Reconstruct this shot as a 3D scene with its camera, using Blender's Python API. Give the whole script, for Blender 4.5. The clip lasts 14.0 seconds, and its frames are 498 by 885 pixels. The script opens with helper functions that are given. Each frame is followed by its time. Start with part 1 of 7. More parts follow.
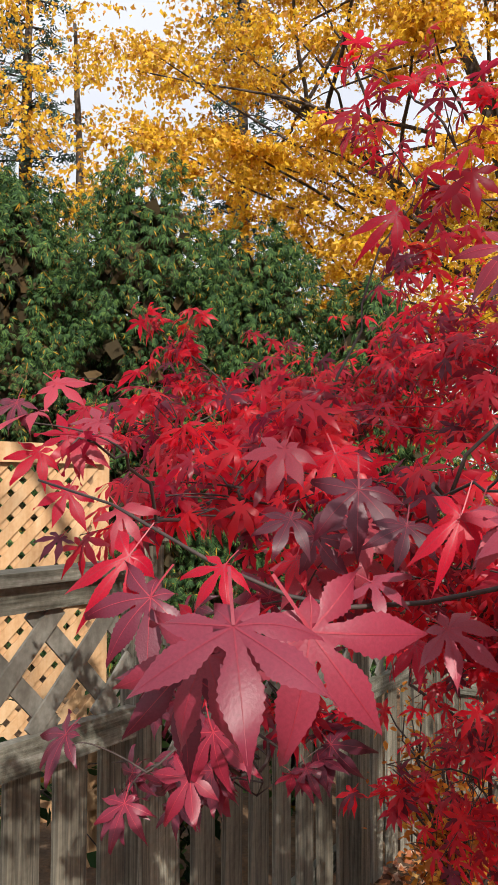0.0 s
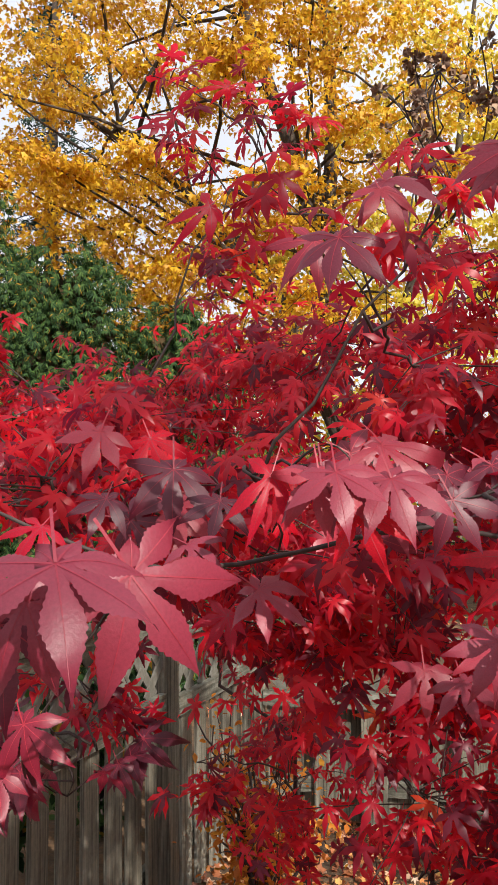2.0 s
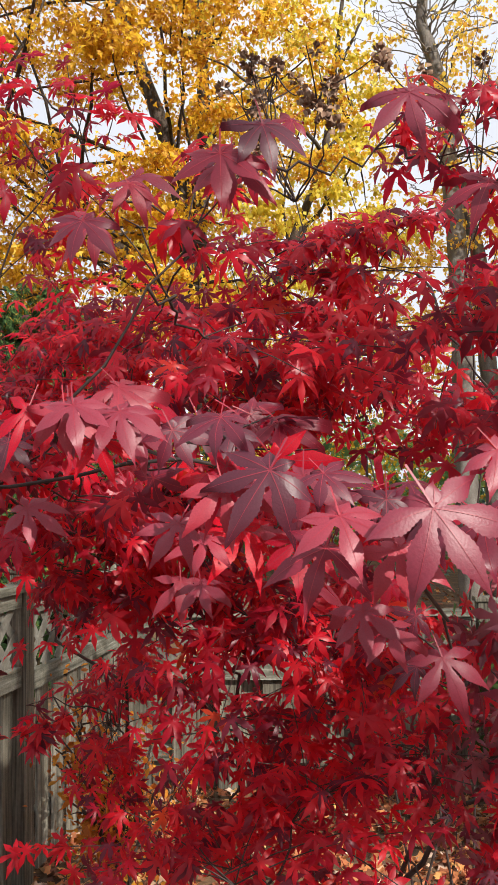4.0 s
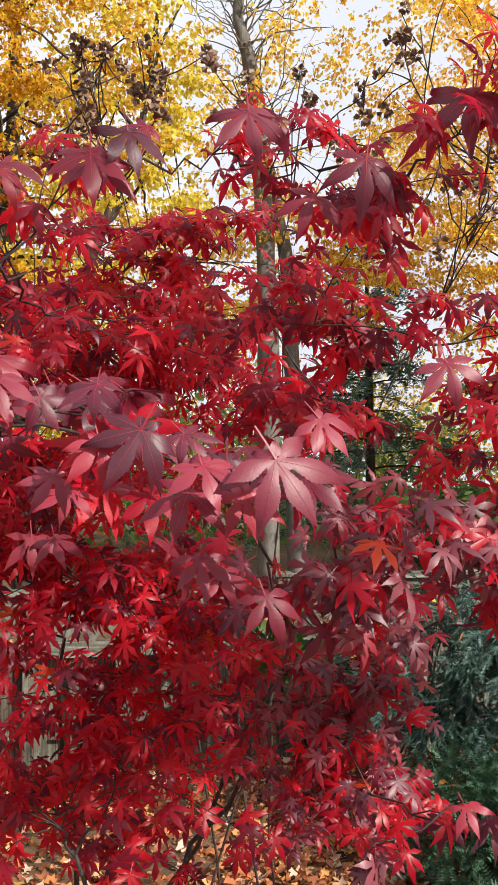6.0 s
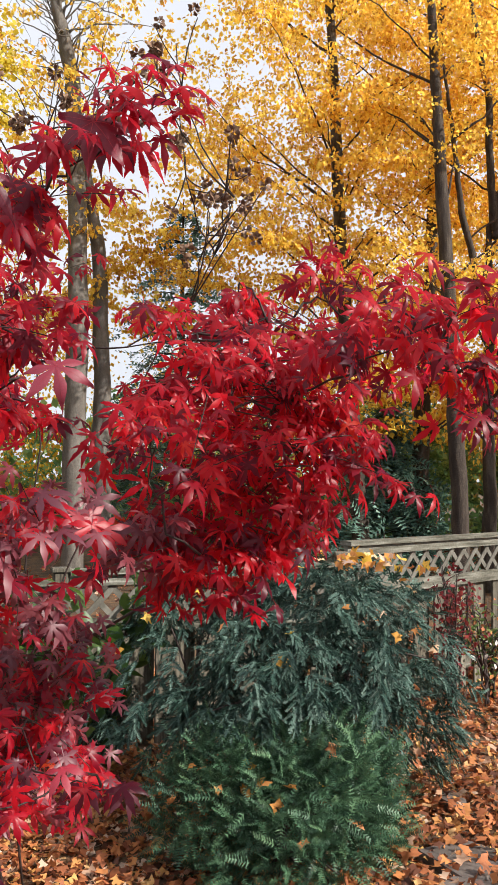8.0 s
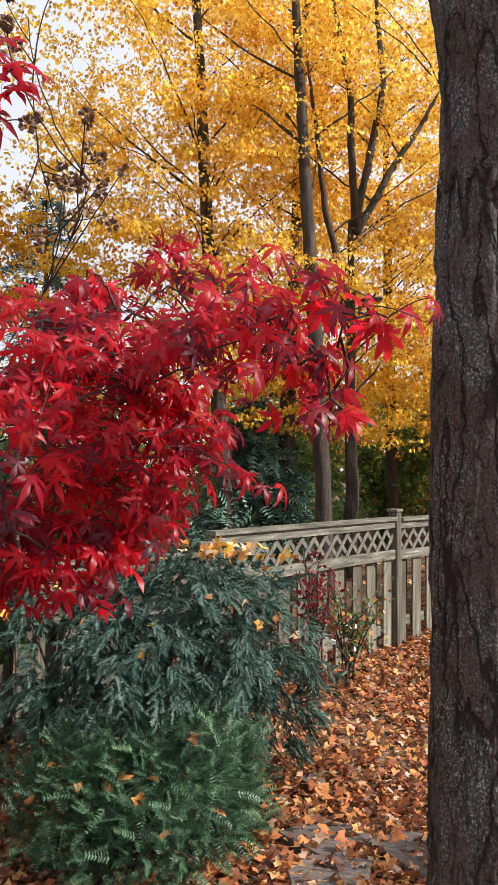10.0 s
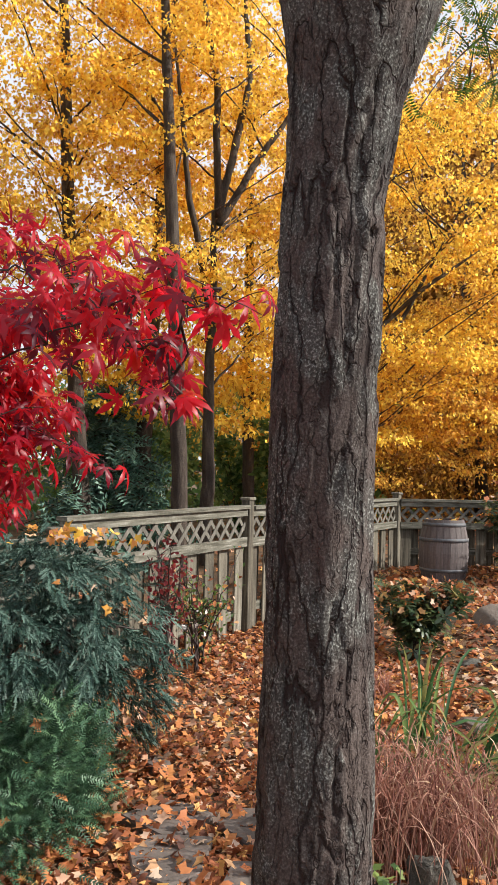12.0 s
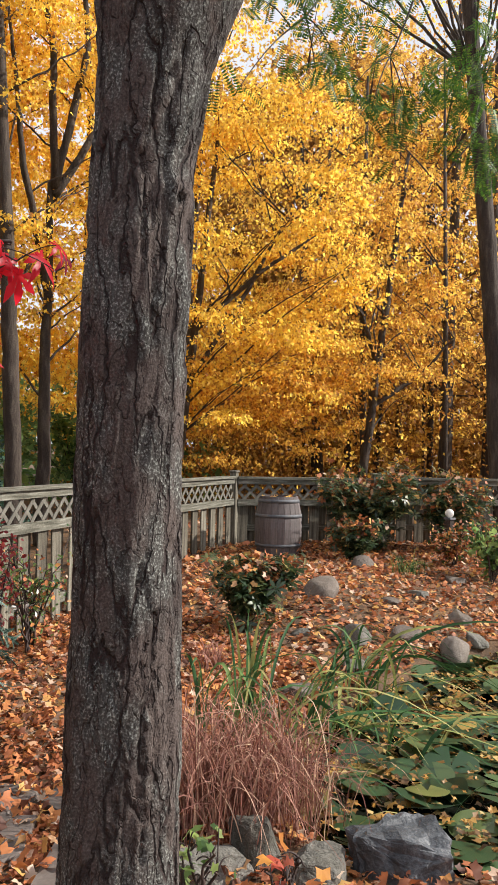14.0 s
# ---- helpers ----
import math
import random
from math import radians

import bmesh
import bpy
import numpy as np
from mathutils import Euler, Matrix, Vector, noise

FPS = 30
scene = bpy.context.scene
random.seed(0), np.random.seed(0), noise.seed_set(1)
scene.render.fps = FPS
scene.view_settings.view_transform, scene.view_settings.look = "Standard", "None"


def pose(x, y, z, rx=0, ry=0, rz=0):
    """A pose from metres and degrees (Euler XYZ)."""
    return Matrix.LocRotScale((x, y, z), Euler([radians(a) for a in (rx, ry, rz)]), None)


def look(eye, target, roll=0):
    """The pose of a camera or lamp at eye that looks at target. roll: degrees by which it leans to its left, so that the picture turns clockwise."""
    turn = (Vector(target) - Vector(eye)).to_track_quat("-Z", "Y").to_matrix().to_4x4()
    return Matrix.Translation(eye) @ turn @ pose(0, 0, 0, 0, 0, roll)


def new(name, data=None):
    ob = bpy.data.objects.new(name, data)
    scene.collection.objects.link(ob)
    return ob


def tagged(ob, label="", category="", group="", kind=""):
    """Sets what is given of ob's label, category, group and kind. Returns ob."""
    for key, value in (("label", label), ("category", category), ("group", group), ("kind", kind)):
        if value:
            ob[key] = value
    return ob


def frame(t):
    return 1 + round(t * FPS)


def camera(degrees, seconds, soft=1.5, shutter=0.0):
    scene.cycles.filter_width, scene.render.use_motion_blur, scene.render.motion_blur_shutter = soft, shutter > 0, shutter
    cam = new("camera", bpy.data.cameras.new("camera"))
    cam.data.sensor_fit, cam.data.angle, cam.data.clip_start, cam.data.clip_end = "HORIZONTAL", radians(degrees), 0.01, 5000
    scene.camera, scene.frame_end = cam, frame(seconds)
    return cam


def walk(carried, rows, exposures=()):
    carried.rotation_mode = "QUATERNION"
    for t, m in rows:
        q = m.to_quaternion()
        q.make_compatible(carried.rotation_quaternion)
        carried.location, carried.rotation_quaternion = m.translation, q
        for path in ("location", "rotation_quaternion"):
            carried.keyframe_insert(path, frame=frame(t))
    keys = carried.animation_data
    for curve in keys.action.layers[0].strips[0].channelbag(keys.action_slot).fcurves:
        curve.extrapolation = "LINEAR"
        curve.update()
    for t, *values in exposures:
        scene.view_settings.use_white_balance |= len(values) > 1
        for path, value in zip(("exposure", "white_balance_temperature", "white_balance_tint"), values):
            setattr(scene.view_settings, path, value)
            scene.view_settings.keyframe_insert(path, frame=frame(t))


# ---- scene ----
cam = camera(33.5, 14.0, 0.65)
PATH = [
    (0, look((-0.373, 0.314, 1.751), (-2.270, 2.632, 1.927), 0.25)),
    (0.5, look((-0.361, 0.314, 1.744), (-2.140, 2.720, 1.953), 0.26)),
    (1, look((-0.366, 0.308, 1.739), (-2.014, 2.804, 1.965), 0.29)),
    (1.5, look((-0.371, 0.304, 1.724), (-1.854, 2.900, 1.976), 0.12)),
    (2, look((-0.369, 0.297, 1.707), (-1.685, 2.980, 1.973), -0.46)),
    (2.5, look((-0.325, 0.278, 1.696), (-1.508, 3.022, 1.960), -1.44)),
    (2.7, look((-0.301, 0.263, 1.688), (-1.437, 3.029, 1.936), -1.77)),
    (4.8, look((-0.196, 0.161, 1.637), (-0.896, 3.071, 1.835), 0.01)),
    (5, look((-0.207, 0.147, 1.633), (-0.827, 3.077, 1.817), 0.03)),
    (5.5, look((-0.227, 0.103, 1.624), (-0.631, 3.071, 1.789), -0.23)),
    (6, look((-0.228, 0.074, 1.628), (-0.451, 3.061, 1.784), -0.25)),
    (6.5, look((-0.137, 0.050, 1.623), (-0.236, 3.045, 1.763), 0.41)),
    (7, look((-0.054, 0.026, 1.620), (-0.022, 3.023, 1.749), 0.88)),
    (7.5, look((-0.000, -0.000, 1.619), (0.183, 2.991, 1.751), 1.06)),
    (8, look((0.035, -0.027, 1.621), (0.440, 2.942, 1.771), 0.61)),
    (8.5, look((0.052, -0.021, 1.613), (0.661, 2.913, 1.759), 0.20)),
    (8.7, look((0.057, -0.018, 1.611), (0.727, 2.903, 1.756), 0.10)),
    (10.8, look((0.075, -0.035, 1.629), (1.066, 2.795, 1.730), 0.39)),
    (11, look((0.072, -0.040, 1.629), (1.114, 2.772, 1.731), 0.51)),
    (11.5, look((0.077, -0.054, 1.622), (1.258, 2.702, 1.723), 0.96)),
    (12, look((0.087, -0.072, 1.614), (1.424, 2.612, 1.696), 1.27)),
    (12.5, look((0.097, -0.086, 1.607), (1.549, 2.539, 1.669), 1.48)),
    (13, look((0.110, -0.100, 1.592), (1.660, 2.468, 1.644), 1.43)),
    (13.5, look((0.126, -0.113, 1.591), (1.806, 2.372, 1.635), 1.25)),
    (14, look((0.142, -0.117, 1.583), (1.959, 2.270, 1.608), 1.27)),
]
walk(cam, PATH)

# ---- world and light ----
SUN_AZ, SUN_EL = 123.0, 32.0          # degrees clockwise from +y, degrees above the horizon
world = bpy.data.worlds.new("sky")
scene.world = world
world.use_nodes = True
wn, wl = world.node_tree.nodes, world.node_tree.links
wn.clear()
sky = wn.new("ShaderNodeTexSky")
sky.sky_type, sky.sun_disc = "NISHITA", False
sky.sun_elevation, sky.sun_rotation = radians(SUN_EL), radians(SUN_AZ)
sky.air_density, sky.dust_density = 1.2, 3.0
cloud = wn.new("ShaderNodeTexNoise")
cloud.inputs["Scale"].default_value, cloud.inputs["Detail"].default_value = 2.2, 5
cover = wn.new("ShaderNodeMapRange")
cover.inputs["From Min"].default_value, cover.inputs["From Max"].default_value = 0.3, 0.6
cover.inputs["To Min"].default_value, cover.inputs["To Max"].default_value = 0.78, 0.97
wmix = wn.new("ShaderNodeMix")
wmix.data_type = "RGBA"
wmix.inputs["B"].default_value = (9.5, 9.8, 10.7, 1)
wbg = wn.new("ShaderNodeBackground")
wbg.inputs["Strength"].default_value = 0.074
wout = wn.new("ShaderNodeOutputWorld")
wl.new(cloud.outputs["Fac"], cover.inputs["Value"])
wl.new(cover.outputs["Result"], wmix.inputs["Factor"])
wl.new(sky.outputs["Color"], wmix.inputs["A"])
wl.new(wmix.outputs["Result"], wbg.inputs["Color"])
wl.new(wbg.outputs["Background"], wout.inputs["Surface"])

sun_data = bpy.data.lights.new("sun", "SUN")
sun_data.energy, sun_data.angle, sun_data.color = 5.0, radians(0.6), (1.0, 0.945, 0.86)
sun = new("sun", sun_data)
_az, _el = radians(SUN_AZ), radians(SUN_EL)
sun.matrix_world = look((20 * math.sin(_az) * math.cos(_el), 20 * math.cos(_az) * math.cos(_el), 20 * math.sin(_el)), (0, 0, 0))
scene.view_settings.exposure = 0.44

# ---- materials ----
def ramp_node(nt, stops):
    r = nt.nodes.new("ShaderNodeValToRGB")
    els = r.color_ramp.elements
    while len(els) < len(stops):
        els.new(0.5)
    for e, (p, c) in zip(els, stops):
        e.position, e.color = p, (*c, 1)
    return r


def leaf_mat(name, stops, through_light=0.35, rough=0.42, gloss=0.5, by_object=False):
    """Thin leaf: colour by leaf, blotches, light shining through."""
    m = bpy.data.materials.new(name)
    m.use_nodes = True
    nt = m.node_tree
    n, l = nt.nodes, nt.links
    bsdf = n["Principled BSDF"]
    if by_object:
        rnd = n.new("ShaderNodeObjectInfo").outputs["Random"]
    else:
        rnd = n.new("ShaderNodeNewGeometry").outputs["Random Per Island"]
    ramp = ramp_node(nt, stops)
    l.new(rnd, ramp.inputs["Fac"])
    tc = n.new("ShaderNodeTexCoord")
    noi = n.new("ShaderNodeTexNoise")
    noi.inputs["Scale"].default_value, noi.inputs["Detail"].default_value = 38, 4
    l.new(tc.outputs["Object"], noi.inputs["Vector"])
    mr = n.new("ShaderNodeMapRange")
    mr.inputs["To Min"].default_value, mr.inputs["To Max"].default_value = 0.72, 1.22
    l.new(noi.outputs["Fac"], mr.inputs["Value"])
    mul = n.new("ShaderNodeMix")
    mul.data_type, mul.blend_type = "RGBA", "MULTIPLY"
    mul.inputs["Factor"].default_value = 1.0
    l.new(ramp.outputs["Color"], mul.inputs["A"])
    l.new(mr.outputs["Result"], mul.inputs["B"])
    col = mul.outputs["Result"]
    l.new(col, bsdf.inputs["Base Color"])
    bsdf.inputs["Roughness"].default_value = rough
    bsdf.inputs["Specular IOR Level"].default_value = gloss
    bump = n.new("ShaderNodeBump")
    bump.inputs["Strength"].default_value, bump.inputs["Distance"].default_value = 0.10 if by_object else 0.2, 0.003
    l.new(noi.outputs["Fac"], bump.inputs["Height"])
    l.new(bump.outputs["Normal"], bsdf.inputs["Normal"])
    tr = n.new("ShaderNodeBsdfTranslucent")
    sat = n.new("ShaderNodeHueSaturation")
    sat.inputs["Saturation"].default_value, sat.inputs["Value"].default_value = 0.98, 1.35
    l.new(col, sat.inputs["Color"])
    l.new(sat.outputs["Color"], tr.inputs["Color"])
    mix = n.new("ShaderNodeMixShader")
    mix.inputs["Fac"].default_value = through_light
    l.new(bsdf.outputs["BSDF"], mix.inputs[1])
    l.new(tr.outputs["BSDF"], mix.inputs[2])
    l.new(mix.outputs["Shader"], n["Material Output"].inputs["Surface"])
    return m


def solid_mat(name, stops, rough=0.8, scale=(6, 6, 6), bump=0.3, dist=0.01, detail=8, island=0.0, metal=0.0, fine=60, coord="Object", by_object=0.0, grain=0.35):
    """Opaque surface: a stretched noise through a colour ramp, a finer grain on top, a bump from both."""
    m = bpy.data.materials.new(name)
    m.use_nodes = True
    nt = m.node_tree
    n, l = nt.nodes, nt.links
    bsdf = n["Principled BSDF"]
    tc = n.new("ShaderNodeTexCoord")
    mp = n.new("ShaderNodeMapping")
    mp.inputs["Scale"].default_value = scale
    l.new(tc.outputs[coord], mp.inputs["Vector"])
    a = n.new("ShaderNodeTexNoise")
    a.inputs["Scale"].default_value, a.inputs["Detail"].default_value = 1.0, detail
    a.inputs["Roughness"].default_value = 0.62
    l.new(mp.outputs["Vector"], a.inputs["Vector"])
    b = n.new("ShaderNodeTexNoise")
    b.inputs["Scale"].default_value, b.inputs["Detail"].default_value = fine, 4
    l.new(tc.outputs[coord], b.inputs["Vector"])
    add = n.new("ShaderNodeMath")
    add.operation = "MULTIPLY_ADD"
    add.inputs[1].default_value = grain
    l.new(b.outputs["Fac"], add.inputs[0])
    l.new(a.outputs["Fac"], add.inputs[2])
    val = add.outputs["Value"]
    for weight, socket in ((island, "i"), (by_object, "o")):
        if weight:
            src = n.new("ShaderNodeNewGeometry").outputs["Random Per Island"] if socket == "i" else n.new("ShaderNodeObjectInfo").outputs["Random"]
            ad = n.new("ShaderNodeMath")
            ad.operation = "MULTIPLY_ADD"
            ad.inputs[1].default_value = weight
            l.new(src, ad.inputs[0])
            l.new(val, ad.inputs[2])
            val = ad.outputs["Value"]
    mr = n.new("ShaderNodeMapRange")
    lo = 0.42
    mr.inputs["From Min"].default_value, mr.inputs["From Max"].default_value = lo + (grain - 0.35) * 0.35, lo + 0.5 + island + by_object + (grain - 0.35) * 0.65
    l.new(val, mr.inputs["Value"])
    ramp = ramp_node(nt, stops)
    l.new(mr.outputs["Result"], ramp.inputs["Fac"])
    l.new(ramp.outputs["Color"], bsdf.inputs["Base Color"])
    bsdf.inputs["Roughness"].default_value, bsdf.inputs["Metallic"].default_value = rough, metal
    bp = n.new("ShaderNodeBump")
    bp.inputs["Strength"].default_value, bp.inputs["Distance"].default_value = bump, dist
    l.new(add.outputs["Value"], bp.inputs["Height"])
    l.new(bp.outputs["Normal"], bsdf.inputs["Normal"])
    return m


M_RED = leaf_mat("maple_red", [(0.0, (0.120, 0.016, 0.040)), (0.14, (0.215, 0.013, 0.038)), (0.32, (0.425, 0.008, 0.034)), (0.66, (0.585, 0.007, 0.029)), (0.98, (0.720, 0.008, 0.024)), (1.0, (0.60, 0.070, 0.020))], 0.64, 0.40, 0.65)
M_RED_NEAR = leaf_mat("maple_red_near", [(0.0, (0.360, 0.008, 0.036)), (0.5, (0.520, 0.006, 0.032)), (1.0, (0.680, 0.006, 0.026))], 0.56, 0.46, 0.45, by_object=True)
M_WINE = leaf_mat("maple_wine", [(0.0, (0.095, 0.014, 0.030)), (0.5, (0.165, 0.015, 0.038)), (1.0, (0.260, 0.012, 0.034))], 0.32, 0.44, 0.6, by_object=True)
M_DUSTY = leaf_mat("maple_dusty", [(0.0, (0.126, 0.027, 0.047)), (0.4, (0.212, 0.045, 0.064)), (0.75, (0.282, 0.062, 0.082)), (1.0, (0.346, 0.020, 0.034))], 0.34, 0.46, 0.75)
M_ROSE = leaf_mat("maple_rose", [(0.0, (0.215, 0.022, 0.046)), (0.5, (0.300, 0.030, 0.056)), (1.0, (0.400, 0.024, 0.046))], 0.28, 0.47, 0.65, by_object=True)
M_VEIN = leaf_mat("maple_vein", [(0.0, (0.26, 0.024, 0.045)), (1.0, (0.46, 0.034, 0.055))], 0.2, 0.45, 0.5, by_object=True)
M_YELLOW = leaf_mat("maple_yellow", [(0.0, (0.340, 0.150, 0.022)), (0.13, (0.600, 0.330, 0.036)), (0.42, (0.800, 0.550, 0.075)), (0.8, (0.860, 0.645, 0.105)), (0.95, (0.880, 0.680, 0.110)), (1.0, (0.640, 0.270, 0.040))], 0.66, 0.5, 0.45)
# amber leaves; part of their darkness is crown shade put into the colour
M_AMBER = leaf_mat("maple_amber", [(0.0, (0.306, 0.108, 0.011)), (0.15, (0.504, 0.243, 0.013)), (0.5, (0.648, 0.378, 0.016)), (0.85, (0.720, 0.468, 0.023)), (0.96, (0.738, 0.522, 0.036)), (1.0, (0.486, 0.162, 0.018))], 0.44, 0.5, 0.4)
M_LEMON = leaf_mat("maple_lemon", [(0.0, (0.44, 0.33, 0.03)), (0.5, (0.74, 0.59, 0.06)), (1.0, (0.66, 0.60, 0.09))], 0.5, 0.5, 0.4)
M_ORANGE = leaf_mat("wood_orange", [(0.0, (0.300, 0.110, 0.026)), (0.35, (0.620, 0.345, 0.065)), (0.75, (0.820, 0.540, 0.095)), (1.0, (0.880, 0.640, 0.100))], 0.64, 0.55, 0.3)
M_GREEN = leaf_mat("green_leaf", [(0.0, (0.022, 0.055, 0.014)), (0.5, (0.045, 0.10, 0.022)), (1.0, (0.11, 0.18, 0.035))], 0.35, 0.45, 0.5)
M_RHODO = leaf_mat("rhododendron_leaf", [(0.0, (0.020, 0.042, 0.018)), (0.6, (0.042, 0.078, 0.030)), (0.85, (0.095, 0.130, 0.045)), (1.0, (0.30, 0.24, 0.08))], 0.2, 0.4, 0.6)
M_BARBERRY = leaf_mat("barberry_leaf", [(0.0, (0.34, 0.085, 0.016)), (0.5, (0.58, 0.190, 0.022)), (1.0, (0.70, 0.340, 0.040))], 0.45, 0.5, 0.3)
M_UNDER = leaf_mat("undergrowth_leaf", [(0.0, (0.065, 0.130, 0.045)), (0.5, (0.140, 0.240, 0.072)), (1.0, (0.270, 0.350, 0.110))], 0.55, 0.5, 0.4)
M_LOCUST = leaf_mat("locust_leaf", [(0.0, (0.030, 0.085, 0.012)), (0.7, (0.065, 0.155, 0.02)), (1.0, (0.17, 0.25, 0.03))], 0.35, 0.5, 0.4)
M_CEDAR = leaf_mat("cedar_frond", [(0.0, (0.012, 0.030, 0.012)), (0.5, (0.034, 0.074, 0.024)), (0.955, (0.085, 0.145, 0.036)), (0.97, (0.277, 0.158, 0.019)), (1.0, (0.330, 0.185, 0.019))], 0.15, 0.65, 0.12)
M_DRY = leaf_mat("dry_cedar_spray", [(0.0, (0.022, 0.018, 0.010)), (0.6, (0.055, 0.040, 0.020)), (1.0, (0.12, 0.075, 0.035))], 0.15, 0.7, 0.1)
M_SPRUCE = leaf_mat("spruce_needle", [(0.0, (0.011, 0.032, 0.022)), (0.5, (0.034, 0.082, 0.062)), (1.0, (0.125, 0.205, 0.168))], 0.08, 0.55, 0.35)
# M_SPRUCE lightened for two spruces behind the fence: brightness painted in against shade
M_SPRUCE_LIT = leaf_mat("far_spruce_lit", [(0.0, (0.048, 0.112, 0.080)), (0.5, (0.096, 0.192, 0.144)), (1.0, (0.192, 0.320, 0.256))], 0.15, 0.55, 0.35)
M_YEW = leaf_mat("yew_needle", [(0.0, (0.018, 0.050, 0.028)), (0.5, (0.058, 0.135, 0.072)), (0.85, (0.098, 0.200, 0.104)), (1.0, (0.140, 0.255, 0.125))], 0.12, 0.5, 0.4)
M_LITTER = leaf_mat("leaf_litter", [(0.0, (0.095, 0.042, 0.030)), (0.20, (0.265, 0.088, 0.040)), (0.46, (0.470, 0.165, 0.066)), (0.70, (0.580, 0.235, 0.080)), (0.80, (0.660, 0.390, 0.120)), (0.89, (0.520, 0.300, 0.190)), (1.0, (0.640, 0.490, 0.370))], 0.15, 0.6, 0.3)
M_REED = leaf_mat("reed_blade", [(0.0, (0.022, 0.070, 0.022)), (0.45, (0.050, 0.120, 0.036)), (0.72, (0.150, 0.220, 0.060)), (0.88, (0.330, 0.330, 0.110)), (1.0, (0.480, 0.420, 0.170))], 0.2, 0.58, 0.25, by_object=True)
M_STRAW = leaf_mat("dry_grass", [(0.0, (0.15, 0.058, 0.045)), (0.5, (0.29, 0.125, 0.092)), (0.85, (0.46, 0.25, 0.18)), (1.0, (0.62, 0.46, 0.32))], 0.2, 0.6, 0.3)
M_LILY = leaf_mat("lily_pad", [(0.0, (0.016, 0.042, 0.018)), (0.4, (0.038, 0.085, 0.034)), (0.7, (0.075, 0.125, 0.045)), (0.86, (0.17, 0.18, 0.055)), (1.0, (0.36, 0.25, 0.07))], 0.08, 0.36, 0.5, by_object=True)
M_BITS = leaf_mat("sodden_leaf", [(0.0, (0.085, 0.045, 0.020)), (0.4, (0.26, 0.13, 0.035)), (0.75, (0.46, 0.24, 0.05)), (1.0, (0.50, 0.38, 0.16))], 0.1, 0.5, 0.4)
M_FENCE = solid_mat("weathered_cedar", [(0.0, (0.025, 0.019, 0.014)), (0.3, (0.080, 0.069, 0.050)), (0.65, (0.170, 0.152, 0.115)), (1.0, (0.340, 0.325, 0.270))], 0.85, (46, 46, 2.2), 0.9, 0.006, by_object=0.22, grain=0.2)
M_RAIL = solid_mat("weathered_rail", [(0.0, (0.026, 0.024, 0.016)), (0.3, (0.080, 0.076, 0.056)), (0.65, (0.168, 0.161, 0.129)), (1.0, (0.34, 0.335, 0.29))], 0.85, (3, 3, 46), 0.9, 0.006, grain=0.25)
_nt = M_FENCE.node_tree                     # fine dark grain lines along the boards
_n, _l = _nt.nodes, _nt.links
_tc, _mp, _gn, _gr, _gm = (_n.new("ShaderNode" + k) for k in ("TexCoord", "Mapping", "TexNoise", "MapRange", "Mix"))
_mp.inputs["Scale"].default_value = (170, 170, 3.0)
_gn.inputs["Scale"].default_value, _gn.inputs["Detail"].default_value = 1.0, 3
_gr.inputs["From Min"].default_value, _gr.inputs["From Max"].default_value = 0.36, 0.52
_gr.inputs["To Min"].default_value, _gr.inputs["To Max"].default_value = 0.50, 1.10
_gm.data_type, _gm.blend_type = "RGBA", "MULTIPLY"
_gm.inputs["Factor"].default_value = 1.0
_l.new(_tc.outputs["Object"], _mp.inputs["Vector"])
_l.new(_mp.outputs["Vector"], _gn.inputs["Vector"])
_l.new(_gn.outputs["Fac"], _gr.inputs["Value"])
_l.new(_n["Principled BSDF"].inputs["Base Color"].links[0].from_socket, _gm.inputs["A"])
_l.new(_gr.outputs["Result"], _gm.inputs["B"])
_l.new(_gm.outputs["Result"], _n["Principled BSDF"].inputs["Base Color"])
M_FENCE_IN = solid_mat("weathered_lattice", [(0.0, (0.046, 0.042, 0.033)), (0.5, (0.122, 0.113, 0.093)), (1.0, (0.250, 0.240, 0.206))], 0.85, (14, 14, 8), 0.4, 0.004, island=0.25)
M_PINE = solid_mat("fresh_pine", [(0.0, (0.270, 0.130, 0.050)), (0.5, (0.430, 0.255, 0.125)), (1.0, (0.520, 0.365, 0.215))], 0.7, (20, 20, 3), 0.3, 0.004, island=0.2)
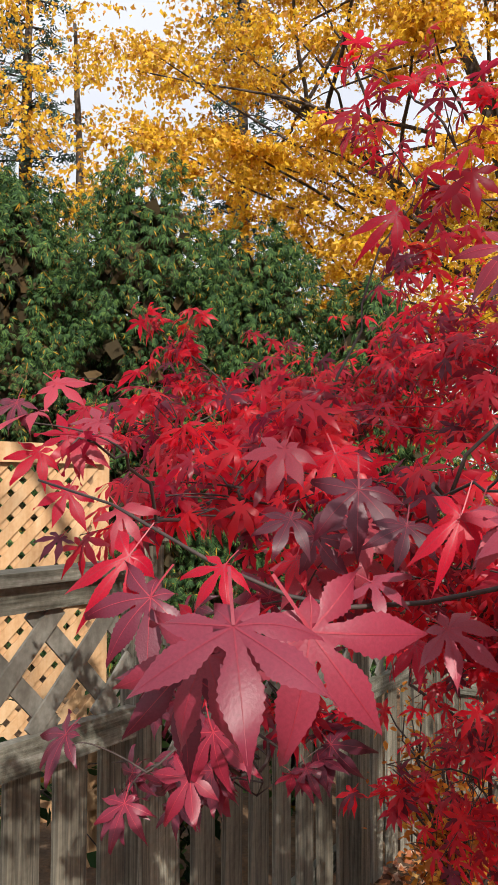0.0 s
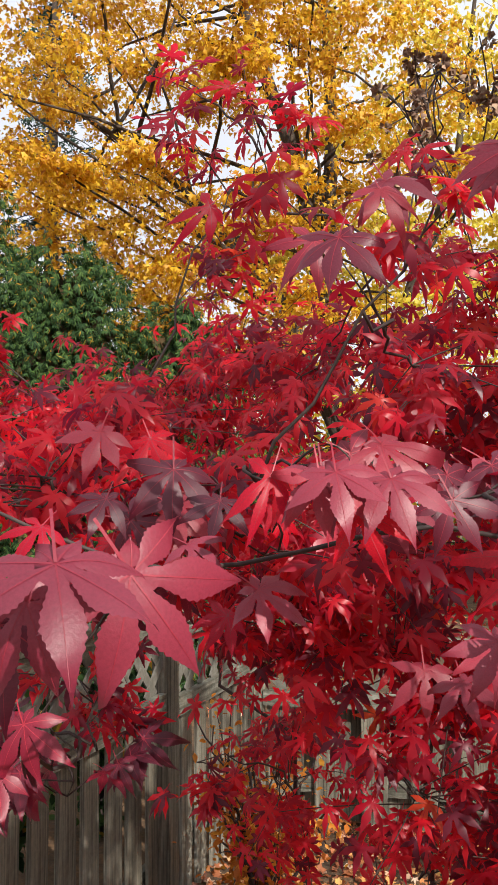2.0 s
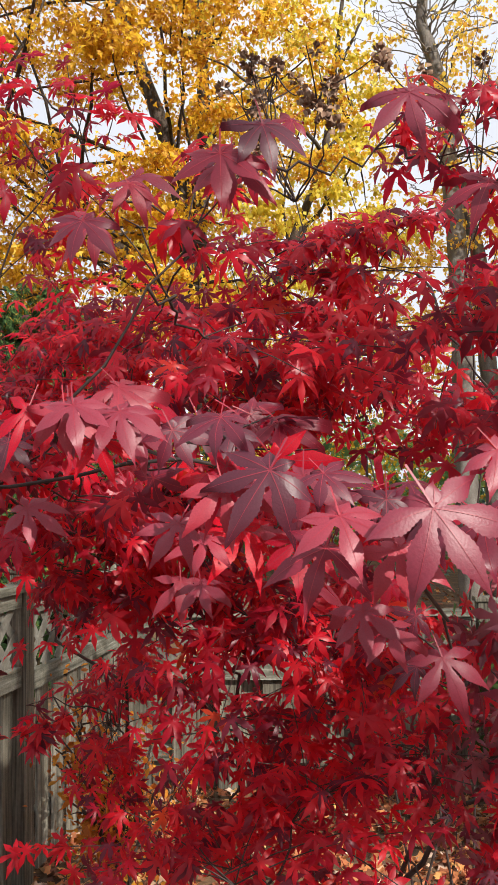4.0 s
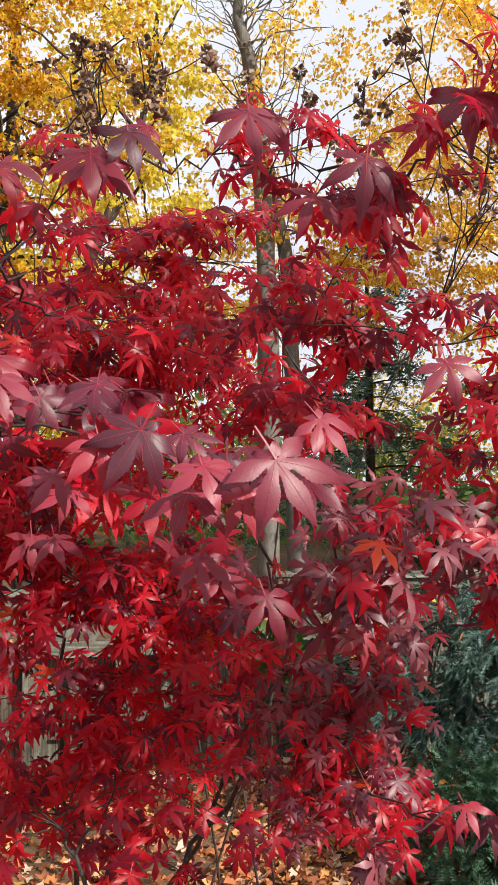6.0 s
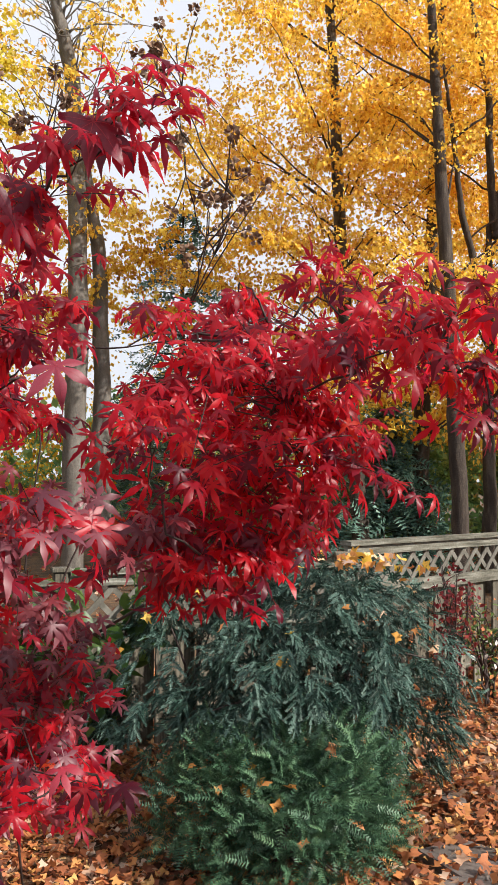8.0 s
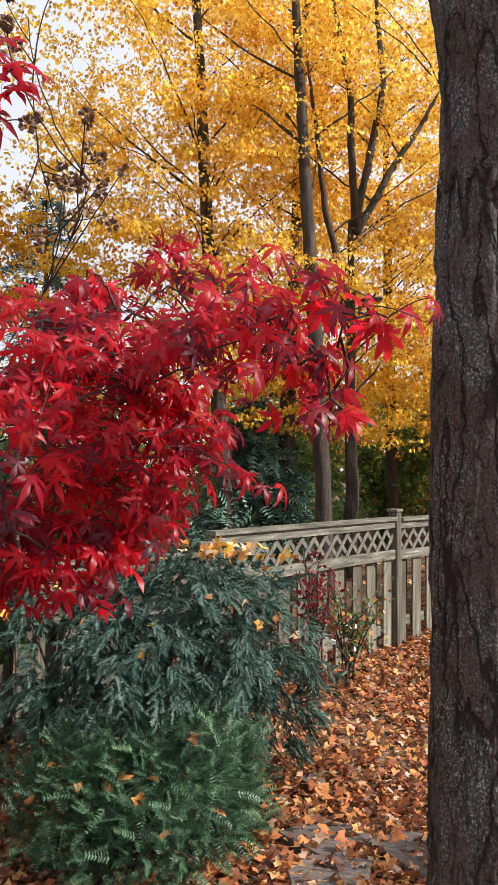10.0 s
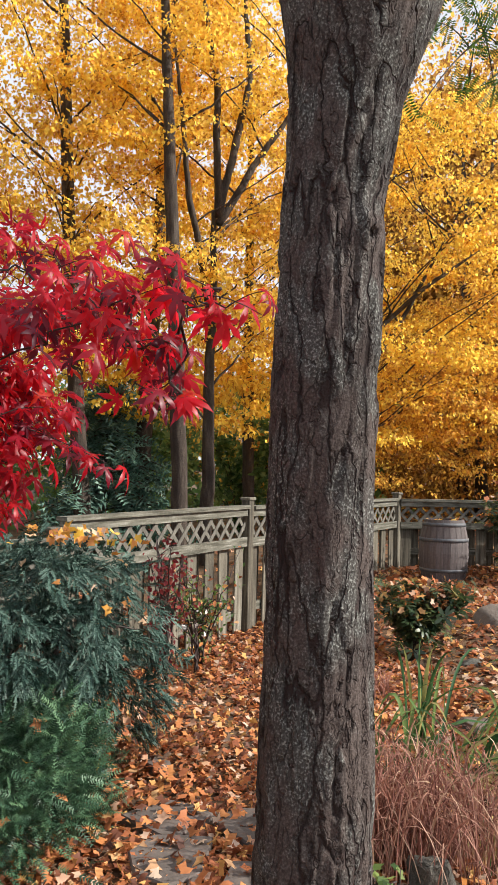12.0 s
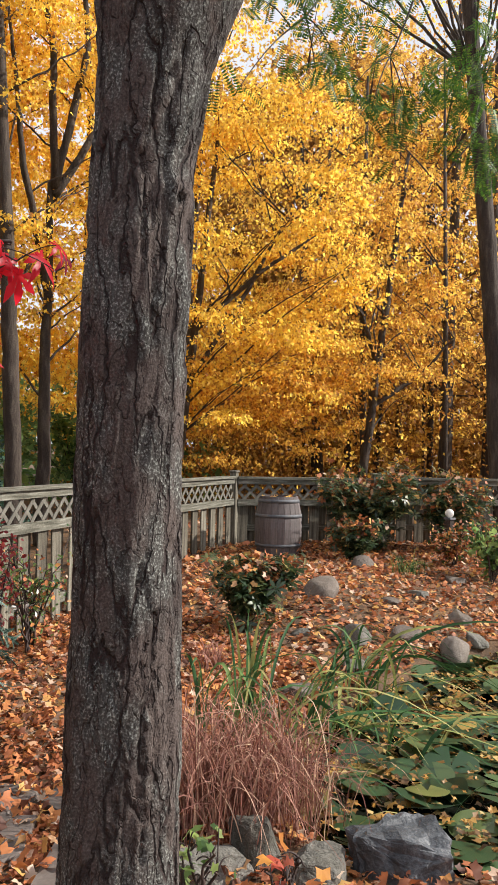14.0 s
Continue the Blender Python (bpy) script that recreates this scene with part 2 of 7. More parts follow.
def bark_mat(name):
    """Furrowed bark: upright plates parted by ragged fissures at two sizes, red-brown with shade painted into them, and
    a grey crust of lichen.
    """
    m = bpy.data.materials.new(name)
    m.use_nodes = True
    nt = m.node_tree
    n, l = nt.nodes, nt.links
    bsdf = n["Principled BSDF"]
    co = n.new("ShaderNodeTexCoord").outputs["Object"]

    def tex(scale, detail, vector, size=1.0):
        mp = n.new("ShaderNodeMapping")
        mp.inputs["Scale"].default_value = scale
        l.new(vector, mp.inputs["Vector"])
        t = n.new("ShaderNodeTexNoise")
        t.inputs["Scale"].default_value, t.inputs["Detail"].default_value = size, detail
        l.new(mp.outputs["Vector"], t.inputs["Vector"])
        return t

    def math_of(op, a, b=0.0, c=0.0):
        k = n.new("ShaderNodeMath")
        k.operation = op
        for i, q in enumerate((a, b, c)):
            if isinstance(q, float):
                k.inputs[i].default_value = q
            else:
                l.new(q, k.inputs[i])
        return k.outputs["Value"]

    def span(value, lo, hi):
        k = n.new("ShaderNodeMapRange")
        k.interpolation_type = "SMOOTHSTEP"
        k.inputs["From Min"].default_value, k.inputs["From Max"].default_value = lo, hi
        l.new(value, k.inputs["Value"])
        return k.outputs["Result"]

    ragged = n.new("ShaderNodeVectorMath")
    ragged.operation = "MULTIPLY_ADD"
    ragged.inputs[1].default_value = (0.018, 0.018, 0.03)
    l.new(tex((45, 45, 45), 4, co).outputs["Color"], ragged.inputs[0])
    l.new(co, ragged.inputs[2])
    way = ragged.outputs["Vector"]
    big = tex((22, 22, 3.4), 1, way).outputs["Fac"]
    small = tex((46, 46, 15), 1, way).outputs["Fac"]
    grit = tex((230, 230, 200), 4, co).outputs["Fac"]
    crust = tex((13, 13, 7), 4, way).outputs["Fac"]
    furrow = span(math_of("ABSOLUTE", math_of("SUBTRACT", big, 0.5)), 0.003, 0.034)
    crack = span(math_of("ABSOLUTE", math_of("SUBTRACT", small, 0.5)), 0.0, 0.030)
    step = span(big, 0.485, 0.515)
    plate = span(small, 0.49, 0.51)
    tall = math_of("MULTIPLY_ADD", furrow, 1.0, math_of("MULTIPLY_ADD", crack, 0.32, math_of("MULTIPLY_ADD", step, 0.30, math_of("MULTIPLY_ADD", plate, 0.16, math_of("MULTIPLY", grit, 0.30)))))
    bump = n.new("ShaderNodeBump")
    bump.inputs["Strength"].default_value, bump.inputs["Distance"].default_value = 1.0, 0.012
    l.new(tall, bump.inputs["Height"])
    l.new(bump.outputs["Normal"], bsdf.inputs["Normal"])
    body = ramp_node(nt, [(0.30, (0.041, 0.028, 0.024)), (0.55, (0.082, 0.061, 0.054)), (0.75, (0.142, 0.119, 0.108))])
    l.new(grit, body.inputs["Fac"])
    lichen = ramp_node(nt, [(0.44, (0.054, 0.049, 0.045)), (0.56, (0.106, 0.105, 0.096)), (0.67, (0.29, 0.30, 0.275))])
    l.new(grit, lichen.inputs["Fac"])
    skin = n.new("ShaderNodeMix")
    skin.data_type = "RGBA"
    l.new(span(crust, 0.42, 0.60), skin.inputs["Factor"])
    l.new(body.outputs["Color"], skin.inputs["A"])
    l.new(lichen.outputs["Color"], skin.inputs["B"])
    # red-brown inner bark, made darker in furrows and cracks to paint their shade
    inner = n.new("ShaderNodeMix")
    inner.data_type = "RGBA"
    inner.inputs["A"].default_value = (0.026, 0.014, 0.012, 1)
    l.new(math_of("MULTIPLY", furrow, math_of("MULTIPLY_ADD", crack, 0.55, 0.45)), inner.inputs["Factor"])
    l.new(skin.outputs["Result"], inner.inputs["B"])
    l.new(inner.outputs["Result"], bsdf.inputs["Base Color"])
    bsdf.inputs["Roughness"].default_value = 0.9
    return m


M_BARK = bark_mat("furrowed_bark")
M_TWIG = solid_mat("dark_twig", [(0.0, (0.014, 0.008, 0.008)), (0.6, (0.046, 0.029, 0.025)), (1.0, (0.085, 0.065, 0.052))], 0.7, (20, 20, 20), 0.3, 0.004)
M_TRUNK = solid_mat("wood_trunk", [(0.0, (0.016, 0.011, 0.008)), (0.5, (0.045, 0.031, 0.023)), (1.0, (0.105, 0.083, 0.065))], 0.9, (14, 14, 3), 0.9, 0.03)
M_PALE = solid_mat("pale_bark", [(0.0, (0.062, 0.050, 0.042)), (0.5, (0.125, 0.110, 0.095)), (1.0, (0.215, 0.195, 0.172))], 0.85, (7, 7, 3), 0.6, 0.02)
M_SOIL = solid_mat("leafy_soil", [(0.0, (0.035, 0.022, 0.014)), (0.5, (0.10, 0.058, 0.030)), (1.0, (0.22, 0.115, 0.050))], 0.95, (5, 5, 5), 0.8, 0.03, fine=45)
M_STONE = solid_mat("grey_stone", [(0.0, (0.035, 0.032, 0.025)), (0.4, (0.095, 0.088, 0.072)), (0.8, (0.175, 0.165, 0.145)), (1.0, (0.29, 0.28, 0.255))], 0.9, (9, 9, 9), 1.0, 0.02, fine=90, by_object=0.25)
M_BOULDER = solid_mat("tan_boulder", [(0.0, (0.055, 0.042, 0.033)), (0.5, (0.140, 0.112, 0.092)), (1.0, (0.27, 0.23, 0.195))], 0.8, (6, 6, 6), 0.5, 0.02, fine=150, grain=0.8, by_object=0.3)
M_SLATE = solid_mat("blue_grey_rock", [(0.0, (0.019, 0.021, 0.026)), (0.5, (0.054, 0.059, 0.067)), (0.8, (0.122, 0.128, 0.138)), (1.0, (0.269, 0.269, 0.269))], 0.6, (9, 9, 4), 0.8, 0.02, fine=80)
M_FLAG = solid_mat("flagstone", [(0.0, (0.062, 0.048, 0.041)), (0.5, (0.135, 0.110, 0.096)), (1.0, (0.225, 0.190, 0.168))], 0.8, (4, 4, 4), 0.5, 0.01, fine=80, by_object=0.2)
M_STAVE = solid_mat("grey_oak_stave", [(0.0, (0.046, 0.034, 0.032)), (0.5, (0.100, 0.082, 0.080)), (1.0, (0.185, 0.160, 0.156))], 0.75, (24, 24, 2), 0.4, 0.004, by_object=0.25)
M_HOOP = solid_mat("dull_iron", [(0.0, (0.060, 0.063, 0.072)), (0.6, (0.132, 0.138, 0.150)), (1.0, (0.168, 0.150, 0.132))], 0.7, (12, 12, 12), 0.2, 0.002, metal=0.35)
M_POD = solid_mat("dry_pod", [(0.0, (0.09, 0.050, 0.035)), (0.5, (0.24, 0.14, 0.09)), (1.0, (0.44, 0.32, 0.21))], 0.85, (40, 40, 40), 0.6, 0.004, island=0.3)
M_VINE = leaf_mat("vine_leaf", [(0.0, (0.13, 0.022, 0.026)), (0.6, (0.24, 0.030, 0.036)), (1.0, (0.34, 0.07, 0.05))], 0.3, 0.55, 0.3)
M_SEEDLING = leaf_mat("seedling_leaf", [(0.0, (0.468, 0.085, 0.051)), (0.6, (0.561, 0.170, 0.102)), (1.0, (0.612, 0.289, 0.051))], 0.35, 0.5, 0.4)
M_BLOSSOM = leaf_mat("white_petal", [(0.0, (0.75, 0.74, 0.70)), (1.0, (0.85, 0.84, 0.82))], 0.25, 0.5, 0.3)
M_WATER = bpy.data.materials.new("pond_water")
M_WATER.use_nodes = True
_b = M_WATER.node_tree.nodes["Principled BSDF"]
_b.inputs["Base Color"].default_value = (0.012, 0.014, 0.010, 1)
_b.inputs["Roughness"].default_value, _b.inputs["IOR"].default_value = 0.05, 1.33
_n = M_WATER.node_tree.nodes.new("ShaderNodeTexNoise")
_n.inputs["Scale"].default_value = 9
_p = M_WATER.node_tree.nodes.new("ShaderNodeBump")
_p.inputs["Strength"].default_value, _p.inputs["Distance"].default_value = 0.08, 0.01
M_WATER.node_tree.links.new(_n.outputs["Fac"], _p.inputs["Height"])
M_WATER.node_tree.links.new(_p.outputs["Normal"], _b.inputs["Normal"])


M_RUST = leaf_mat("wood_rust", [(0.0, (0.150, 0.062, 0.022)), (0.4, (0.320, 0.150, 0.036)), (0.8, (0.500, 0.270, 0.050)), (1.0, (0.62, 0.40, 0.10))], 0.45, 0.6, 0.2)


# ---- mesh helpers ----
class Build:
    """Collects vertices and faces of one mesh."""

    def __init__(self):
        self.v, self.f, self.n = [], [], 0

    def add(self, verts, faces):
        self.v.append(np.asarray(verts, dtype=np.float64))
        k = self.n
        self.f.extend([tuple(i + k for i in f) for f in faces])
        self.n += len(verts)

    def mesh(self, name, mat, smooth=True):
        me = bpy.data.meshes.new(name)
        v = np.concatenate(self.v) if self.v else np.zeros((0, 3))
        me.from_pydata(v.tolist(), [], self.f)
        me.materials.append(mat)
        if smooth:
            me.polygons.foreach_set("use_smooth", [True] * len(me.polygons))
        me.update()
        return me


def many(name, shapes, pick, place, mat, smooth=True):
    """One mesh of many copies: shapes is a list of (verts, faces); place gives (n, 3, 3) turns with size and (n, 3) spots."""
    turn, spot = place
    vs, fs, k = [], [], 0
    for j, (v, f) in enumerate(shapes):
        sel = np.where(pick == j)[0]
        if not len(sel):
            continue
        w = np.einsum("nij,vj->nvi", turn[sel], v) + spot[sel][:, None, :]
        vs.append(w.reshape(-1, 3))
        for c in range(len(sel)):
            o = k + c * len(v)
            fs.extend([tuple(i + o for i in q) for q in f])
        k += len(sel) * len(v)
    me = bpy.data.meshes.new(name)
    me.from_pydata(np.concatenate(vs).tolist(), [], fs)
    me.materials.append(mat)
    if smooth:
        me.polygons.foreach_set("use_smooth", [True] * len(me.polygons))
    me.update()
    return me


def thing(name, label, category, group="", kind="", at=(0, 0, 0)):
    ob = new(name)
    ob.location = at
    ob.empty_display_size = 0.1
    return tagged(ob, label, category, group, kind)


def part(name, mesh, parent, label="", at=None):
    ob = new(name, mesh)
    ob.parent = parent
    if at is not None:
        ob.matrix_basis = at
    if label:
        ob["label"] = label
    return ob


def unit(a):
    a = np.asarray(a, dtype=np.float64)
    return a / np.maximum(np.linalg.norm(a, axis=-1, keepdims=True), 1e-9)


def frames_of(axis, normal):
    """Turns whose y runs along axis and whose z is as near to normal as can be."""
    y = unit(axis)
    x = unit(np.cross(y, normal))
    z = np.cross(x, y)
    return np.stack([x, y, z], axis=-1)


def tube(b, pts, radii, seg=7, cap=True):
    """A tapered round branch along points."""
    pts = np.asarray(pts, dtype=np.float64)
    radii = np.asarray(radii, dtype=np.float64)
    d = unit(np.gradient(pts, axis=0))
    ref = np.array([0.31, 0.17, 0.93])
    if abs(d[0] @ unit(ref)) > 0.85:
        ref = np.array([0.95, 0.2, 0.1])
    u = unit(np.cross(d, ref))
    w = np.cross(d, u)
    a = np.linspace(0, 2 * np.pi, seg, endpoint=False)
    ring = u[:, None] * np.cos(a)[None, :, None] + w[:, None] * np.sin(a)[None, :, None]
    v = pts[:, None] + ring * radii[:, None, None]
    n = len(pts)
    f = [(i * seg + j, i * seg + (j + 1) % seg, (i + 1) * seg + (j + 1) % seg, (i + 1) * seg + j) for i in range(n - 1) for j in range(seg)]
    if cap:
        f.append(tuple(range(seg))[::-1])
        f.append(tuple((n - 1) * seg + j for j in range(seg)))
    b.add(v.reshape(-1, 3), f)


def bend(p0, p1, p2, n=10, wob=0.0, rs=None):
    """Points of a soft curve from p0 by p1 to p2."""
    t = np.linspace(0, 1, n)[:, None]
    p = (1 - t) ** 2 * np.array(p0) + 2 * t * (1 - t) * np.array(p1) + t ** 2 * np.array(p2)
    if wob and rs is not None:
        w = rs.normal(0, wob, (n, 3))
        w[0] = 0
        p = p + w
    return p


BOX_F = [(0, 1, 3, 2), (4, 6, 7, 5), (0, 4, 5, 1), (2, 3, 7, 6), (0, 2, 6, 4), (1, 5, 7, 3)]


def beam_mesh(name, sx, sy, sz, mat, bev=0.004):
    """A sawn board with eased edges, standing on its base."""
    bm = bmesh.new()
    bmesh.ops.create_cube(bm, size=1.0)
    bmesh.ops.scale(bm, vec=(sx, sy, sz), verts=bm.verts)
    bmesh.ops.translate(bm, vec=(0, 0, sz / 2), verts=bm.verts)
    bmesh.ops.bevel(bm, geom=bm.edges[:], offset=bev, segments=1, affect="EDGES")
    me = bpy.data.meshes.new(name)
    bm.to_mesh(me)
    bm.free()
    me.materials.append(mat)
    return me


def maple_leaf(droop=0.25, narrow=0.17, cup=0.1, stem=0.45, seed=0, fine=False, curl=0.0):
    """A palmate leaf: seven long toothed lobes joined in their inner third and drawn out to fine points, gently folded along each midrib
    and hanging at the tips; the middle lobe runs along +y. Returns vertices, faces and the number of blade faces; the rest are veins and stalk."""
    rs = np.random.RandomState(seed)
    v, f, ribs = [(0.0, 0.0, 0.0)], [], []
    lobes = [(-146, 0.30), (-98, 0.68), (-49, 0.94), (0, 1.0), (49, 0.94), (98, 0.68), (146, 0.30)]
    rows = np.linspace(0.20, 0.96, 24) if fine else np.array([0.22, 0.56, 0.80])
    wide = np.interp(rows, [0.20, 0.31, 0.42, 0.52, 0.64, 0.76, 0.87, 0.95, 1.0], [0.42, 0.66, 0.92, 1.0, 0.82, 0.51, 0.23, 0.08, 0.0])
    if fine:
        wide = wide * np.where(np.arange(24) % 2 == 0, 1.045, 0.94)        # saw-toothed margins

    def lift(r):
        return cup * r - droop * r * r

    notch = None
    for a, length in lobes:
        a = np.radians(a + rs.normal(0, 4))
        length = length * rs.uniform(0.9, 1.08)
        d = np.array([np.sin(a), np.cos(a)])
        q = np.array([d[1], -d[0]])
        twist, sway, hang, fold = rs.normal(0, 0.07), rs.normal(0, 0.10), rs.uniform(-0.06, 0.26), rs.uniform(0.05, 0.30)
        left, mid, right = [], [], []
        for r, w in zip(rows, wide):
            rr = r * length
            half = narrow * w * (0.40 + 0.60 * length)
            c0 = d * rr + q * sway * r * r * length
            drop = curl * r ** 3 + hang * r * r
            for side, store in ((-1, left), (1, right)):
                c = c0 + q * side * half * rs.uniform(0.97, 1.03)
                v.append((c[0], c[1], lift(rr) - fold * half + twist * side * r * r - drop))
                store.append(len(v) - 1)
            v.append((c0[0], c0[1], lift(rr) - drop))
            mid.append(len(v) - 1)
        c = d * length + q * sway * length
        v.append((c[0], c[1], lift(length) - 0.02 - curl * 1.2 - hang))
        tip = len(v) - 1
        f += [(0, left[0], mid[0]), (0, mid[0], right[0])]
        for i in range(len(rows) - 1):
            f += [(left[i], left[i + 1], mid[i + 1], mid[i]), (mid[i], mid[i + 1], right[i + 1], right[i])]
        f += [(left[-1], tip, mid[-1]), (mid[-1], tip, right[-1])]
        if notch is not None:
            f.append((0, notch, left[0]))
        notch = right[0]
        ribs.append((mid, q))
    blade = len(f)
    if fine:
        for mid, q in ribs:
            chain = [0] + mid[::2]
            k = len(v)
            for i, m in enumerate(chain):
                w = 0.006 * (1 - i / len(chain)) + 0.001
                x, y, z = v[m]
                v += [(x - q[0] * w, y - q[1] * w, z + 0.004), (x + q[0] * w, y + q[1] * w, z + 0.004)]
            f += [(k + 2 * i, k + 2 * i + 1, k + 2 * i + 3, k + 2 * i + 2) for i in range(len(chain) - 1)]
    w, k = 0.012, len(v)
    bendz = rs.uniform(0.02, 0.14)
    for t in (0.0, 0.5, 1.0):
        z = 0.015 + bendz * np.sin(t * 1.6)
        v += [(-w, -stem * t, z), (w, -stem * t, z)]
    f += [(k, k + 1, k + 3, k + 2), (k + 2, k + 3, k + 5, k + 4)]
    return np.array(v), f, blade


def broad_leaf(out, seed=0, dry=0.0):
    """A lobed autumn leaf of few faces; out lists angle and reach of one half's outline from the tip backwards."""
    rs = np.random.RandomState(seed)
    pts = [(-a, r) for a, r in out[:0:-1]] + list(out)
    v = [(0, 0, 0)]
    curl, fold = rs.uniform(-0.1, 0.35) + dry * rs.uniform(-0.3, 0.7), 0.14 + dry * rs.uniform(0.0, 0.6)
    for a, r in pts:
        a, r = np.radians(a + rs.normal(0, 4)), r * rs.uniform(0.86, 1.12)
        x, y = np.sin(a) * r, np.cos(a) * r
        v.append((x, y, fold * abs(x) - curl * r * r + rs.normal(0, 0.025)))
    return np.array(v), [(0, i + 1, i) for i in range(1, len(pts))]


SHAPES = ((1, 0.24, 0.155, 0.04), (2, 0.30, 0.145, 0.08), (3, 0.38, 0.14, 0.10), (4, 0.20, 0.16, 0.05), (5, 0.50, 0.14, 0.12), (6, 0.28, 0.155, 0.06), (7, 0.34, 0.145, 0.08), (8, 0.42, 0.15, 0.04))
JAP = [maple_leaf(dr, nw * 1.02, 0.12, 0.45, sd, False, cu)[:2] for sd, dr, nw, cu in SHAPES]
JAP_NEAR = [maple_leaf(dr * 0.7, nw * 1.02, 0.10, 0.45, sd, True, cu) for sd, dr, nw, cu in SHAPES]
BROAD = [broad_leaf(((0, 1.0), (24, 0.68), (46, 0.92), (78, 0.60), (108, 0.70)), s, 1.0) for s in range(10)]
FAR = [broad_leaf(((0, 1.0), (26, 0.62), (54, 0.86), (112, 0.56)), s) for s in range(6)]
TINY = [(np.array([(0, 0, 0), (-0.56 * k, 0.26, 0.10), (-0.20, 0.50, 0.03), (0.06 * k, 1, -0.12), (0.21, 0.52, 0.03), (0.54 / k, 0.30, 0.10)]), [(0, i + 1, i) for i in range(1, 5)]) for k in (0.8, 0.95, 1.05, 1.2)]
FLECK = [(np.array([(0, 0, 0), (-w, 0.45, 0.06), (0, 1, -0.1), (w, 0.5, 0.06)]), [(0, 3, 2, 1)]) for w in (0.30, 0.38, 0.46)]


# ---- ground ----
def smooth01(a, b, x):
    t = np.clip((np.asarray(x, dtype=np.float64) - a) / (b - a), 0, 1)
    return t * t * (3 - 2 * t)


POND_C, POND_R, POND_T = np.array([4.35, 2.75]), np.array([2.0, 1.15]), radians(24)


def pond_field(x, y):
    dx, dy = x - POND_C[0], y - POND_C[1]
    c, s = math.cos(POND_T), math.sin(POND_T)
    u, w = dx * c + dy * s, -dx * s + dy * c
    a = np.arctan2(w, u)
    return np.hypot(u / POND_R[0], w / POND_R[1]) - 0.06 * np.sin(3 * a + 1) - 0.04 * np.sin(5 * a)


def height(x, y):
    x, y = np.asarray(x, dtype=np.float64), np.asarray(y, dtype=np.float64)
    h = 0.30 * smooth01(3.4, 6.0, x) * smooth01(3.6, 6.4, y)
    h = h + 0.05 * np.sin(x * 0.9 + 1) * np.sin(y * 0.8) * smooth01(3, 9, np.hypot(x, y))
    h = h - 0.45 * (1 - smooth01(0.72, 1.04, pond_field(x, y)))
    return h


def ground():
    xs = np.unique(np.concatenate([np.linspace(-300, -30, 10), np.linspace(-30, -6, 20), np.arange(-6, 12, 0.17), np.linspace(12, 30, 20), np.linspace(30, 300, 10)]))
    ys = np.unique(np.concatenate([np.linspace(-200, -12, 10), np.linspace(-12, -1, 16), np.arange(-1, 12, 0.17), np.linspace(12, 34, 20), np.linspace(34, 400, 10)]))
    X, Y = np.meshgrid(xs, ys)
    Z = height(X, Y)
    near = smooth01(14, 9, np.hypot(X, Y))
    rs = np.random.RandomState(3)
    Z = Z + near * rs.normal(0, 0.006, Z.shape)
    v = np.stack([X, Y, Z], -1).reshape(-1, 3)
    nx, ny = len(xs), len(ys)
    f = [(j * nx + i, j * nx + i + 1, (j + 1) * nx + i + 1, (j + 1) * nx + i) for j in range(ny - 1) for i in range(nx - 1)]
    b = Build()
    b.add(v, f)
    ob = new("ground", b.mesh("ground", M_SOIL))
    tagged(ob, "brown garden soil under fallen leaves", "ground", kind="structure")


ground()

# ---- fences ----
FENCE_BOARD = {}


def fence_board(h, wide=0.135):
    key = (round(h, 2), wide)
    if key not in FENCE_BOARD:
        FENCE_BOARD[key] = beam_mesh("board", wide, 0.018, key[0], M_FENCE, 0.003)
    return FENCE_BOARD[key]


def stick(name, p, q, wide, thick, mat, out):
    """A straight flat piece from p to q; out is the way its broad face looks."""
    p, q = np.array(p), np.array(q)
    d = unit(q - p)
    o = unit(np.array(out) - d * (d @ np.array(out)))
    s = np.cross(d, o)
    b = Build()
    v = [p * (1 - t) + q * t + s * a * wide / 2 + o * c * thick / 2 for t in (0, 1) for a in (-1, 1) for c in (-1, 1)]
    b.add(v, BOX_F)
    return b.mesh(name, mat, False)


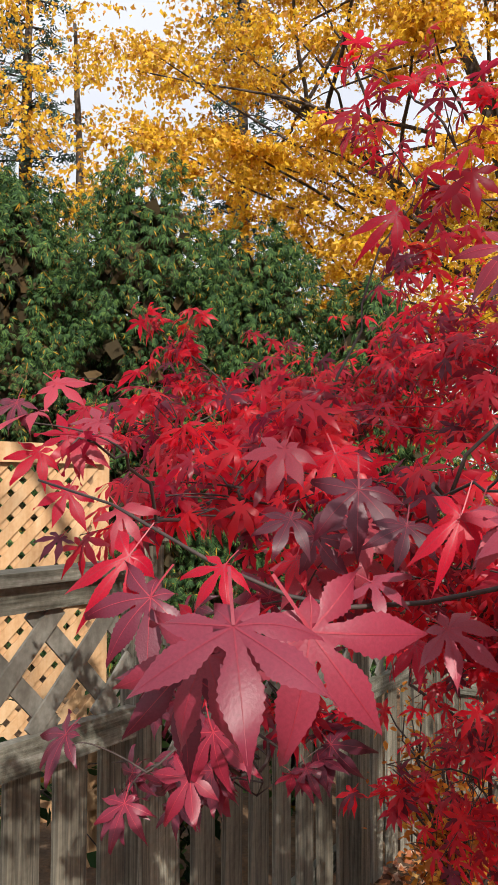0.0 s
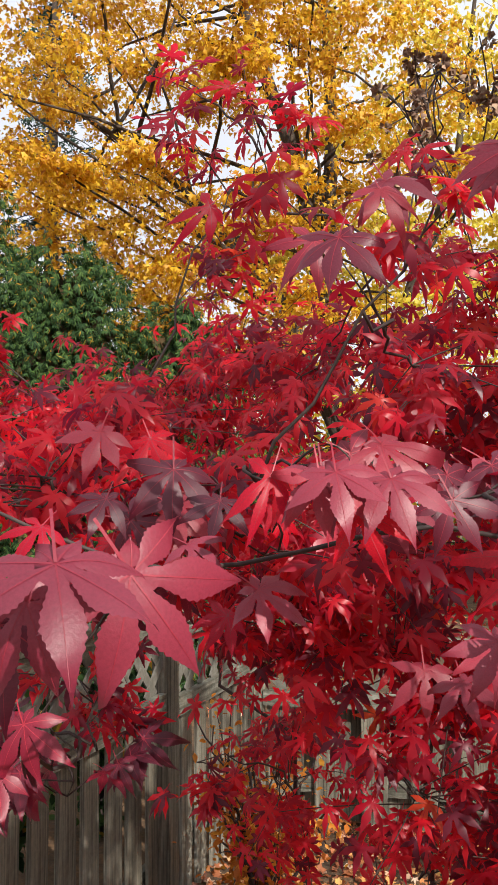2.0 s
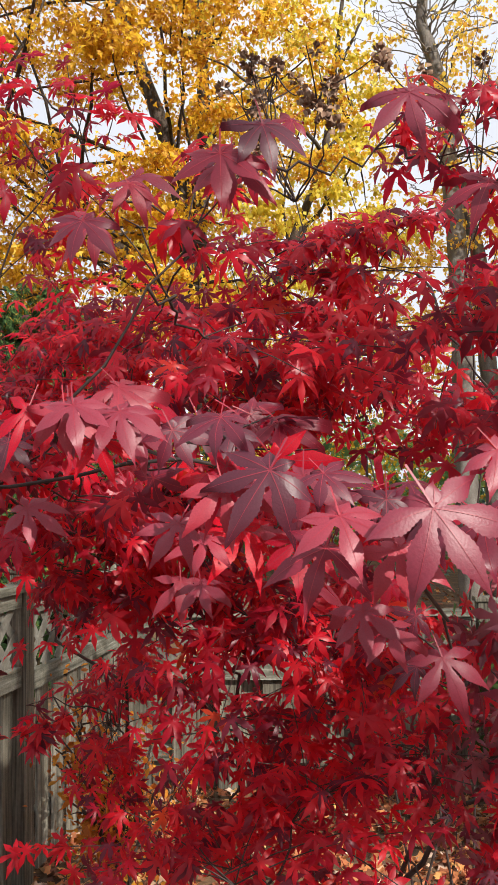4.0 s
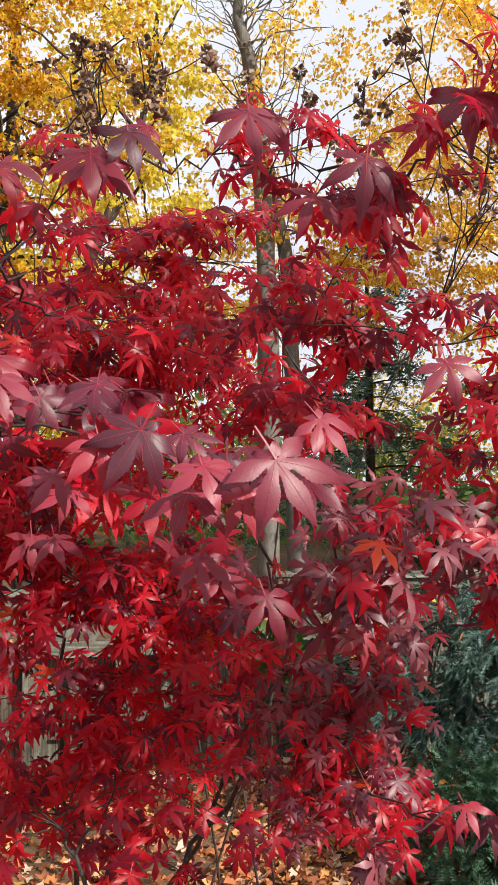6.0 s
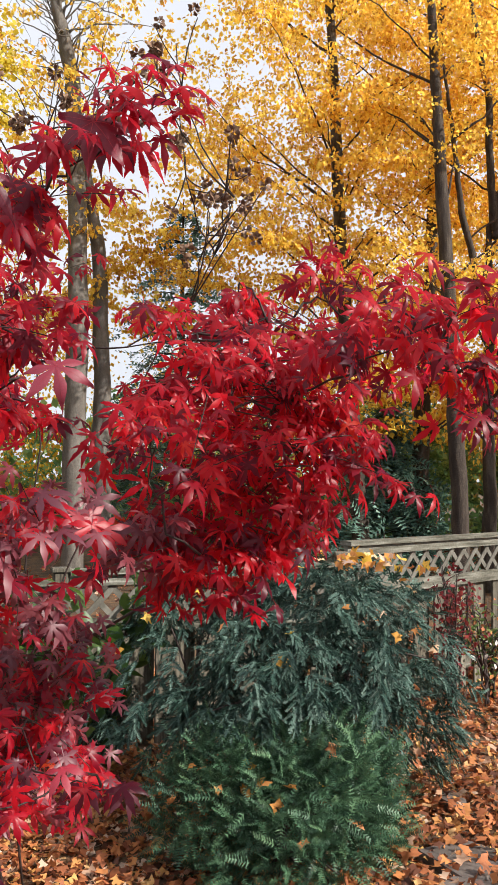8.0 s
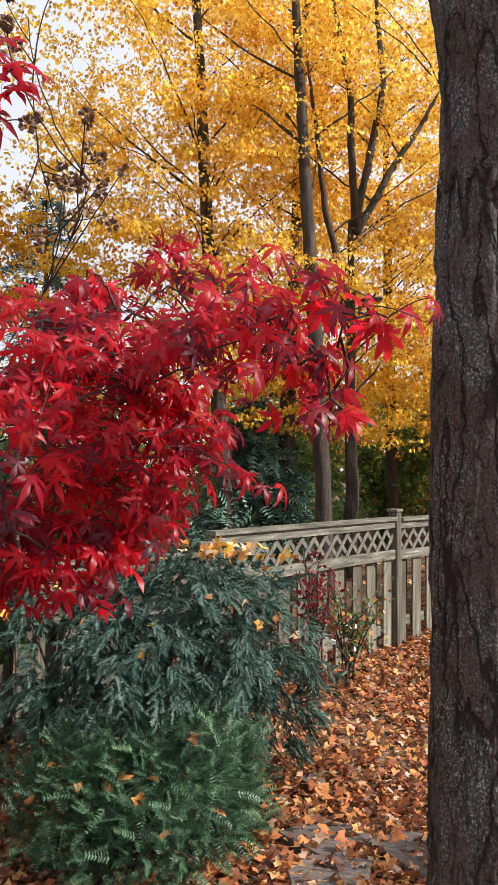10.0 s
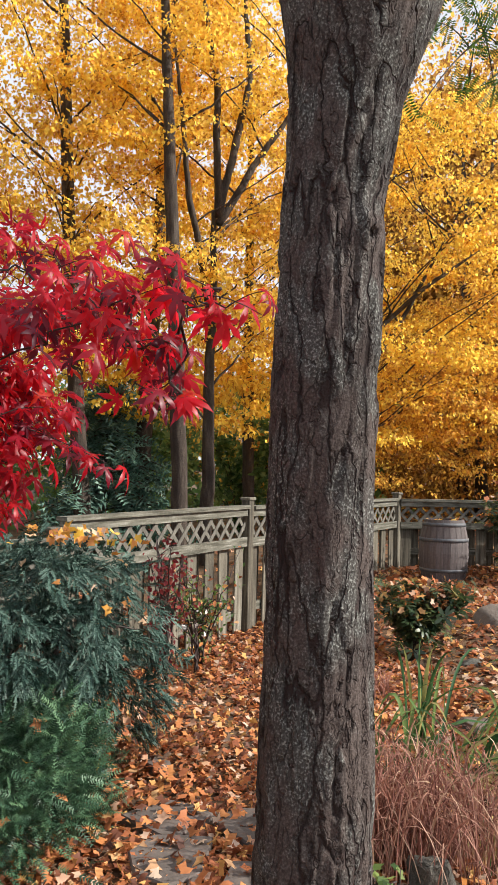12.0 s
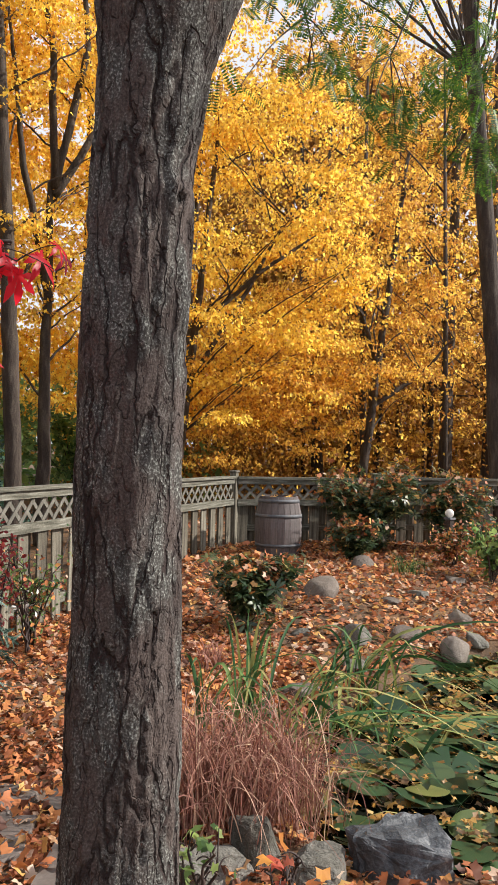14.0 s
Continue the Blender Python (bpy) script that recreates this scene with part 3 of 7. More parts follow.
def fence_panel(fence, a, b, top, lattice, seed, pitch=0.165, post_at=(0, 1), post_up=0.06, slat=0.036, gap=0.088, wide=0.135, double=True):
    """Posts, cap, rails, upright boards and a lattice band between two points of the plan."""
    rs = np.random.RandomState(seed)
    a, b = np.array(a, dtype=float), np.array(b, dtype=float)
    run = np.linalg.norm(b - a)
    d = (b - a) / run
    side = np.array([d[1], -d[0]])
    if side @ (np.array([0.0, 0.0]) - a) < 0:
        side = -side
    d3, s3 = np.array([*d, 0.0]), np.array([*side, 0.0])
    yaw = math.degrees(math.atan2(d[1], d[0]))

    def spot(u, w, z):
        return np.array([*a, 0.0]) + d3 * u + s3 * w + np.array([0, 0, z])

    low = float(min(height(*a), height(*b))) - 0.08
    zl = top - lattice
    for e in post_at:
        p = a if e == 0 else b
        post = part("post", beam_mesh("post", 0.09, 0.09, top + post_up - low, M_FENCE, 0.006), fence, "", pose(p[0], p[1], low, 0, 0, yaw))
        part("post_cap", beam_mesh("post_cap", 0.115, 0.115, 0.028, M_FENCE, 0.006), post, "", pose(0, 0, top + post_up - low))
    part("cap_rail", stick("cap_rail", spot(0.05, 0.01, top), spot(run - 0.05, 0.01, top), 0.10, 0.032, M_RAIL, (0, 0, 1)), fence)
    for z, h, w in ((top - 0.05, 0.07, 0.012), (zl, 0.085, 0.012), (low + 0.30, 0.085, -0.054)):
        part("rail", stick("rail", spot(0.05, w, z), spot(run - 0.05, w, z), h, 0.034, M_RAIL, s3), fence)
    k = int(run / pitch)
    for i in range(k):
        u = (i + 0.5) * run / k
        p = spot(u, -0.02 if rs.rand() < 0.9 else -0.014, 0)
        z0 = float(height(p[0], p[1])) - 0.02 + rs.uniform(0, 0.03)
        part("board", fence_board(zl + 0.03 - z0, wide), fence, "", pose(p[0], p[1], z0, rs.normal(0, 0.4), 0, yaw + rs.normal(0, 1.2)))
        if double and i < k - 1:
            p = spot(u + 0.5 * run / k, -0.088, 0)
            part("board", fence_board(zl + 0.03 - z0, wide), fence, "", pose(p[0], p[1], z0, rs.normal(0, 0.4), 0, yaw + rs.normal(0, 1.2)))
    zt = top - 0.085
    zb = zl + 0.04
    hh = zt - zb
    for layer, sg in ((0.0, 1), (0.009, -1)):
        for c in np.arange(-hh, run + hh, gap * 1.414):
            u0, u1 = (c, c + hh) if sg > 0 else (c + hh, c)
            t0, t1 = 0.0, 1.0
            lo, hi = 0.05, run - 0.05
            du = u1 - u0
            ta, tb = sorted(((lo - u0) / du, (hi - u0) / du))
            t0, t1 = max(t0, ta), min(t1, tb)
            if t1 - t0 < 0.12:
                continue
            part("slat", stick("slat", spot(u0 + du * t0, 0.004 - layer, zb + hh * t0), spot(u0 + du * t1, 0.004 - layer, zb + hh * t1), slat, 0.008, M_FENCE_IN, s3), fence)


left_fence = thing("garden_fence", "weathered grey cedar board fence with lattice top, dappled with light", "fence", at=(0, 0, 0))
fence_panel(left_fence, (-2.00, 0.35), (-2.13, 1.98), 1.54, 0.43, 1, 0.160, (1,), 0.06, 0.050, 0.155, 0.112, False)
fence_panel(left_fence, (-2.15, 2.07), (-2.30, 3.40), 1.30, 0.38, 2, 0.164, (1,), 0.06, 0.045, 0.11, 0.112, False)
fence_panel(left_fence, (-2.30, 3.40), (-2.46, 4.62), 1.26, 0.38, 3, 0.164, (1,), 0.06, 0.045, 0.11, 0.112, False)
back_fence = thing("garden_fence", "weathered grey board fence with a lattice band under its cap rail", "fence")
BACK = [(-2.46, 4.62), (-0.40, 5.08), (1.42, 5.50), (3.61, 6.99), (6.71, 8.82), (8.60, 8.05), (10.5, 7.10), (12.6, 5.90)]
BACK_TOP = (1.02, 1.08, 1.22, 1.21, 1.20, 1.22, 1.24)
for i, (p, q) in enumerate(zip(BACK, BACK[1:])):
    fence_panel(back_fence, p, q, BACK_TOP[i], 0.33, 10 + i, 0.250, post_at=(1,), slat=0.036, gap=0.118, wide=0.140)


def pine_screen():
    """The neighbour's new lattice screen beyond the left fence."""
    s = thing("lattice_screen", "fresh pale pine lattice screen standing in sunlight", "screen")
    a, b = np.array([-3.85, 1.3, 0.0]), np.array([-3.48, 2.95, 0.0])
    run = np.linalg.norm(b - a)
    d = unit(b - a)
    o = np.array([d[1], -d[0], 0.0])
    for u in (0.0, run / 2, run):
        p = a + d * u
        part("post", beam_mesh("post", 0.09, 0.09, 1.95, M_PINE, 0.005), s, "", pose(p[0], p[1], 0, 0, 0, 80))
    zb, zt = 0.35, 1.9
    hh = zt - zb
    for lay, sg in ((0.0, 1), (-0.012, -1)):
        for c in np.arange(-hh, run, 0.112):
            u0, u1 = (c, c + hh) if sg > 0 else (c + hh, c)
            du = u1 - u0
            ta, tb = sorted(((0 - u0) / du, (run - u0) / du))
            t0, t1 = max(0, ta), min(1, tb)
            if t1 - t0 < 0.1:
                continue
            p = a + d * (u0 + du * t0) + o * (0.05 + lay) + np.array([0, 0, zb + hh * t0])
            q = a + d * (u0 + du * t1) + o * (0.05 + lay) + np.array([0, 0, zb + hh * t1])
            part("slat", stick("slat", p, q, 0.050, 0.010, M_PINE, o), s)
    for z in (zb - 0.03, 1.27, zt + 0.02):
        part("rail", stick("rail", a + o * 0.07 + np.array([0, 0, z]), b + o * 0.07 + np.array([0, 0, z]), 0.09, 0.03, M_PINE, o), s)


pine_screen()


# ---- the furrowed tree in front ----
KNOT_A, KNOT_Z = 4.97, 2.06


def locust():
    t = thing("honey_locust", "tall tree with dark deeply furrowed grey-brown bark", "tree", at=(0, 0, 0))
    zs = np.linspace(-0.15, 2.62, 420)
    seg = 170
    cx = np.interp(zs, [-0.15, 0.77, 1.5, 2.13, 2.62], [0.942, 0.950, 0.952, 0.958, 1.005])
    cy = np.interp(zs, [-0.15, 0.77, 1.5, 2.13, 2.62], [1.36, 1.35, 1.34, 1.325, 1.295])
    r0 = np.interp(zs, [-0.15, 0.1, 0.4, 0.77, 1.4, 2.13, 2.33, 2.46, 2.62], [0.182, 0.143, 0.126, 0.118, 0.106, 0.099, 0.111, 0.141, 0.180])
    v = []
    for k, z in enumerate(zs):
        for j in range(seg):
            a = 2 * math.pi * j / seg
            x, y = math.cos(a), math.sin(a)
            w1 = noise.noise(Vector((x * 2.2, y * 2.2, z * 6.0))) * 0.5
            w2 = noise.noise(Vector((x * 7.0 + 5, y * 7.0, z * 30.0))) * 0.30
            # long wandering ridges and hollows under the plates of bark
            a1 = noise.noise(Vector((x * 4.4 + w1 + w2, y * 4.4 - w1 + w2, z * 5.0 + w1)))
            a2 = noise.noise(Vector((x * 10.0 + w2 * 2 + 11, y * 10.0 - w1 * 2, z * 13.0 + w2 * 2)))
            r = r0[k] - 0.003 + 0.006 * min(1.0, abs(a1) / 0.25) ** 0.6 + 0.0025 * math.tanh(a1 * 10) + 0.0030 * a2
            r += 0.010 * noise.noise(Vector((x * 1.1, y * 1.1, z * 1.4)))
            kd = math.hypot((a - KNOT_A) * 0.105, z - KNOT_Z)          # an old branch scar
            r += 0.016 * math.exp(-(kd / 0.034) ** 2) - 0.030 * math.exp(-(kd / 0.010) ** 2)
            v.append((cx[k] + x * r, cy[k] + y * r, z))
    f = [(k * seg + j, k * seg + (j + 1) % seg, (k + 1) * seg + (j + 1) % seg, (k + 1) * seg + j) for k in range(len(zs) - 1) for j in range(seg)]
    b = Build()
    b.add(v, f)
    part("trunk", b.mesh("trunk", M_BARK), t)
    rs = np.random.RandomState(5)
    for p1, p2, r in (((0.80, 1.38, 3.1), (0.35, 1.7, 5.2), 0.085), ((1.18, 1.18, 3.0), (2.0, 1.3, 5.0), 0.085), ((1.0, 1.0, 3.2), (0.8, -0.6, 5.6), 0.06)):
        b = Build()
        pts = bend((0.985, 1.295, 2.45), p1, p2, 16, 0.012, rs)
        tube(b, pts, np.linspace(r * 1.15, r * 0.4, 16), 14)
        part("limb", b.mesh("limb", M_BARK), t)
    # drooping feathered leaves
    fv, ff = [], []
    for i in range(11):
        y = 0.08 + i * 0.083
        for s in (-1, 1):
            k = len(fv)
            fv += [(0, y, 0), (s * 0.10, y - 0.004, 0.01), (s * 0.20, y + 0.03, -0.03), (s * 0.09, y + 0.055, 0.0)]
            ff.append((k, k + 1, k + 2, k + 3))
    k = len(fv)
    fv += [(-0.006, 0, 0), (0.006, 0, 0), (0.003, 1, -0.02), (-0.003, 1, -0.02)]
    ff.append((k, k + 1, k + 2, k + 3))
    frond = [(np.array(fv), ff)]
    spots, twigs = [], Build()
    wood = []
    for s, m, e, r in (((1.55, 1.26, 4.1), (2.75, 1.9, 3.9), (2.33, 1.97, 3.00), 0.010), ((1.55, 1.26, 4.1), (2.6, 2.2, 3.7), (1.92, 2.02, 3.02), 0.009), ((1.75, 1.28, 4.4), (3.2, 1.9, 3.9), (2.80, 1.90, 3.05), 0.010)):
        pts = bend(s, m, e, 22, 0.008, rs)
        tube(twigs, pts, np.linspace(r, 0.003, 22), 7)
        wood.append(pts[10:])
    wood = np.concatenate(wood)
    for x, y, z, n in ((1.77, 2.02, 3.05, 16), (1.94, 2.02, 3.06, 18), (2.10, 2.02, 2.98, 18), (2.16, 1.98, 2.86, 16), (2.22, 1.94, 2.80, 14), (2.12, 2.13, 2.95, 12), (2.39, 1.93, 2.82, 24), (2.58, 1.91, 2.87, 27), (2.66, 1.85, 2.74, 24), (2.36, 1.96, 2.74, 12), (2.80, 1.87, 2.67, 24), (1.66, 1.99, 2.70, 3), (2.25, 2.03, 3.12, 10), (2.71, 1.81, 3.10, 24), (2.67, 1.96, 3.05, 21), (2.95, 1.8, 2.9, 30), (1.85, 2.0, 3.2, 20), (2.4, 2.0, 3.25, 21)):
        c = np.array([x, y, z])
        s = wood[np.argmin(np.linalg.norm(wood - c, axis=1))]
        tube(twigs, bend(s, (s + c) / 2 + (0, 0, 0.04), c, 7), np.linspace(0.003, 0.0014, 7), 5)
        for _ in range(n):
            spots.append(c + rs.normal(0, 0.055, 3) * (1.2, 1.2, 0.8) + (0, 0, 0.05))
    part("twig_wood", twigs.mesh("twig_wood", M_TWIG), t)["kind"] = "stuff"
    spots = np.array(spots)
    n = len(spots)
    ax = unit(rs.normal(0, 0.7, (n, 3)) + np.array([0.1, 0.1, -0.55]))
    nm = unit(rs.normal(0, 0.6, (n, 3)) + np.array([0, 0, 1.0]))
    tr = frames_of(ax, nm) * rs.uniform(0.085, 0.125, n)[:, None, None]
    ob = part("foliage", many("foliage", frond, np.zeros(n, int), (tr, spots), M_LOCUST), t, "fresh green feathery leaves")
    ob["kind"] = "stuff"
    # rest of the crown, over and behind the path: unseen, added to dapple sunlight
    b = Build()
    # limb added to carry these unseen leaves
    tube(b, bend((0.985, 1.295, 2.45), (2.2, -0.2, 5.0), (5.6, -2.4, 6.3), 16, 0.012, rs), np.linspace(0.050, 0.012, 16), 12)
    part("limb", b.mesh("limb", M_BARK), t)
    n = 300
    c = np.array([5.4, -2.3, 6.2]) + unit(rs.normal(0, 1, (60, 3))) * rs.uniform(0.2, 1, (60, 1)) * (2.2, 2.0, 1.1)
    p = c[rs.randint(0, 60, n)] + rs.normal(0, 0.28, (n, 3))
    ax = unit(rs.normal(0, 0.7, (n, 3)) + np.array([0, 0, -0.4]))
    tr = frames_of(ax, rs.normal(0, 0.6, (n, 3)) + (0, 0, 1.0)) * rs.uniform(0.18, 0.30, n)[:, None, None]
    ob = part("foliage", many("foliage", frond, np.zeros(n, int), (tr, p), M_LOCUST), t, "fresh green feathery leaves")
    ob["kind"] = "stuff"
    # second unseen leaf clump, added to break the sun in the same way
    n = 300
    c = np.array([3.2, -1.6, 6.0]) + unit(rs.normal(0, 1, (60, 3))) * rs.uniform(0.3, 1, (60, 1)) * (3.4, 2.6, 1.6)
    p = c[rs.randint(0, 60, n)] + rs.normal(0, 0.3, (n, 3))
    ax = unit(rs.normal(0, 0.7, (n, 3)) + np.array([0, 0, -0.4]))
    tr = frames_of(ax, rs.normal(0, 0.6, (n, 3)) + (0, 0, 1.0)) * rs.uniform(0.18, 0.30, n)[:, None, None]
    ob = part("foliage", many("foliage", frond, np.zeros(n, int), (tr, p), M_LOCUST), t, "fresh green feathery leaves")
    ob["kind"] = "stuff"


locust()

# ---- the red Japanese maple ----
maple = thing("japanese_maple", "low spreading tree with crimson and burgundy finely cut leaves", "tree")
MAPLE_BASE = np.array([-0.85, 2.15, 0.0])
RS = np.random.RandomState(11)
stems = []
for tip, mid in (((-0.75, 1.75, 1.35), (-0.78, 2.05, 0.6)), ((-0.25, 1.95, 1.30), (-0.65, 2.1, 0.55)), ((-1.25, 1.95, 1.45), (-1.0, 2.2, 0.7)),
                 ((-0.55, 2.35, 1.75), (-0.8, 2.3, 0.8)), ((0.10, 1.95, 1.35), (-0.6, 2.25, 0.9)), ((-0.60, 1.45, 1.0), (-0.75, 1.9, 0.35)), ((-0.2, 1.6, 0.75), (-0.6, 1.95, 0.25))):
    pts = bend(MAPLE_BASE + RS.normal(0, 0.05, 3) * (1, 1, 0), mid, tip, 12, 0.024, RS)
    b = Build()
    tube(b, pts, np.linspace(0.009, 0.0035, 12), 9)
    part("stem", b.mesh("stem", M_TWIG), maple, "thin dark crooked stem")
    stems.append(pts)
HUBS = np.concatenate([s[4:] for s in stems])
TWIGS = Build()
RED, WINE, ROSE = [], [], []
for mat, store in ((M_RED_NEAR, RED), (M_WINE, WINE), (M_ROSE, ROSE)):
    for v, f, blade in JAP_NEAR:
        q = Build()
        q.add(v, f)
        me = q.mesh("leaf", mat)
        me.materials.append(M_VEIN)
        me.polygons.foreach_set("material_index", [0] * blade + [1] * (len(f) - blade))
        store.append(me)
FOL_T, FOL_S, FOL_P, FOL_F = [], [], [], []


def tier(x, y, z, wide, tall, n, near=False, droop=0.6):
    """One leafy layer of the crown, fed by a twig from the nearest stem."""
    global HUBS
    c = np.array([x, y, z])
    way = HUBS - c
    i = int(np.argmin(np.linalg.norm(way, axis=1) + 0.3 * np.maximum(0, HUBS[:, 2] - z + 0.1)))
    h = HUBS[i]
    reach = np.linalg.norm(c - h)
    midp = (h + c) / 2 + np.array([0, 0, 0.10 * reach]) + RS.normal(0, 0.04, 3)
    pts = bend(h, midp, c, 9, 0.008, RS)
    own = Build()
    tube(own, pts, np.linspace(0.0026, 0.0010, 9), 5)
    part("twig", own.mesh("twig", M_TWIG), maple)
    HUBS = np.concatenate([HUBS, pts[4:]])
    n = n if near else int(n * (1.1 if z > 2.0 and x < -0.2 or z < 1.3 or z > 1.8 and x > 0.05 else 1.25 if x > 0.05 else 1.4))
    out = unit(c - MAPLE_BASE - np.array([0, 0.3, 0]))
    out[2] = 0
    out = unit(out)
    spots, ways = [], []
    for _ in range(max(2, n // 8)):        # side twigs spread flat and bow down; leaves sit on them in pairs
        e = c + np.clip(RS.normal(0, 0.72, 3), -1.35, 1.35) * (wide, wide * 0.9, tall)
        j = RS.randint(4, 9)
        side = bend(pts[j], (pts[j] + e) / 2 + np.array([0, 0, 0.25 * tall]) + RS.normal(0, 0.015, 3), e, 7)
        tube(TWIGS, side, np.linspace(0.0013, 0.0007, 7), 4, False)
        along = unit(side[-1] - side[0])
        for u in range(5):
            k = 6 - u
            for sg in (-1, 1):
                cross = unit(np.cross(along, (0, 0, 1.0))) * sg
                spots.append(side[k] + cross * RS.uniform(0.012, 0.03) + along * RS.uniform(-0.01, 0.03) + RS.normal(0, 0.010, 3))
                ways.append(along * (1.0 if u == 0 else 0.6) + cross * RS.uniform(0.3, 0.9) + out * 0.4)
    pick = RS.choice(len(spots), n, len(spots) < n)
    p, ways = np.array(spots)[pick], np.array(ways)[pick]
    ax = unit(unit(ways) * RS.uniform(0.5, 1.0, n)[:, None] + np.array([0, 0, -droop]) + RS.normal(0, 0.28, (n, 3)))
    nm = unit(out * 0.35 + np.array([0.1, -0.50, 0.80]) + RS.normal(0, 0.36, (n, 3)))
    tr = frames_of(ax, nm)
    sz = (0.054 if near else 0.036) * RS.uniform(0.7, 1.3, n)
    pk = RS.randint(0, len(JAP), n)
    pinkish = (-0.36 < x < 0.06 and 1.0 < z < 1.64) or (z < 1.1 and x > -0.45)        # low outer twigs carry paler, dusty pink leaves
    for k in range(n):
        if near:
            m = Matrix(tr[k].tolist()).to_4x4()
            m.translation = p[k]
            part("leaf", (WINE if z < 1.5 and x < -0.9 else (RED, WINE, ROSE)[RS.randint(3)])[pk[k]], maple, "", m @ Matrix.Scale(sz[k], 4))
        else:
            FOL_T.append(tr[k] * sz[k]), FOL_S.append(p[k]), FOL_P.append(pk[k]), FOL_F.append(pinkish and RS.rand() < (0.75 if z > 1.15 else 0.4))


tier(-1.50, 2.09, 2.01, 0.33, 0.16, 330)
tier(-1.66, 1.84, 1.96, 0.25, 0.11, 169)
tier(-1.23, 2.05, 2.10, 0.19, 0.17, 210)
tier(-1.85, 1.80, 2.12, 0.10, 0.10, 64)
tier(-1.71, 1.54, 1.87, 0.11, 0.06, 42)
tier(-1.14, 1.37, 1.79, 0.12, 0.05, 37)
tier(-0.95, 1.27, 1.69, 0.15, 0.06, 57)
tier(-1.07, 1.04, 1.71, 0.12, 0.03, 24)
tier(-0.77, 1.15, 1.73, 0.07, 0.05, 6, True)
tier(-1.02, 0.82, 1.79, 0.07, 0.03, 5, True)
tier(-0.88, 1.47, 1.56, 0.10, 0.07, 40)
tier(-0.92, 1.11, 1.61, 0.14, 0.03, 10, True)
tier(-0.95, 1.42, 2.21, 0.09, 0.12, 42)
tier(-0.90, 1.52, 2.32, 0.07, 0.09, 23)
tier(-1.10, 1.47, 2.47, 0.07, 0.02, 9)
tier(-1.00, 1.06, 1.42, 0.05, 0.03, 5, True)
tier(-1.12, 0.96, 1.44, 0.04, 0.03, 5, True)
tier(-1.10, 1.96, 1.14, 0.13, 0.21, 143)
tier(-1.14, 1.66, 1.26, 0.06, 0.06, 20)
tier(-0.59, 1.74, 2.03, 0.18, 0.12, 86)
tier(-0.53, 1.22, 2.10, 0.11, 0.05, 18)
tier(-0.68, 1.15, 2.03, 0.09, 0.05, 17)
tier(-0.35, 1.31, 2.16, 0.11, 0.05, 18)
tier(-0.22, 1.24, 2.09, 0.11, 0.06, 24)
tier(-0.14, 1.16, 2.04, 0.05, 0.07, 14)
tier(-0.53, 1.59, 2.07, 0.20, 0.10, 79)
tier(-0.34, 1.53, 2.02, 0.15, 0.11, 60)
tier(-0.96, 1.81, 2.02, 0.18, 0.12, 86)
tier(-0.60, 1.48, 1.86, 0.21, 0.08, 101)
tier(-0.43, 1.82, 1.93, 0.23, 0.09, 81)
tier(-0.26, 1.95, 2.02, 0.15, 0.12, 67)
tier(-0.58, 0.93, 1.74, 0.07, 0.03, 5, True)
tier(-0.48, 1.01, 1.73, 0.07, 0.03, 5, True)
tier(-0.38, 0.93, 1.66, 0.09, 0.04, 8, True)
tier(-0.27, 0.90, 1.62, 0.07, 0.06, 8, True)
tier(-0.18, 1.48, 1.72, 0.11, 0.07, 47)
tier(-0.13, 1.38, 1.84, 0.06, 0.05, 16)
tier(-0.76, 1.57, 1.64, 0.26, 0.12, 200)
tier(-0.85, 1.66, 1.50, 0.22, 0.13, 181)
tier(-0.61, 1.61, 1.44, 0.20, 0.10, 133)
tier(-0.46, 1.65, 1.35, 0.14, 0.10, 92)
tier(-0.75, 1.70, 1.22, 0.27, 0.13, 126)
tier(-0.51, 1.65, 1.17, 0.26, 0.12, 111)
tier(-0.68, 1.52, 1.08, 0.29, 0.11, 106)
tier(-0.28, 1.11, 1.47, 0.08, 0.05, 8, True)
tier(-0.17, 1.29, 1.44, 0.08, 0.07, 33)
tier(-0.16, 1.29, 1.61, 0.06, 0.06, 23)
tier(-0.37, 1.78, 1.17, 0.20, 0.10, 67)
tier(-0.18, 1.72, 1.17, 0.12, 0.10, 44)
tier(-0.13, 1.53, 1.10, 0.09, 0.08, 24)
tier(-0.00, 1.08, 2.10, 0.08, 0.09, 28)
tier(-0.17, 1.20, 2.02, 0.13, 0.07, 35)
tier(-0.21, 1.21, 1.85, 0.11, 0.07, 47)
tier(0.13, 1.48, 1.89, 0.15, 0.07, 44)
tier(0.32, 1.57, 1.94, 0.13, 0.07, 34)
tier(0.40, 1.66, 2.04, 0.14, 0.04, 23)
tier(0.52, 1.56, 1.89, 0.09, 0.07, 23)
tier(0.20, 1.39, 1.74, 0.21, 0.08, 66)
tier(0.39, 1.48, 1.71, 0.13, 0.09, 49)
tier(0.26, 1.49, 1.60, 0.16, 0.09, 61)
tier(0.13, 1.40, 1.51, 0.17, 0.08, 54)
tier(-0.07, 1.11, 1.58, 0.11, 0.06, 42)
tier(-0.17, 1.12, 1.50, 0.09, 0.07, 37)
tier(-0.01, 1.33, 1.14, 0.05, 0.05, 7)
tier(-0.18, 1.14, 1.14, 0.07, 0.05, 11)
tier(0.29, 1.69, 1.76, 0.19, 0.19, 145)
tier(0.47, 1.09, 1.85, 0.11, 0.05, 23)
tier(0.48, 1.09, 1.78, 0.07, 0.06, 15)
tier(0.52, 1.07, 1.70, 0.04, 0.02, 3)
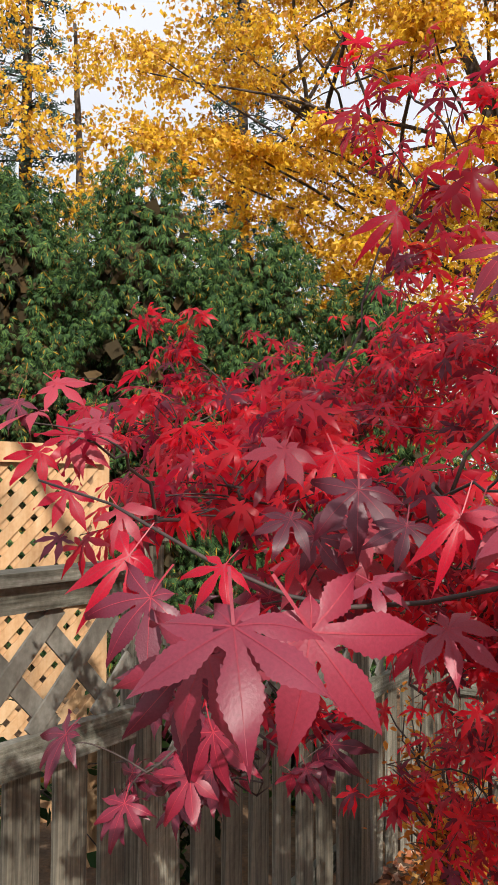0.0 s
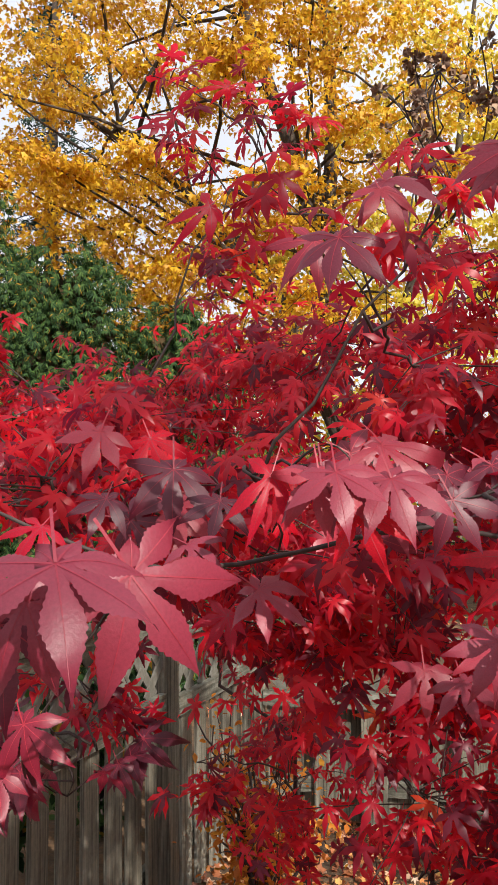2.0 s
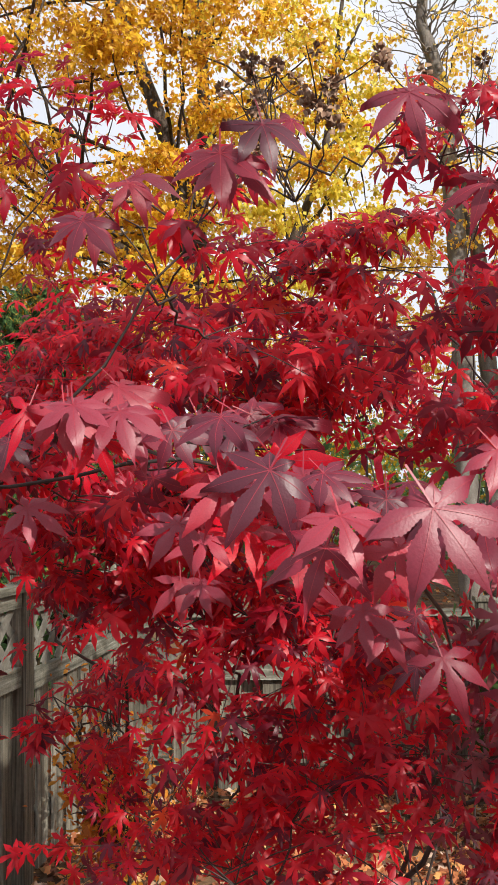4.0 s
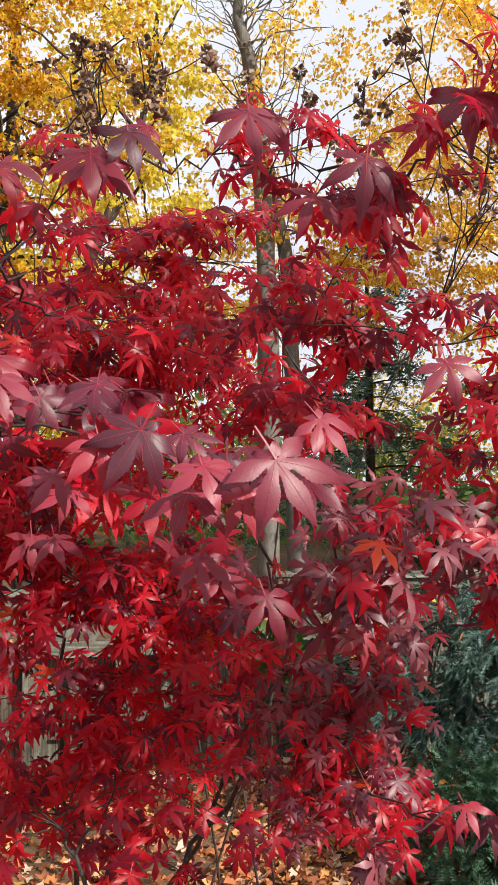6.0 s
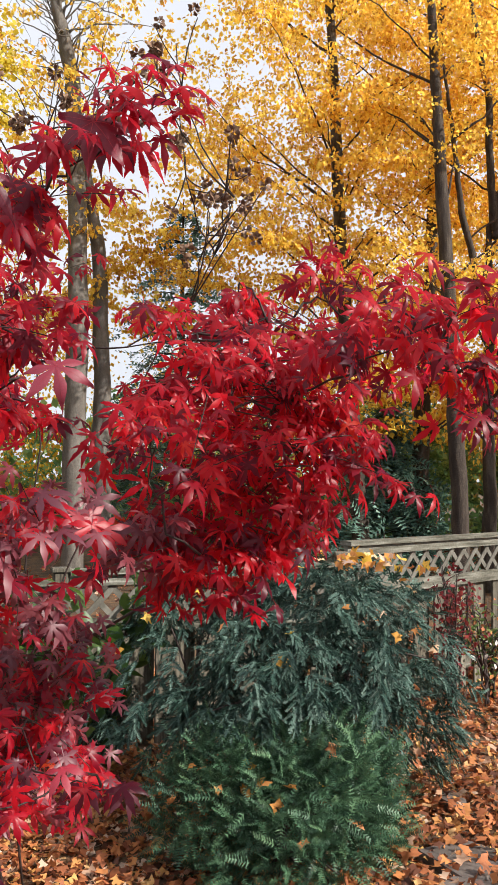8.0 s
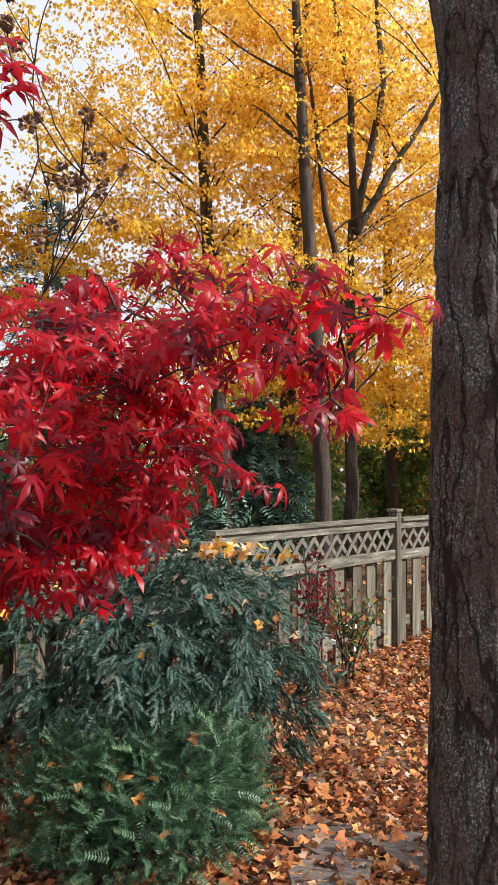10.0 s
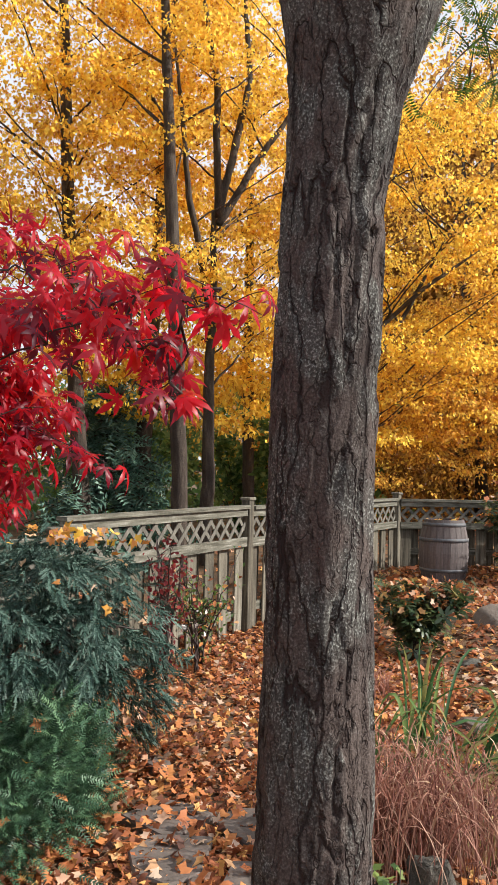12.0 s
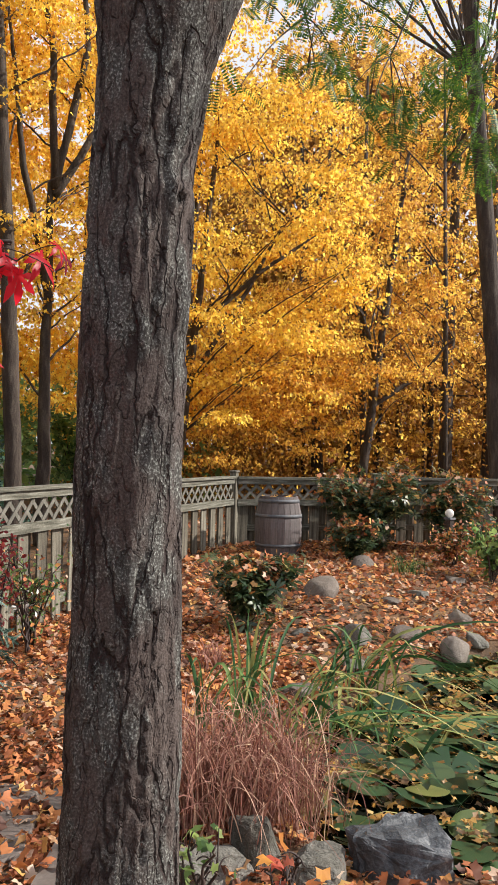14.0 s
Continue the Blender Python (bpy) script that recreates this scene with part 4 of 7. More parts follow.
tier(0.57, 0.99, 1.87, 0.07, 0.02, 7)
tier(0.43, 1.41, 1.99, 0.10, 0.05, 18)
tier(0.23, 1.60, 1.97, 0.09, 0.07, 23)
tier(0.38, 1.55, 1.61, 0.16, 0.10, 66)
tier(-0.47, 1.72, 1.79, 0.20, 0.08, 70)
tier(-0.26, 1.66, 1.79, 0.12, 0.07, 41)
tier(-1.23, 1.30, 1.74, 0.13, 0.05, 33)
tier(-1.19, 1.14, 1.75, 0.09, 0.03, 14)
tier(-0.93, 1.03, 1.67, 0.11, 0.03, 6, True)
tier(-0.97, 1.38, 1.65, 0.16, 0.07, 49)
tier(-0.99, 1.51, 1.51, 0.12, 0.07, 37)
tier(-1.28, 1.63, 1.87, 0.22, 0.08, 77)
tier(-0.99, 1.74, 1.87, 0.12, 0.09, 51)
tier(-0.61, 1.45, 1.62, 0.16, 0.07, 49)
tier(-0.55, 1.81, 1.43, 0.15, 0.12, 88)
tier(-0.61, 1.11, 1.69, 0.10, 0.04, 7, True)
tier(-0.82, 1.25, 1.65, 0.14, 0.05, 28)
tier(0.26, 1.46, 1.82, 0.20, 0.07, 44)
tier(0.33, 1.40, 1.65, 0.18, 0.08, 42)
tier(0.47, 1.21, 1.88, 0.11, 0.04, 11)
tier(0.38, 1.33, 1.85, 0.14, 0.06, 24)
tier(0.34, 1.46, 1.70, 0.16, 0.08, 40)
tier(0.27, 1.48, 1.83, 0.20, 0.06, 37)
tier(0.06, 1.30, 1.68, 0.16, 0.07, 34)
tier(0.47, 1.04, 1.73, 0.06, 0.04, 8)
tier(0.40, 1.11, 1.85, 0.10, 0.05, 15)
tier(0.53, 1.01, 1.83, 0.06, 0.03, 5)
tier(0.58, 0.96, 1.84, 0.05, 0.02, 3)
tier(0.31, 1.47, 1.82, 0.15, 0.06, 33)
tier(0.23, 1.56, 1.60, 0.12, 0.07, 30)

tier(-0.90, 1.82, 0.93, 0.20, 0.10, 62)
tier(-0.71, 1.79, 1.03, 0.18, 0.09, 54)
tier(-0.60, 1.86, 0.87, 0.20, 0.10, 54)
tier(-0.33, 1.95, 0.87, 0.16, 0.08, 31)
tier(-0.19, 1.76, 1.06, 0.16, 0.07, 38)
tier(-0.04, 1.78, 0.96, 0.12, 0.06, 26)
tier(-1.14, 1.23, 1.41, 0.10, 0.06, 12, True)
tier(-1.16, 1.23, 1.33, 0.10, 0.05, 12, True)
tier(-1.13, 1.29, 1.48, 0.10, 0.05, 28)

tier(0.19, 1.48, 1.49, 0.13, 0.05, 46)
tier(0.11, 1.49, 1.43, 0.12, 0.05, 44)
tier(0.28, 1.46, 1.52, 0.11, 0.05, 38)
tier(0.05, 1.50, 1.52, 0.12, 0.06, 40)
tier(0.42, 1.30, 1.86, 0.10, 0.05, 26)
tier(0.48, 1.19, 1.79, 0.06, 0.05, 22)
tier(-1.09, 1.14, 1.79, 0.12, 0.04, 40)
tier(-1.05, 1.23, 1.82, 0.12, 0.05, 44)
tier(-1.27, 1.26, 1.85, 0.12, 0.05, 36)
tier(-0.89, 1.17, 1.75, 0.10, 0.04, 26)
tier(-0.67, 1.54, 1.83, 0.14, 0.06, 60)
tier(-0.54, 1.59, 1.85, 0.14, 0.06, 60)
tier(-0.14, 1.78, 1.28, 0.14, 0.07, 60)
tier(-0.20, 1.80, 1.16, 0.14, 0.07, 60)
tier(-0.12, 1.80, 1.06, 0.12, 0.06, 44)
tier(-0.24, 1.75, 0.98, 0.14, 0.06, 44)


def hero(x, y, z, size, ax, nm, k, tint, slim=1.0):
    """One large leaf close to the path; slim draws its side lobes in."""
    m = Matrix(frames_of(np.array([ax], float), np.array([nm], float))[0].tolist()).to_4x4()
    m.translation = (x, y, z)
    part("leaf", tint[k], maple, "", m @ Matrix.Diagonal((size * slim, size, size, 1.0)))


hero(-0.641, 0.630, 1.684, 0.072, (0.51, -0.51, -0.69), (0.50, -0.68, 0.53), 3, ROSE)
hero(-0.634, 0.686, 1.675, 0.084, (0.43, 0.39, -0.81), (0.50, -0.68, 0.53), 0, ROSE)
hero(-0.736, 0.665, 1.687, 0.051, (-0.29, -0.64, -0.71), (0.46, -0.62, 0.64), 5, WINE)
hero(-0.683, 0.657, 1.661, 0.064, (-0.27, -0.31, -0.91), (0.54, -0.73, 0.41), 1, ROSE)
hero(-0.722, 0.679, 1.644, 0.061, (0.26, -0.13, -0.96), (0.57, -0.77, 0.28), 6, WINE)
hero(-0.761, 0.670, 1.710, 0.058, (-0.14, -0.68, -0.72), (0.59, -0.79, 0.15), 2, RED, 0.55)
hero(-0.733, 0.728, 1.701, 0.035, (-0.14, -0.84, -0.52), (0.35, -0.48, 0.81), 4, RED)
hero(-0.681, 0.830, 1.686, 0.037, (0.96, 0.06, -0.26), (0.35, -0.48, 0.81), 2, ROSE)
hero(-0.649, 0.882, 1.650, 0.052, (0.85, 0.19, -0.49), (0.46, -0.62, 0.64), 6, ROSE)
hero(-0.731, 0.987, 1.615, 0.039, (-0.19, -0.71, -0.67), (0.50, -0.68, 0.53), 5, RED)
hero(-0.575, 0.831, 1.736, 0.052, (0.30, -0.42, -0.86), (0.38, -0.57, 0.73), 0, ROSE)
hero(-0.609, 0.821, 1.735, 0.058, (-0.01, -0.55, -0.84), (0.55, -0.83, 0.03), 2, RED, 0.55)
hero(-0.877, 0.987, 1.794, 0.057, (-0.04, -0.58, -0.81), (0.43, -0.64, 0.64), 3, ROSE)
hero(-0.851, 1.041, 1.790, 0.053, (0.56, -0.24, -0.79), (0.53, -0.80, 0.27), 1, RED)
hero(-0.790, 0.988, 1.753, 0.072, (0.27, -0.41, -0.87), (0.43, -0.64, 0.64), 5, WINE)
hero(-0.730, 0.971, 1.721, 0.044, (0.21, -0.61, -0.76), (0.43, -0.64, 0.64), 7, WINE)
hero(-0.845, 0.954, 1.725, 0.046, (0.08, -0.67, -0.74), (0.43, -0.64, 0.64), 6, WINE)
hero(-0.646, 1.004, 1.964, 0.057, (-0.40, -0.62, -0.67), (0.47, -0.71, 0.52), 4, WINE)
hero(-0.750, 0.991, 2.011, 0.061, (-0.38, -0.58, -0.73), (0.55, -0.83, 0.03), 2, RED, 0.55)
hero(-0.775, 1.079, 2.183, 0.035, (-0.83, -0.54, -0.15), (0.54, -0.83, 0.15), 6, RED, 0.55)
hero(-0.574, 0.823, 1.734, 0.050, (0.35, -0.43, -0.83), (0.27, -0.63, 0.73), 5, ROSE)
hero(-0.540, 0.857, 1.756, 0.051, (0.82, -0.02, -0.58), (0.24, -0.55, 0.80), 1, ROSE)
hero(-0.545, 0.868, 1.733, 0.052, (0.63, -0.29, -0.72), (0.31, -0.71, 0.63), 0, ROSE)
hero(-0.449, 0.900, 1.717, 0.048, (-0.03, -0.63, -0.78), (0.27, -0.63, 0.73), 3, WINE)
hero(-0.450, 0.776, 1.637, 0.038, (-0.27, -0.62, -0.74), (0.34, -0.79, 0.52), 6, ROSE)
hero(-0.567, 1.061, 1.565, 0.051, (0.24, -0.46, -0.85), (0.34, -0.79, 0.52), 2, ROSE)
hero(-0.447, 0.899, 1.966, 0.060, (0.05, -0.43, -0.90), (0.27, -0.63, 0.73), 0, WINE)
hero(-0.407, 0.871, 1.981, 0.056, (0.39, -0.34, -0.86), (0.34, -0.79, 0.52), 5, WINE)
hero(-0.550, 0.899, 1.958, 0.041, (0.58, -0.21, -0.78), (0.27, -0.63, 0.73), 4, ROSE)
hero(-0.398, 0.731, 1.664, 0.044, (0.38, -0.25, -0.89), (0.38, -0.89, 0.26), 7, ROSE)
hero(-0.254, 0.689, 1.647, 0.066, (0.57, -0.14, -0.81), (0.16, -0.75, 0.64), 0, ROSE)
hero(-0.281, 0.726, 1.621, 0.043, (0.38, -0.34, -0.86), (0.19, -0.89, 0.41), 5, ROSE)
hero(-0.309, 0.688, 1.643, 0.045, (0.38, -0.55, -0.74), (0.16, -0.75, 0.64), 3, ROSE)
hero(-0.322, 0.707, 1.623, 0.048, (-0.18, -0.63, -0.75), (0.18, -0.83, 0.53), 2, WINE)
hero(-0.363, 0.726, 1.673, 0.056, (-0.40, -0.39, -0.83), (0.19, -0.89, 0.41), 6, WINE)
hero(-0.398, 0.739, 1.677, 0.052, (-0.24, -0.39, -0.89), (0.21, -0.98, -0.06), 4, RED, 0.55)
hero(-0.404, 0.745, 1.712, 0.040, (0.01, -0.71, -0.70), (0.14, -0.67, 0.73), 1, WINE)
hero(-0.333, 0.753, 1.671, 0.036, (0.71, -0.38, -0.59), (0.14, -0.67, 0.73), 0, WINE)
hero(-0.555, 0.804, 1.735, 0.049, (0.30, -0.51, -0.80), (0.16, -0.75, 0.64), 3, ROSE)
hero(-0.526, 0.831, 1.731, 0.053, (0.47, -0.44, -0.77), (0.16, -0.75, 0.64), 5, ROSE)
hero(-0.351, 0.992, 1.546, 0.051, (0.17, -0.51, -0.84), (0.16, -0.75, 0.64), 0, ROSE)
hero(-0.328, 0.998, 1.531, 0.045, (0.37, -0.56, -0.74), (0.16, -0.75, 0.64), 1, ROSE)
hero(-0.280, 1.010, 1.503, 0.058, (0.43, -0.38, -0.82), (0.16, -0.75, 0.64), 4, ROSE)
hero(-0.190, 1.185, 1.469, 0.065, (0.44, -0.33, -0.84), (0.16, -0.75, 0.64), 2, ROSE)
hero(-0.220, 0.817, 1.687, 0.047, (0.66, -0.25, -0.71), (0.16, -0.75, 0.64), 6, ROSE)
hero(-0.214, 0.860, 1.676, 0.037, (-0.13, -0.52, -0.84), (0.21, -0.98, -0.06), 3, RED, 0.55)
hero(-0.462, 0.862, 1.622, 0.038, (0.07, -0.76, -0.64), (0.16, -0.75, 0.64), 7, ROSE)
hero(-0.521, 1.006, 1.568, 0.041, (0.39, -0.63, -0.67), (0.16, -0.75, 0.64), 1, ROSE)
hero(-0.441, 0.856, 1.954, 0.060, (0.12, -0.43, -0.89), (0.14, -0.67, 0.73), 3, WINE)
hero(-0.553, 0.923, 1.974, 0.053, (0.49, -0.43, -0.76), (0.19, -0.89, 0.41), 6, ROSE)
hero(-0.557, 0.824, 1.898, 0.051, (-0.07, -0.56, -0.83), (0.18, -0.83, 0.53), 0, WINE)
hero(-0.413, 0.999, 2.043, 0.041, (-0.61, -0.60, -0.52), (0.16, -0.75, 0.64), 5, WINE)
hero(-0.301, 1.071, 2.089, 0.071, (0.18, -0.34, -0.92), (0.18, -0.83, 0.53), 1, ROSE)
hero(-0.222, 1.064, 1.977, 0.062, (-0.30, -0.50, -0.81), (0.18, -0.83, 0.53), 2, WINE)
hero(-0.160, 1.034, 2.010, 0.074, (-0.10, -0.38, -0.92), (0.18, -0.83, 0.53), 4, WINE)
hero(-0.134, 1.114, 1.975, 0.064, (0.15, -0.39, -0.91), (0.21, -0.98, -0.06), 0, RED, 0.55)
hero(-0.167, 1.308, 1.869, 0.057, (0.04, -0.48, -0.88), (0.14, -0.67, 0.73), 3, ROSE)
hero(-0.069, 1.047, 1.769, 0.058, (0.34, -0.47, -0.82), (0.03, -0.84, 0.54), 7, ROSE)
hero(-0.052, 1.072, 1.254, 0.039, (0.37, -0.74, -0.57), (0.03, -0.76, 0.65), 2, ROSE)
hero(-0.015, 1.132, 2.125, 0.082, (-0.17, -0.33, -0.93), (0.03, -0.91, 0.42), 1, WINE)
hero(0.030, 1.135, 2.102, 0.081, (0.22, -0.32, -0.92), (0.03, -0.98, 0.18), 6, RED, 0.55)
hero(-0.029, 1.069, 2.100, 0.080, (-0.10, -0.32, -0.94), (-0.12, -0.90, 0.42), 5, WINE)
hero(0.026, 1.060, 2.123, 0.061, (0.60, -0.55, -0.58), (-0.12, -0.90, 0.42), 2, RED)
hero(-1.061, 0.843, 1.860, 0.045, (0.87, 0.18, -0.45), (0.43, -0.53, 0.73), 3, ROSE)
hero(-1.051, 0.788, 1.835, 0.035, (0.13, -0.57, -0.81), (0.49, -0.59, 0.64), 1, WINE)
hero(-1.036, 0.804, 1.788, 0.040, (-0.12, -0.70, -0.70), (0.54, -0.65, 0.53), 6, RED)
hero(-1.048, 0.858, 1.802, 0.052, (0.88, 0.25, -0.40), (0.49, -0.59, 0.64), 5, ROSE)
hero(-0.976, 0.792, 1.750, 0.040, (-0.01, -0.59, -0.81), (0.61, -0.74, 0.29), 0, RED)
hero(-0.977, 0.857, 1.731, 0.044, (0.75, 0.07, -0.66), (0.49, -0.59, 0.64), 2, ROSE)
hero(-0.633, 0.905, 1.739, 0.041, (-0.05, -0.61, -0.79), (0.49, -0.59, 0.64), 4, RED)
tube(TWIGS, [(-0.40, 1.12, 1.66), (-0.474, 1.035, 1.684), (-0.53, 0.985, 1.698), (-0.575, 0.94, 1.692), (-0.62, 0.92, 1.68), (-0.66, 0.87, 1.67), (-0.69, 0.81, 1.67), (-0.71, 0.77, 1.68), (-0.76, 0.75, 1.70), (-0.88, 0.76, 1.74), (-0.99, 0.77, 1.76)], np.linspace(0.0026, 0.0012, 11), 6)

part("twig_wood", TWIGS.mesh("twig_wood", M_TWIG), maple)["kind"] = "stuff"
for _on, _m, _lab in ((False, M_RED, "crimson and burgundy leaves"), (True, M_DUSTY, "dusty pink maple leaves")):
    _sel = np.where(np.array(FOL_F) == _on)[0]
    _fo = part("foliage", many("foliage", JAP, np.array(FOL_P)[_sel], (np.array(FOL_T)[_sel], np.array(FOL_S)[_sel]), _m), maple, _lab)
    _fo["kind"] = "stuff"


# ---- tall autumn trees ----
def crown(tree, centre, radii, sprays, per, size, mat, seed, hollow=0.35, flat=0.14, spread=0.64, label="golden leaves"):
    """Layered sprays of leaves inside an uneven egg shape, with gaps."""
    rs = np.random.RandomState(seed)
    d = unit(rs.normal(0, 1, (sprays, 3)))
    r = rs.uniform(hollow, 1.0, sprays) ** 0.6
    lump = 1 + 0.18 * np.sin(d[:, 0] * 5 + seed) * np.sin(d[:, 2] * 4 + seed * 2)
    c = np.array(centre) + d * (r * lump)[:, None] * np.array(radii)
    bunches = per // 4
    shapes = FLECK if math.hypot(centre[0], centre[1]) > 12.0 else TINY        # lobes are lost from view beyond that
    idx = np.repeat(np.arange(sprays), bunches)
    sp = spread * rs.uniform(0.6, 1.3, sprays)[idx]
    off = rs.normal(0, 0.5, (len(idx), 3)) * sp[:, None] * np.array([1, 1, flat])
    off[:, 2] -= 0.25 * np.hypot(off[:, 0], off[:, 1])
    off = np.repeat(off, 8, 0)        # leaves hang in bunches of eight along each spray
    n = len(off)
    p = np.repeat(c[idx], 8, 0) + off + rs.normal(0, 0.06, (n, 3)) * (1, 1, 0.6)
    ax = unit(rs.normal(0, 0.6, (n, 3)) + np.array([0, 0, -0.6]) + unit(off) * 0.5)
    nm = unit(rs.normal(0, 0.55, (n, 3)) + np.array([0.15, -0.2, 0.72]))
    tr = frames_of(ax, nm) * (size * rs.uniform(0.65, 1.25, n))[:, None, None]
    ob = part("crown", many("crown", shapes, rs.randint(0, len(shapes), n), (tr, p), mat), tree, label)
    ob["kind"] = "stuff"
    return c


def limbs(tree, starts, ends, radius, seed, mat, sag=0.0):
    rs = np.random.RandomState(seed)
    for s, e in zip(starts, ends):
        s, e = np.array(s), np.array(e)
        mid = (s + e) / 2 + np.array([0, 0, sag * np.linalg.norm(e - s)]) + rs.normal(0, 0.10 * np.linalg.norm(e - s), 3) * (1, 1, 0.6)
        b = Build()
        tube(b, bend(s, mid, e, 10, 0.018, rs), np.linspace(radius * rs.uniform(0.7, 1.1), radius * 0.22, 10), 6)
        part("branch", b.mesh("branch", mat), tree)


def trunk_part(tree, pts, radii, mat, seed, name="trunk"):
    rs = np.random.RandomState(seed)
    pts = np.asarray(pts, float)
    t = np.linspace(0, len(pts) - 1, 40)
    p = np.stack([np.interp(t, np.arange(len(pts)), pts[:, k]) for k in range(3)], 1)
    r = np.interp(t, np.arange(len(pts)), radii) * (1 + rs.normal(0, 0.035, 40))
    p[1:, :2] += np.cumsum(rs.normal(0, 0.006, (39, 2)), 0)
    b = Build()
    tube(b, p, r, 14)
    part(name, b.mesh(name, mat), tree)
    return p


def yellow_tree_a():
    t = thing("yellow_maple", "large maple with golden yellow autumn crown and dark forked trunk", "tree")
    rs = np.random.RandomState(21)
    trunk_part(t, [(-4.1, 11.3, -0.1), (-4.2, 11.2, 2.5), (-4.45, 11.1, 4.6)], (0.24, 0.2, 0.18), M_TRUNK, 1)
    q = trunk_part(t, [(-4.45, 11.1, 4.5), (-4.7, 10.9, 6.6), (-5.4, 10.6, 9.0), (-5.8, 10.4, 12)], (0.14, 0.12, 0.08, 0.03), M_TRUNK, 2, "limb")
    q2 = trunk_part(t, [(-4.2, 11.2, 2.6), (-4.9, 10.8, 4.6), (-6.2, 10.2, 6.4), (-7.6, 9.6, 7.6)], (0.13, 0.1, 0.07, 0.03), M_TRUNK, 3, "limb")
    q3 = trunk_part(t, [(-4.45, 11.1, 4.6), (-4.3, 11.1, 7), (-4.4, 11.0, 10), (-4.2, 11, 12.5)], (0.12, 0.1, 0.06, 0.03), M_TRUNK, 4, "limb")
    q4 = trunk_part(t, [(-4.15, 11.25, 2.2), (-3.4, 11.2, 4.4), (-2.6, 11.3, 6.5), (-2.2, 11.4, 9.5)], (0.1, 0.08, 0.05, 0.02), M_TRUNK, 5, "limb")
    c = crown(t, (-5.9, 10.0, 7.2), (3.6, 3.6, 4.0), 185, 185, 0.070, M_AMBER, 31)
    al = np.concatenate([q, q2, q3, q4])
    sel = rs.choice(len(c), 60, False)
    limbs(t, [al[np.argsort(np.linalg.norm(al - c[i], axis=1) + 2 * (al[:, 2] > c[i][2]))[rs.randint(0, 26)]] for i in sel], c[sel], 0.035, 6, M_TRUNK, sag=0.06)
    c = crown(t, (-3.3, 11.6, 6.6), (1.8, 2.0, 4.4), 76, 96, 0.085, M_LEMON, 32, spread=0.5, label="lemon yellow leaves")
    sel = rs.choice(len(c), 30, False)
    limbs(t, [al[np.argsort(np.linalg.norm(al - c[i], axis=1))[rs.randint(0, 20)]] for i in sel], c[sel], 0.03, 7, M_TRUNK, sag=0.06)
    c = crown(t, (-4.3, 12.2, 5.6), (1.9, 1.2, 1.9), 30, 80, 0.075, M_YELLOW, 35)
    limbs(t, [al[np.argmin(np.linalg.norm(al - c[i], axis=1))] for i in range(14)], c[:14], 0.025, 9, M_TRUNK, sag=0.06)


yellow_tree_a()


def far_left_tree():
    t = thing("yellow_maple", "golden yellow maple beyond the cedar hedge", "tree")
    trunk_part(t, [(-11.5, 9.5, 0), (-11.6, 9.5, 5), (-11.8, 9.3, 10)], (0.14, 0.10, 0.03), M_TRUNK, 8)
    crown(t, (-10.8, 8.6, 7.8), (2.6, 2.4, 3.4), 64, 90, 0.08, M_AMBER, 33, 0.2)


far_left_tree()


def grove_tree(base, top, r, crown_c, crown_r, sprays, per, mat, seed, lean=(0, 0), fork=None, label="slender trunk under a golden yellow autumn crown"):
    t = thing("yellow_maple", label, "tree", group="golden trees behind the fence")
    rs = np.random.RandomState(seed)
    b0, t0 = np.array(base, float), np.array(top, float)
    p = trunk_part(t, [b0, b0 * 0.6 + t0 * 0.4 + np.array([*lean, 0]), t0], (r, r * 0.8, r * 0.35), M_TRUNK, seed)
    al = p[12:]
    if fork is not None:
        for k, (s, e) in enumerate(fork):
            al = np.concatenate([al, trunk_part(t, [s, (np.array(s) + np.array(e)) / 2 + rs.normal(0, 0.1, 3), e], (r * 0.55, r * 0.42, r * 0.15), M_TRUNK, seed + k + 1, "limb")])
    c = crown(t, np.array(crown_c) + (0.25, 0.35, 0.0), crown_r, sprays, int(per * 1.8), 0.064, mat, seed + 50)
    sel = rs.choice(len(c), sprays // 4, False)
    starts = [al[np.argmin(np.abs(al[:, 2] - c[i][2] + 0.8 * np.hypot(*(al[:, :2] - c[i][:2]).T)) + rs.uniform(0, 0.5, len(al)))] for i in sel]
    limbs(t, starts, c[sel], 0.019, seed, M_TRUNK, sag=rs.uniform(0.02, 0.08))
    return t


grove_tree((3.33, 11.6, 0), (2.7, 11.5, 10.5), 0.13, (2.5, 11.4, 7.2), (2.3, 1.8, 4.4), 140, 78, M_YELLOW, 61)
grove_tree((4.31, 12.3, 0), (4.6, 12.0, 9), 0.15, (4.4, 12.8, 7.0), (2.6, 1.6, 5.0), 135, 80, M_YELLOW, 62)
grove_tree((4.22, 10.2, 0), (3.6, 10.1, 9.5), 0.12, (3.7, 10.6, 6.9), (1.9, 1.5, 3.8), 60, 60, M_YELLOW, 63)
grove_tree((4.92, 11.0, 0), (4.95, 10.85, 5.3), 0.11, (5.5, 11.4, 6.6), (2.0, 1.6, 4.2), 70, 65, M_YELLOW, 64,
           fork=(((4.95, 10.85, 5.2), (4.35, 10.6, 9.0)), ((4.95, 10.85, 5.2), (5.3, 10.9, 9.5)), ((4.93, 10.9, 3.6), (4.2, 10.6, 7.5)), ((4.95, 10.85, 5.1), (6.3, 10.7, 7.4))))
_low = grove_tree((6.9, 13.5, 0), (6.7, 13.5, 9), 0.12, (6.9, 13.4, 7.2), (2.6, 2.0, 4.6), 95, 70, M_YELLOW, 65)
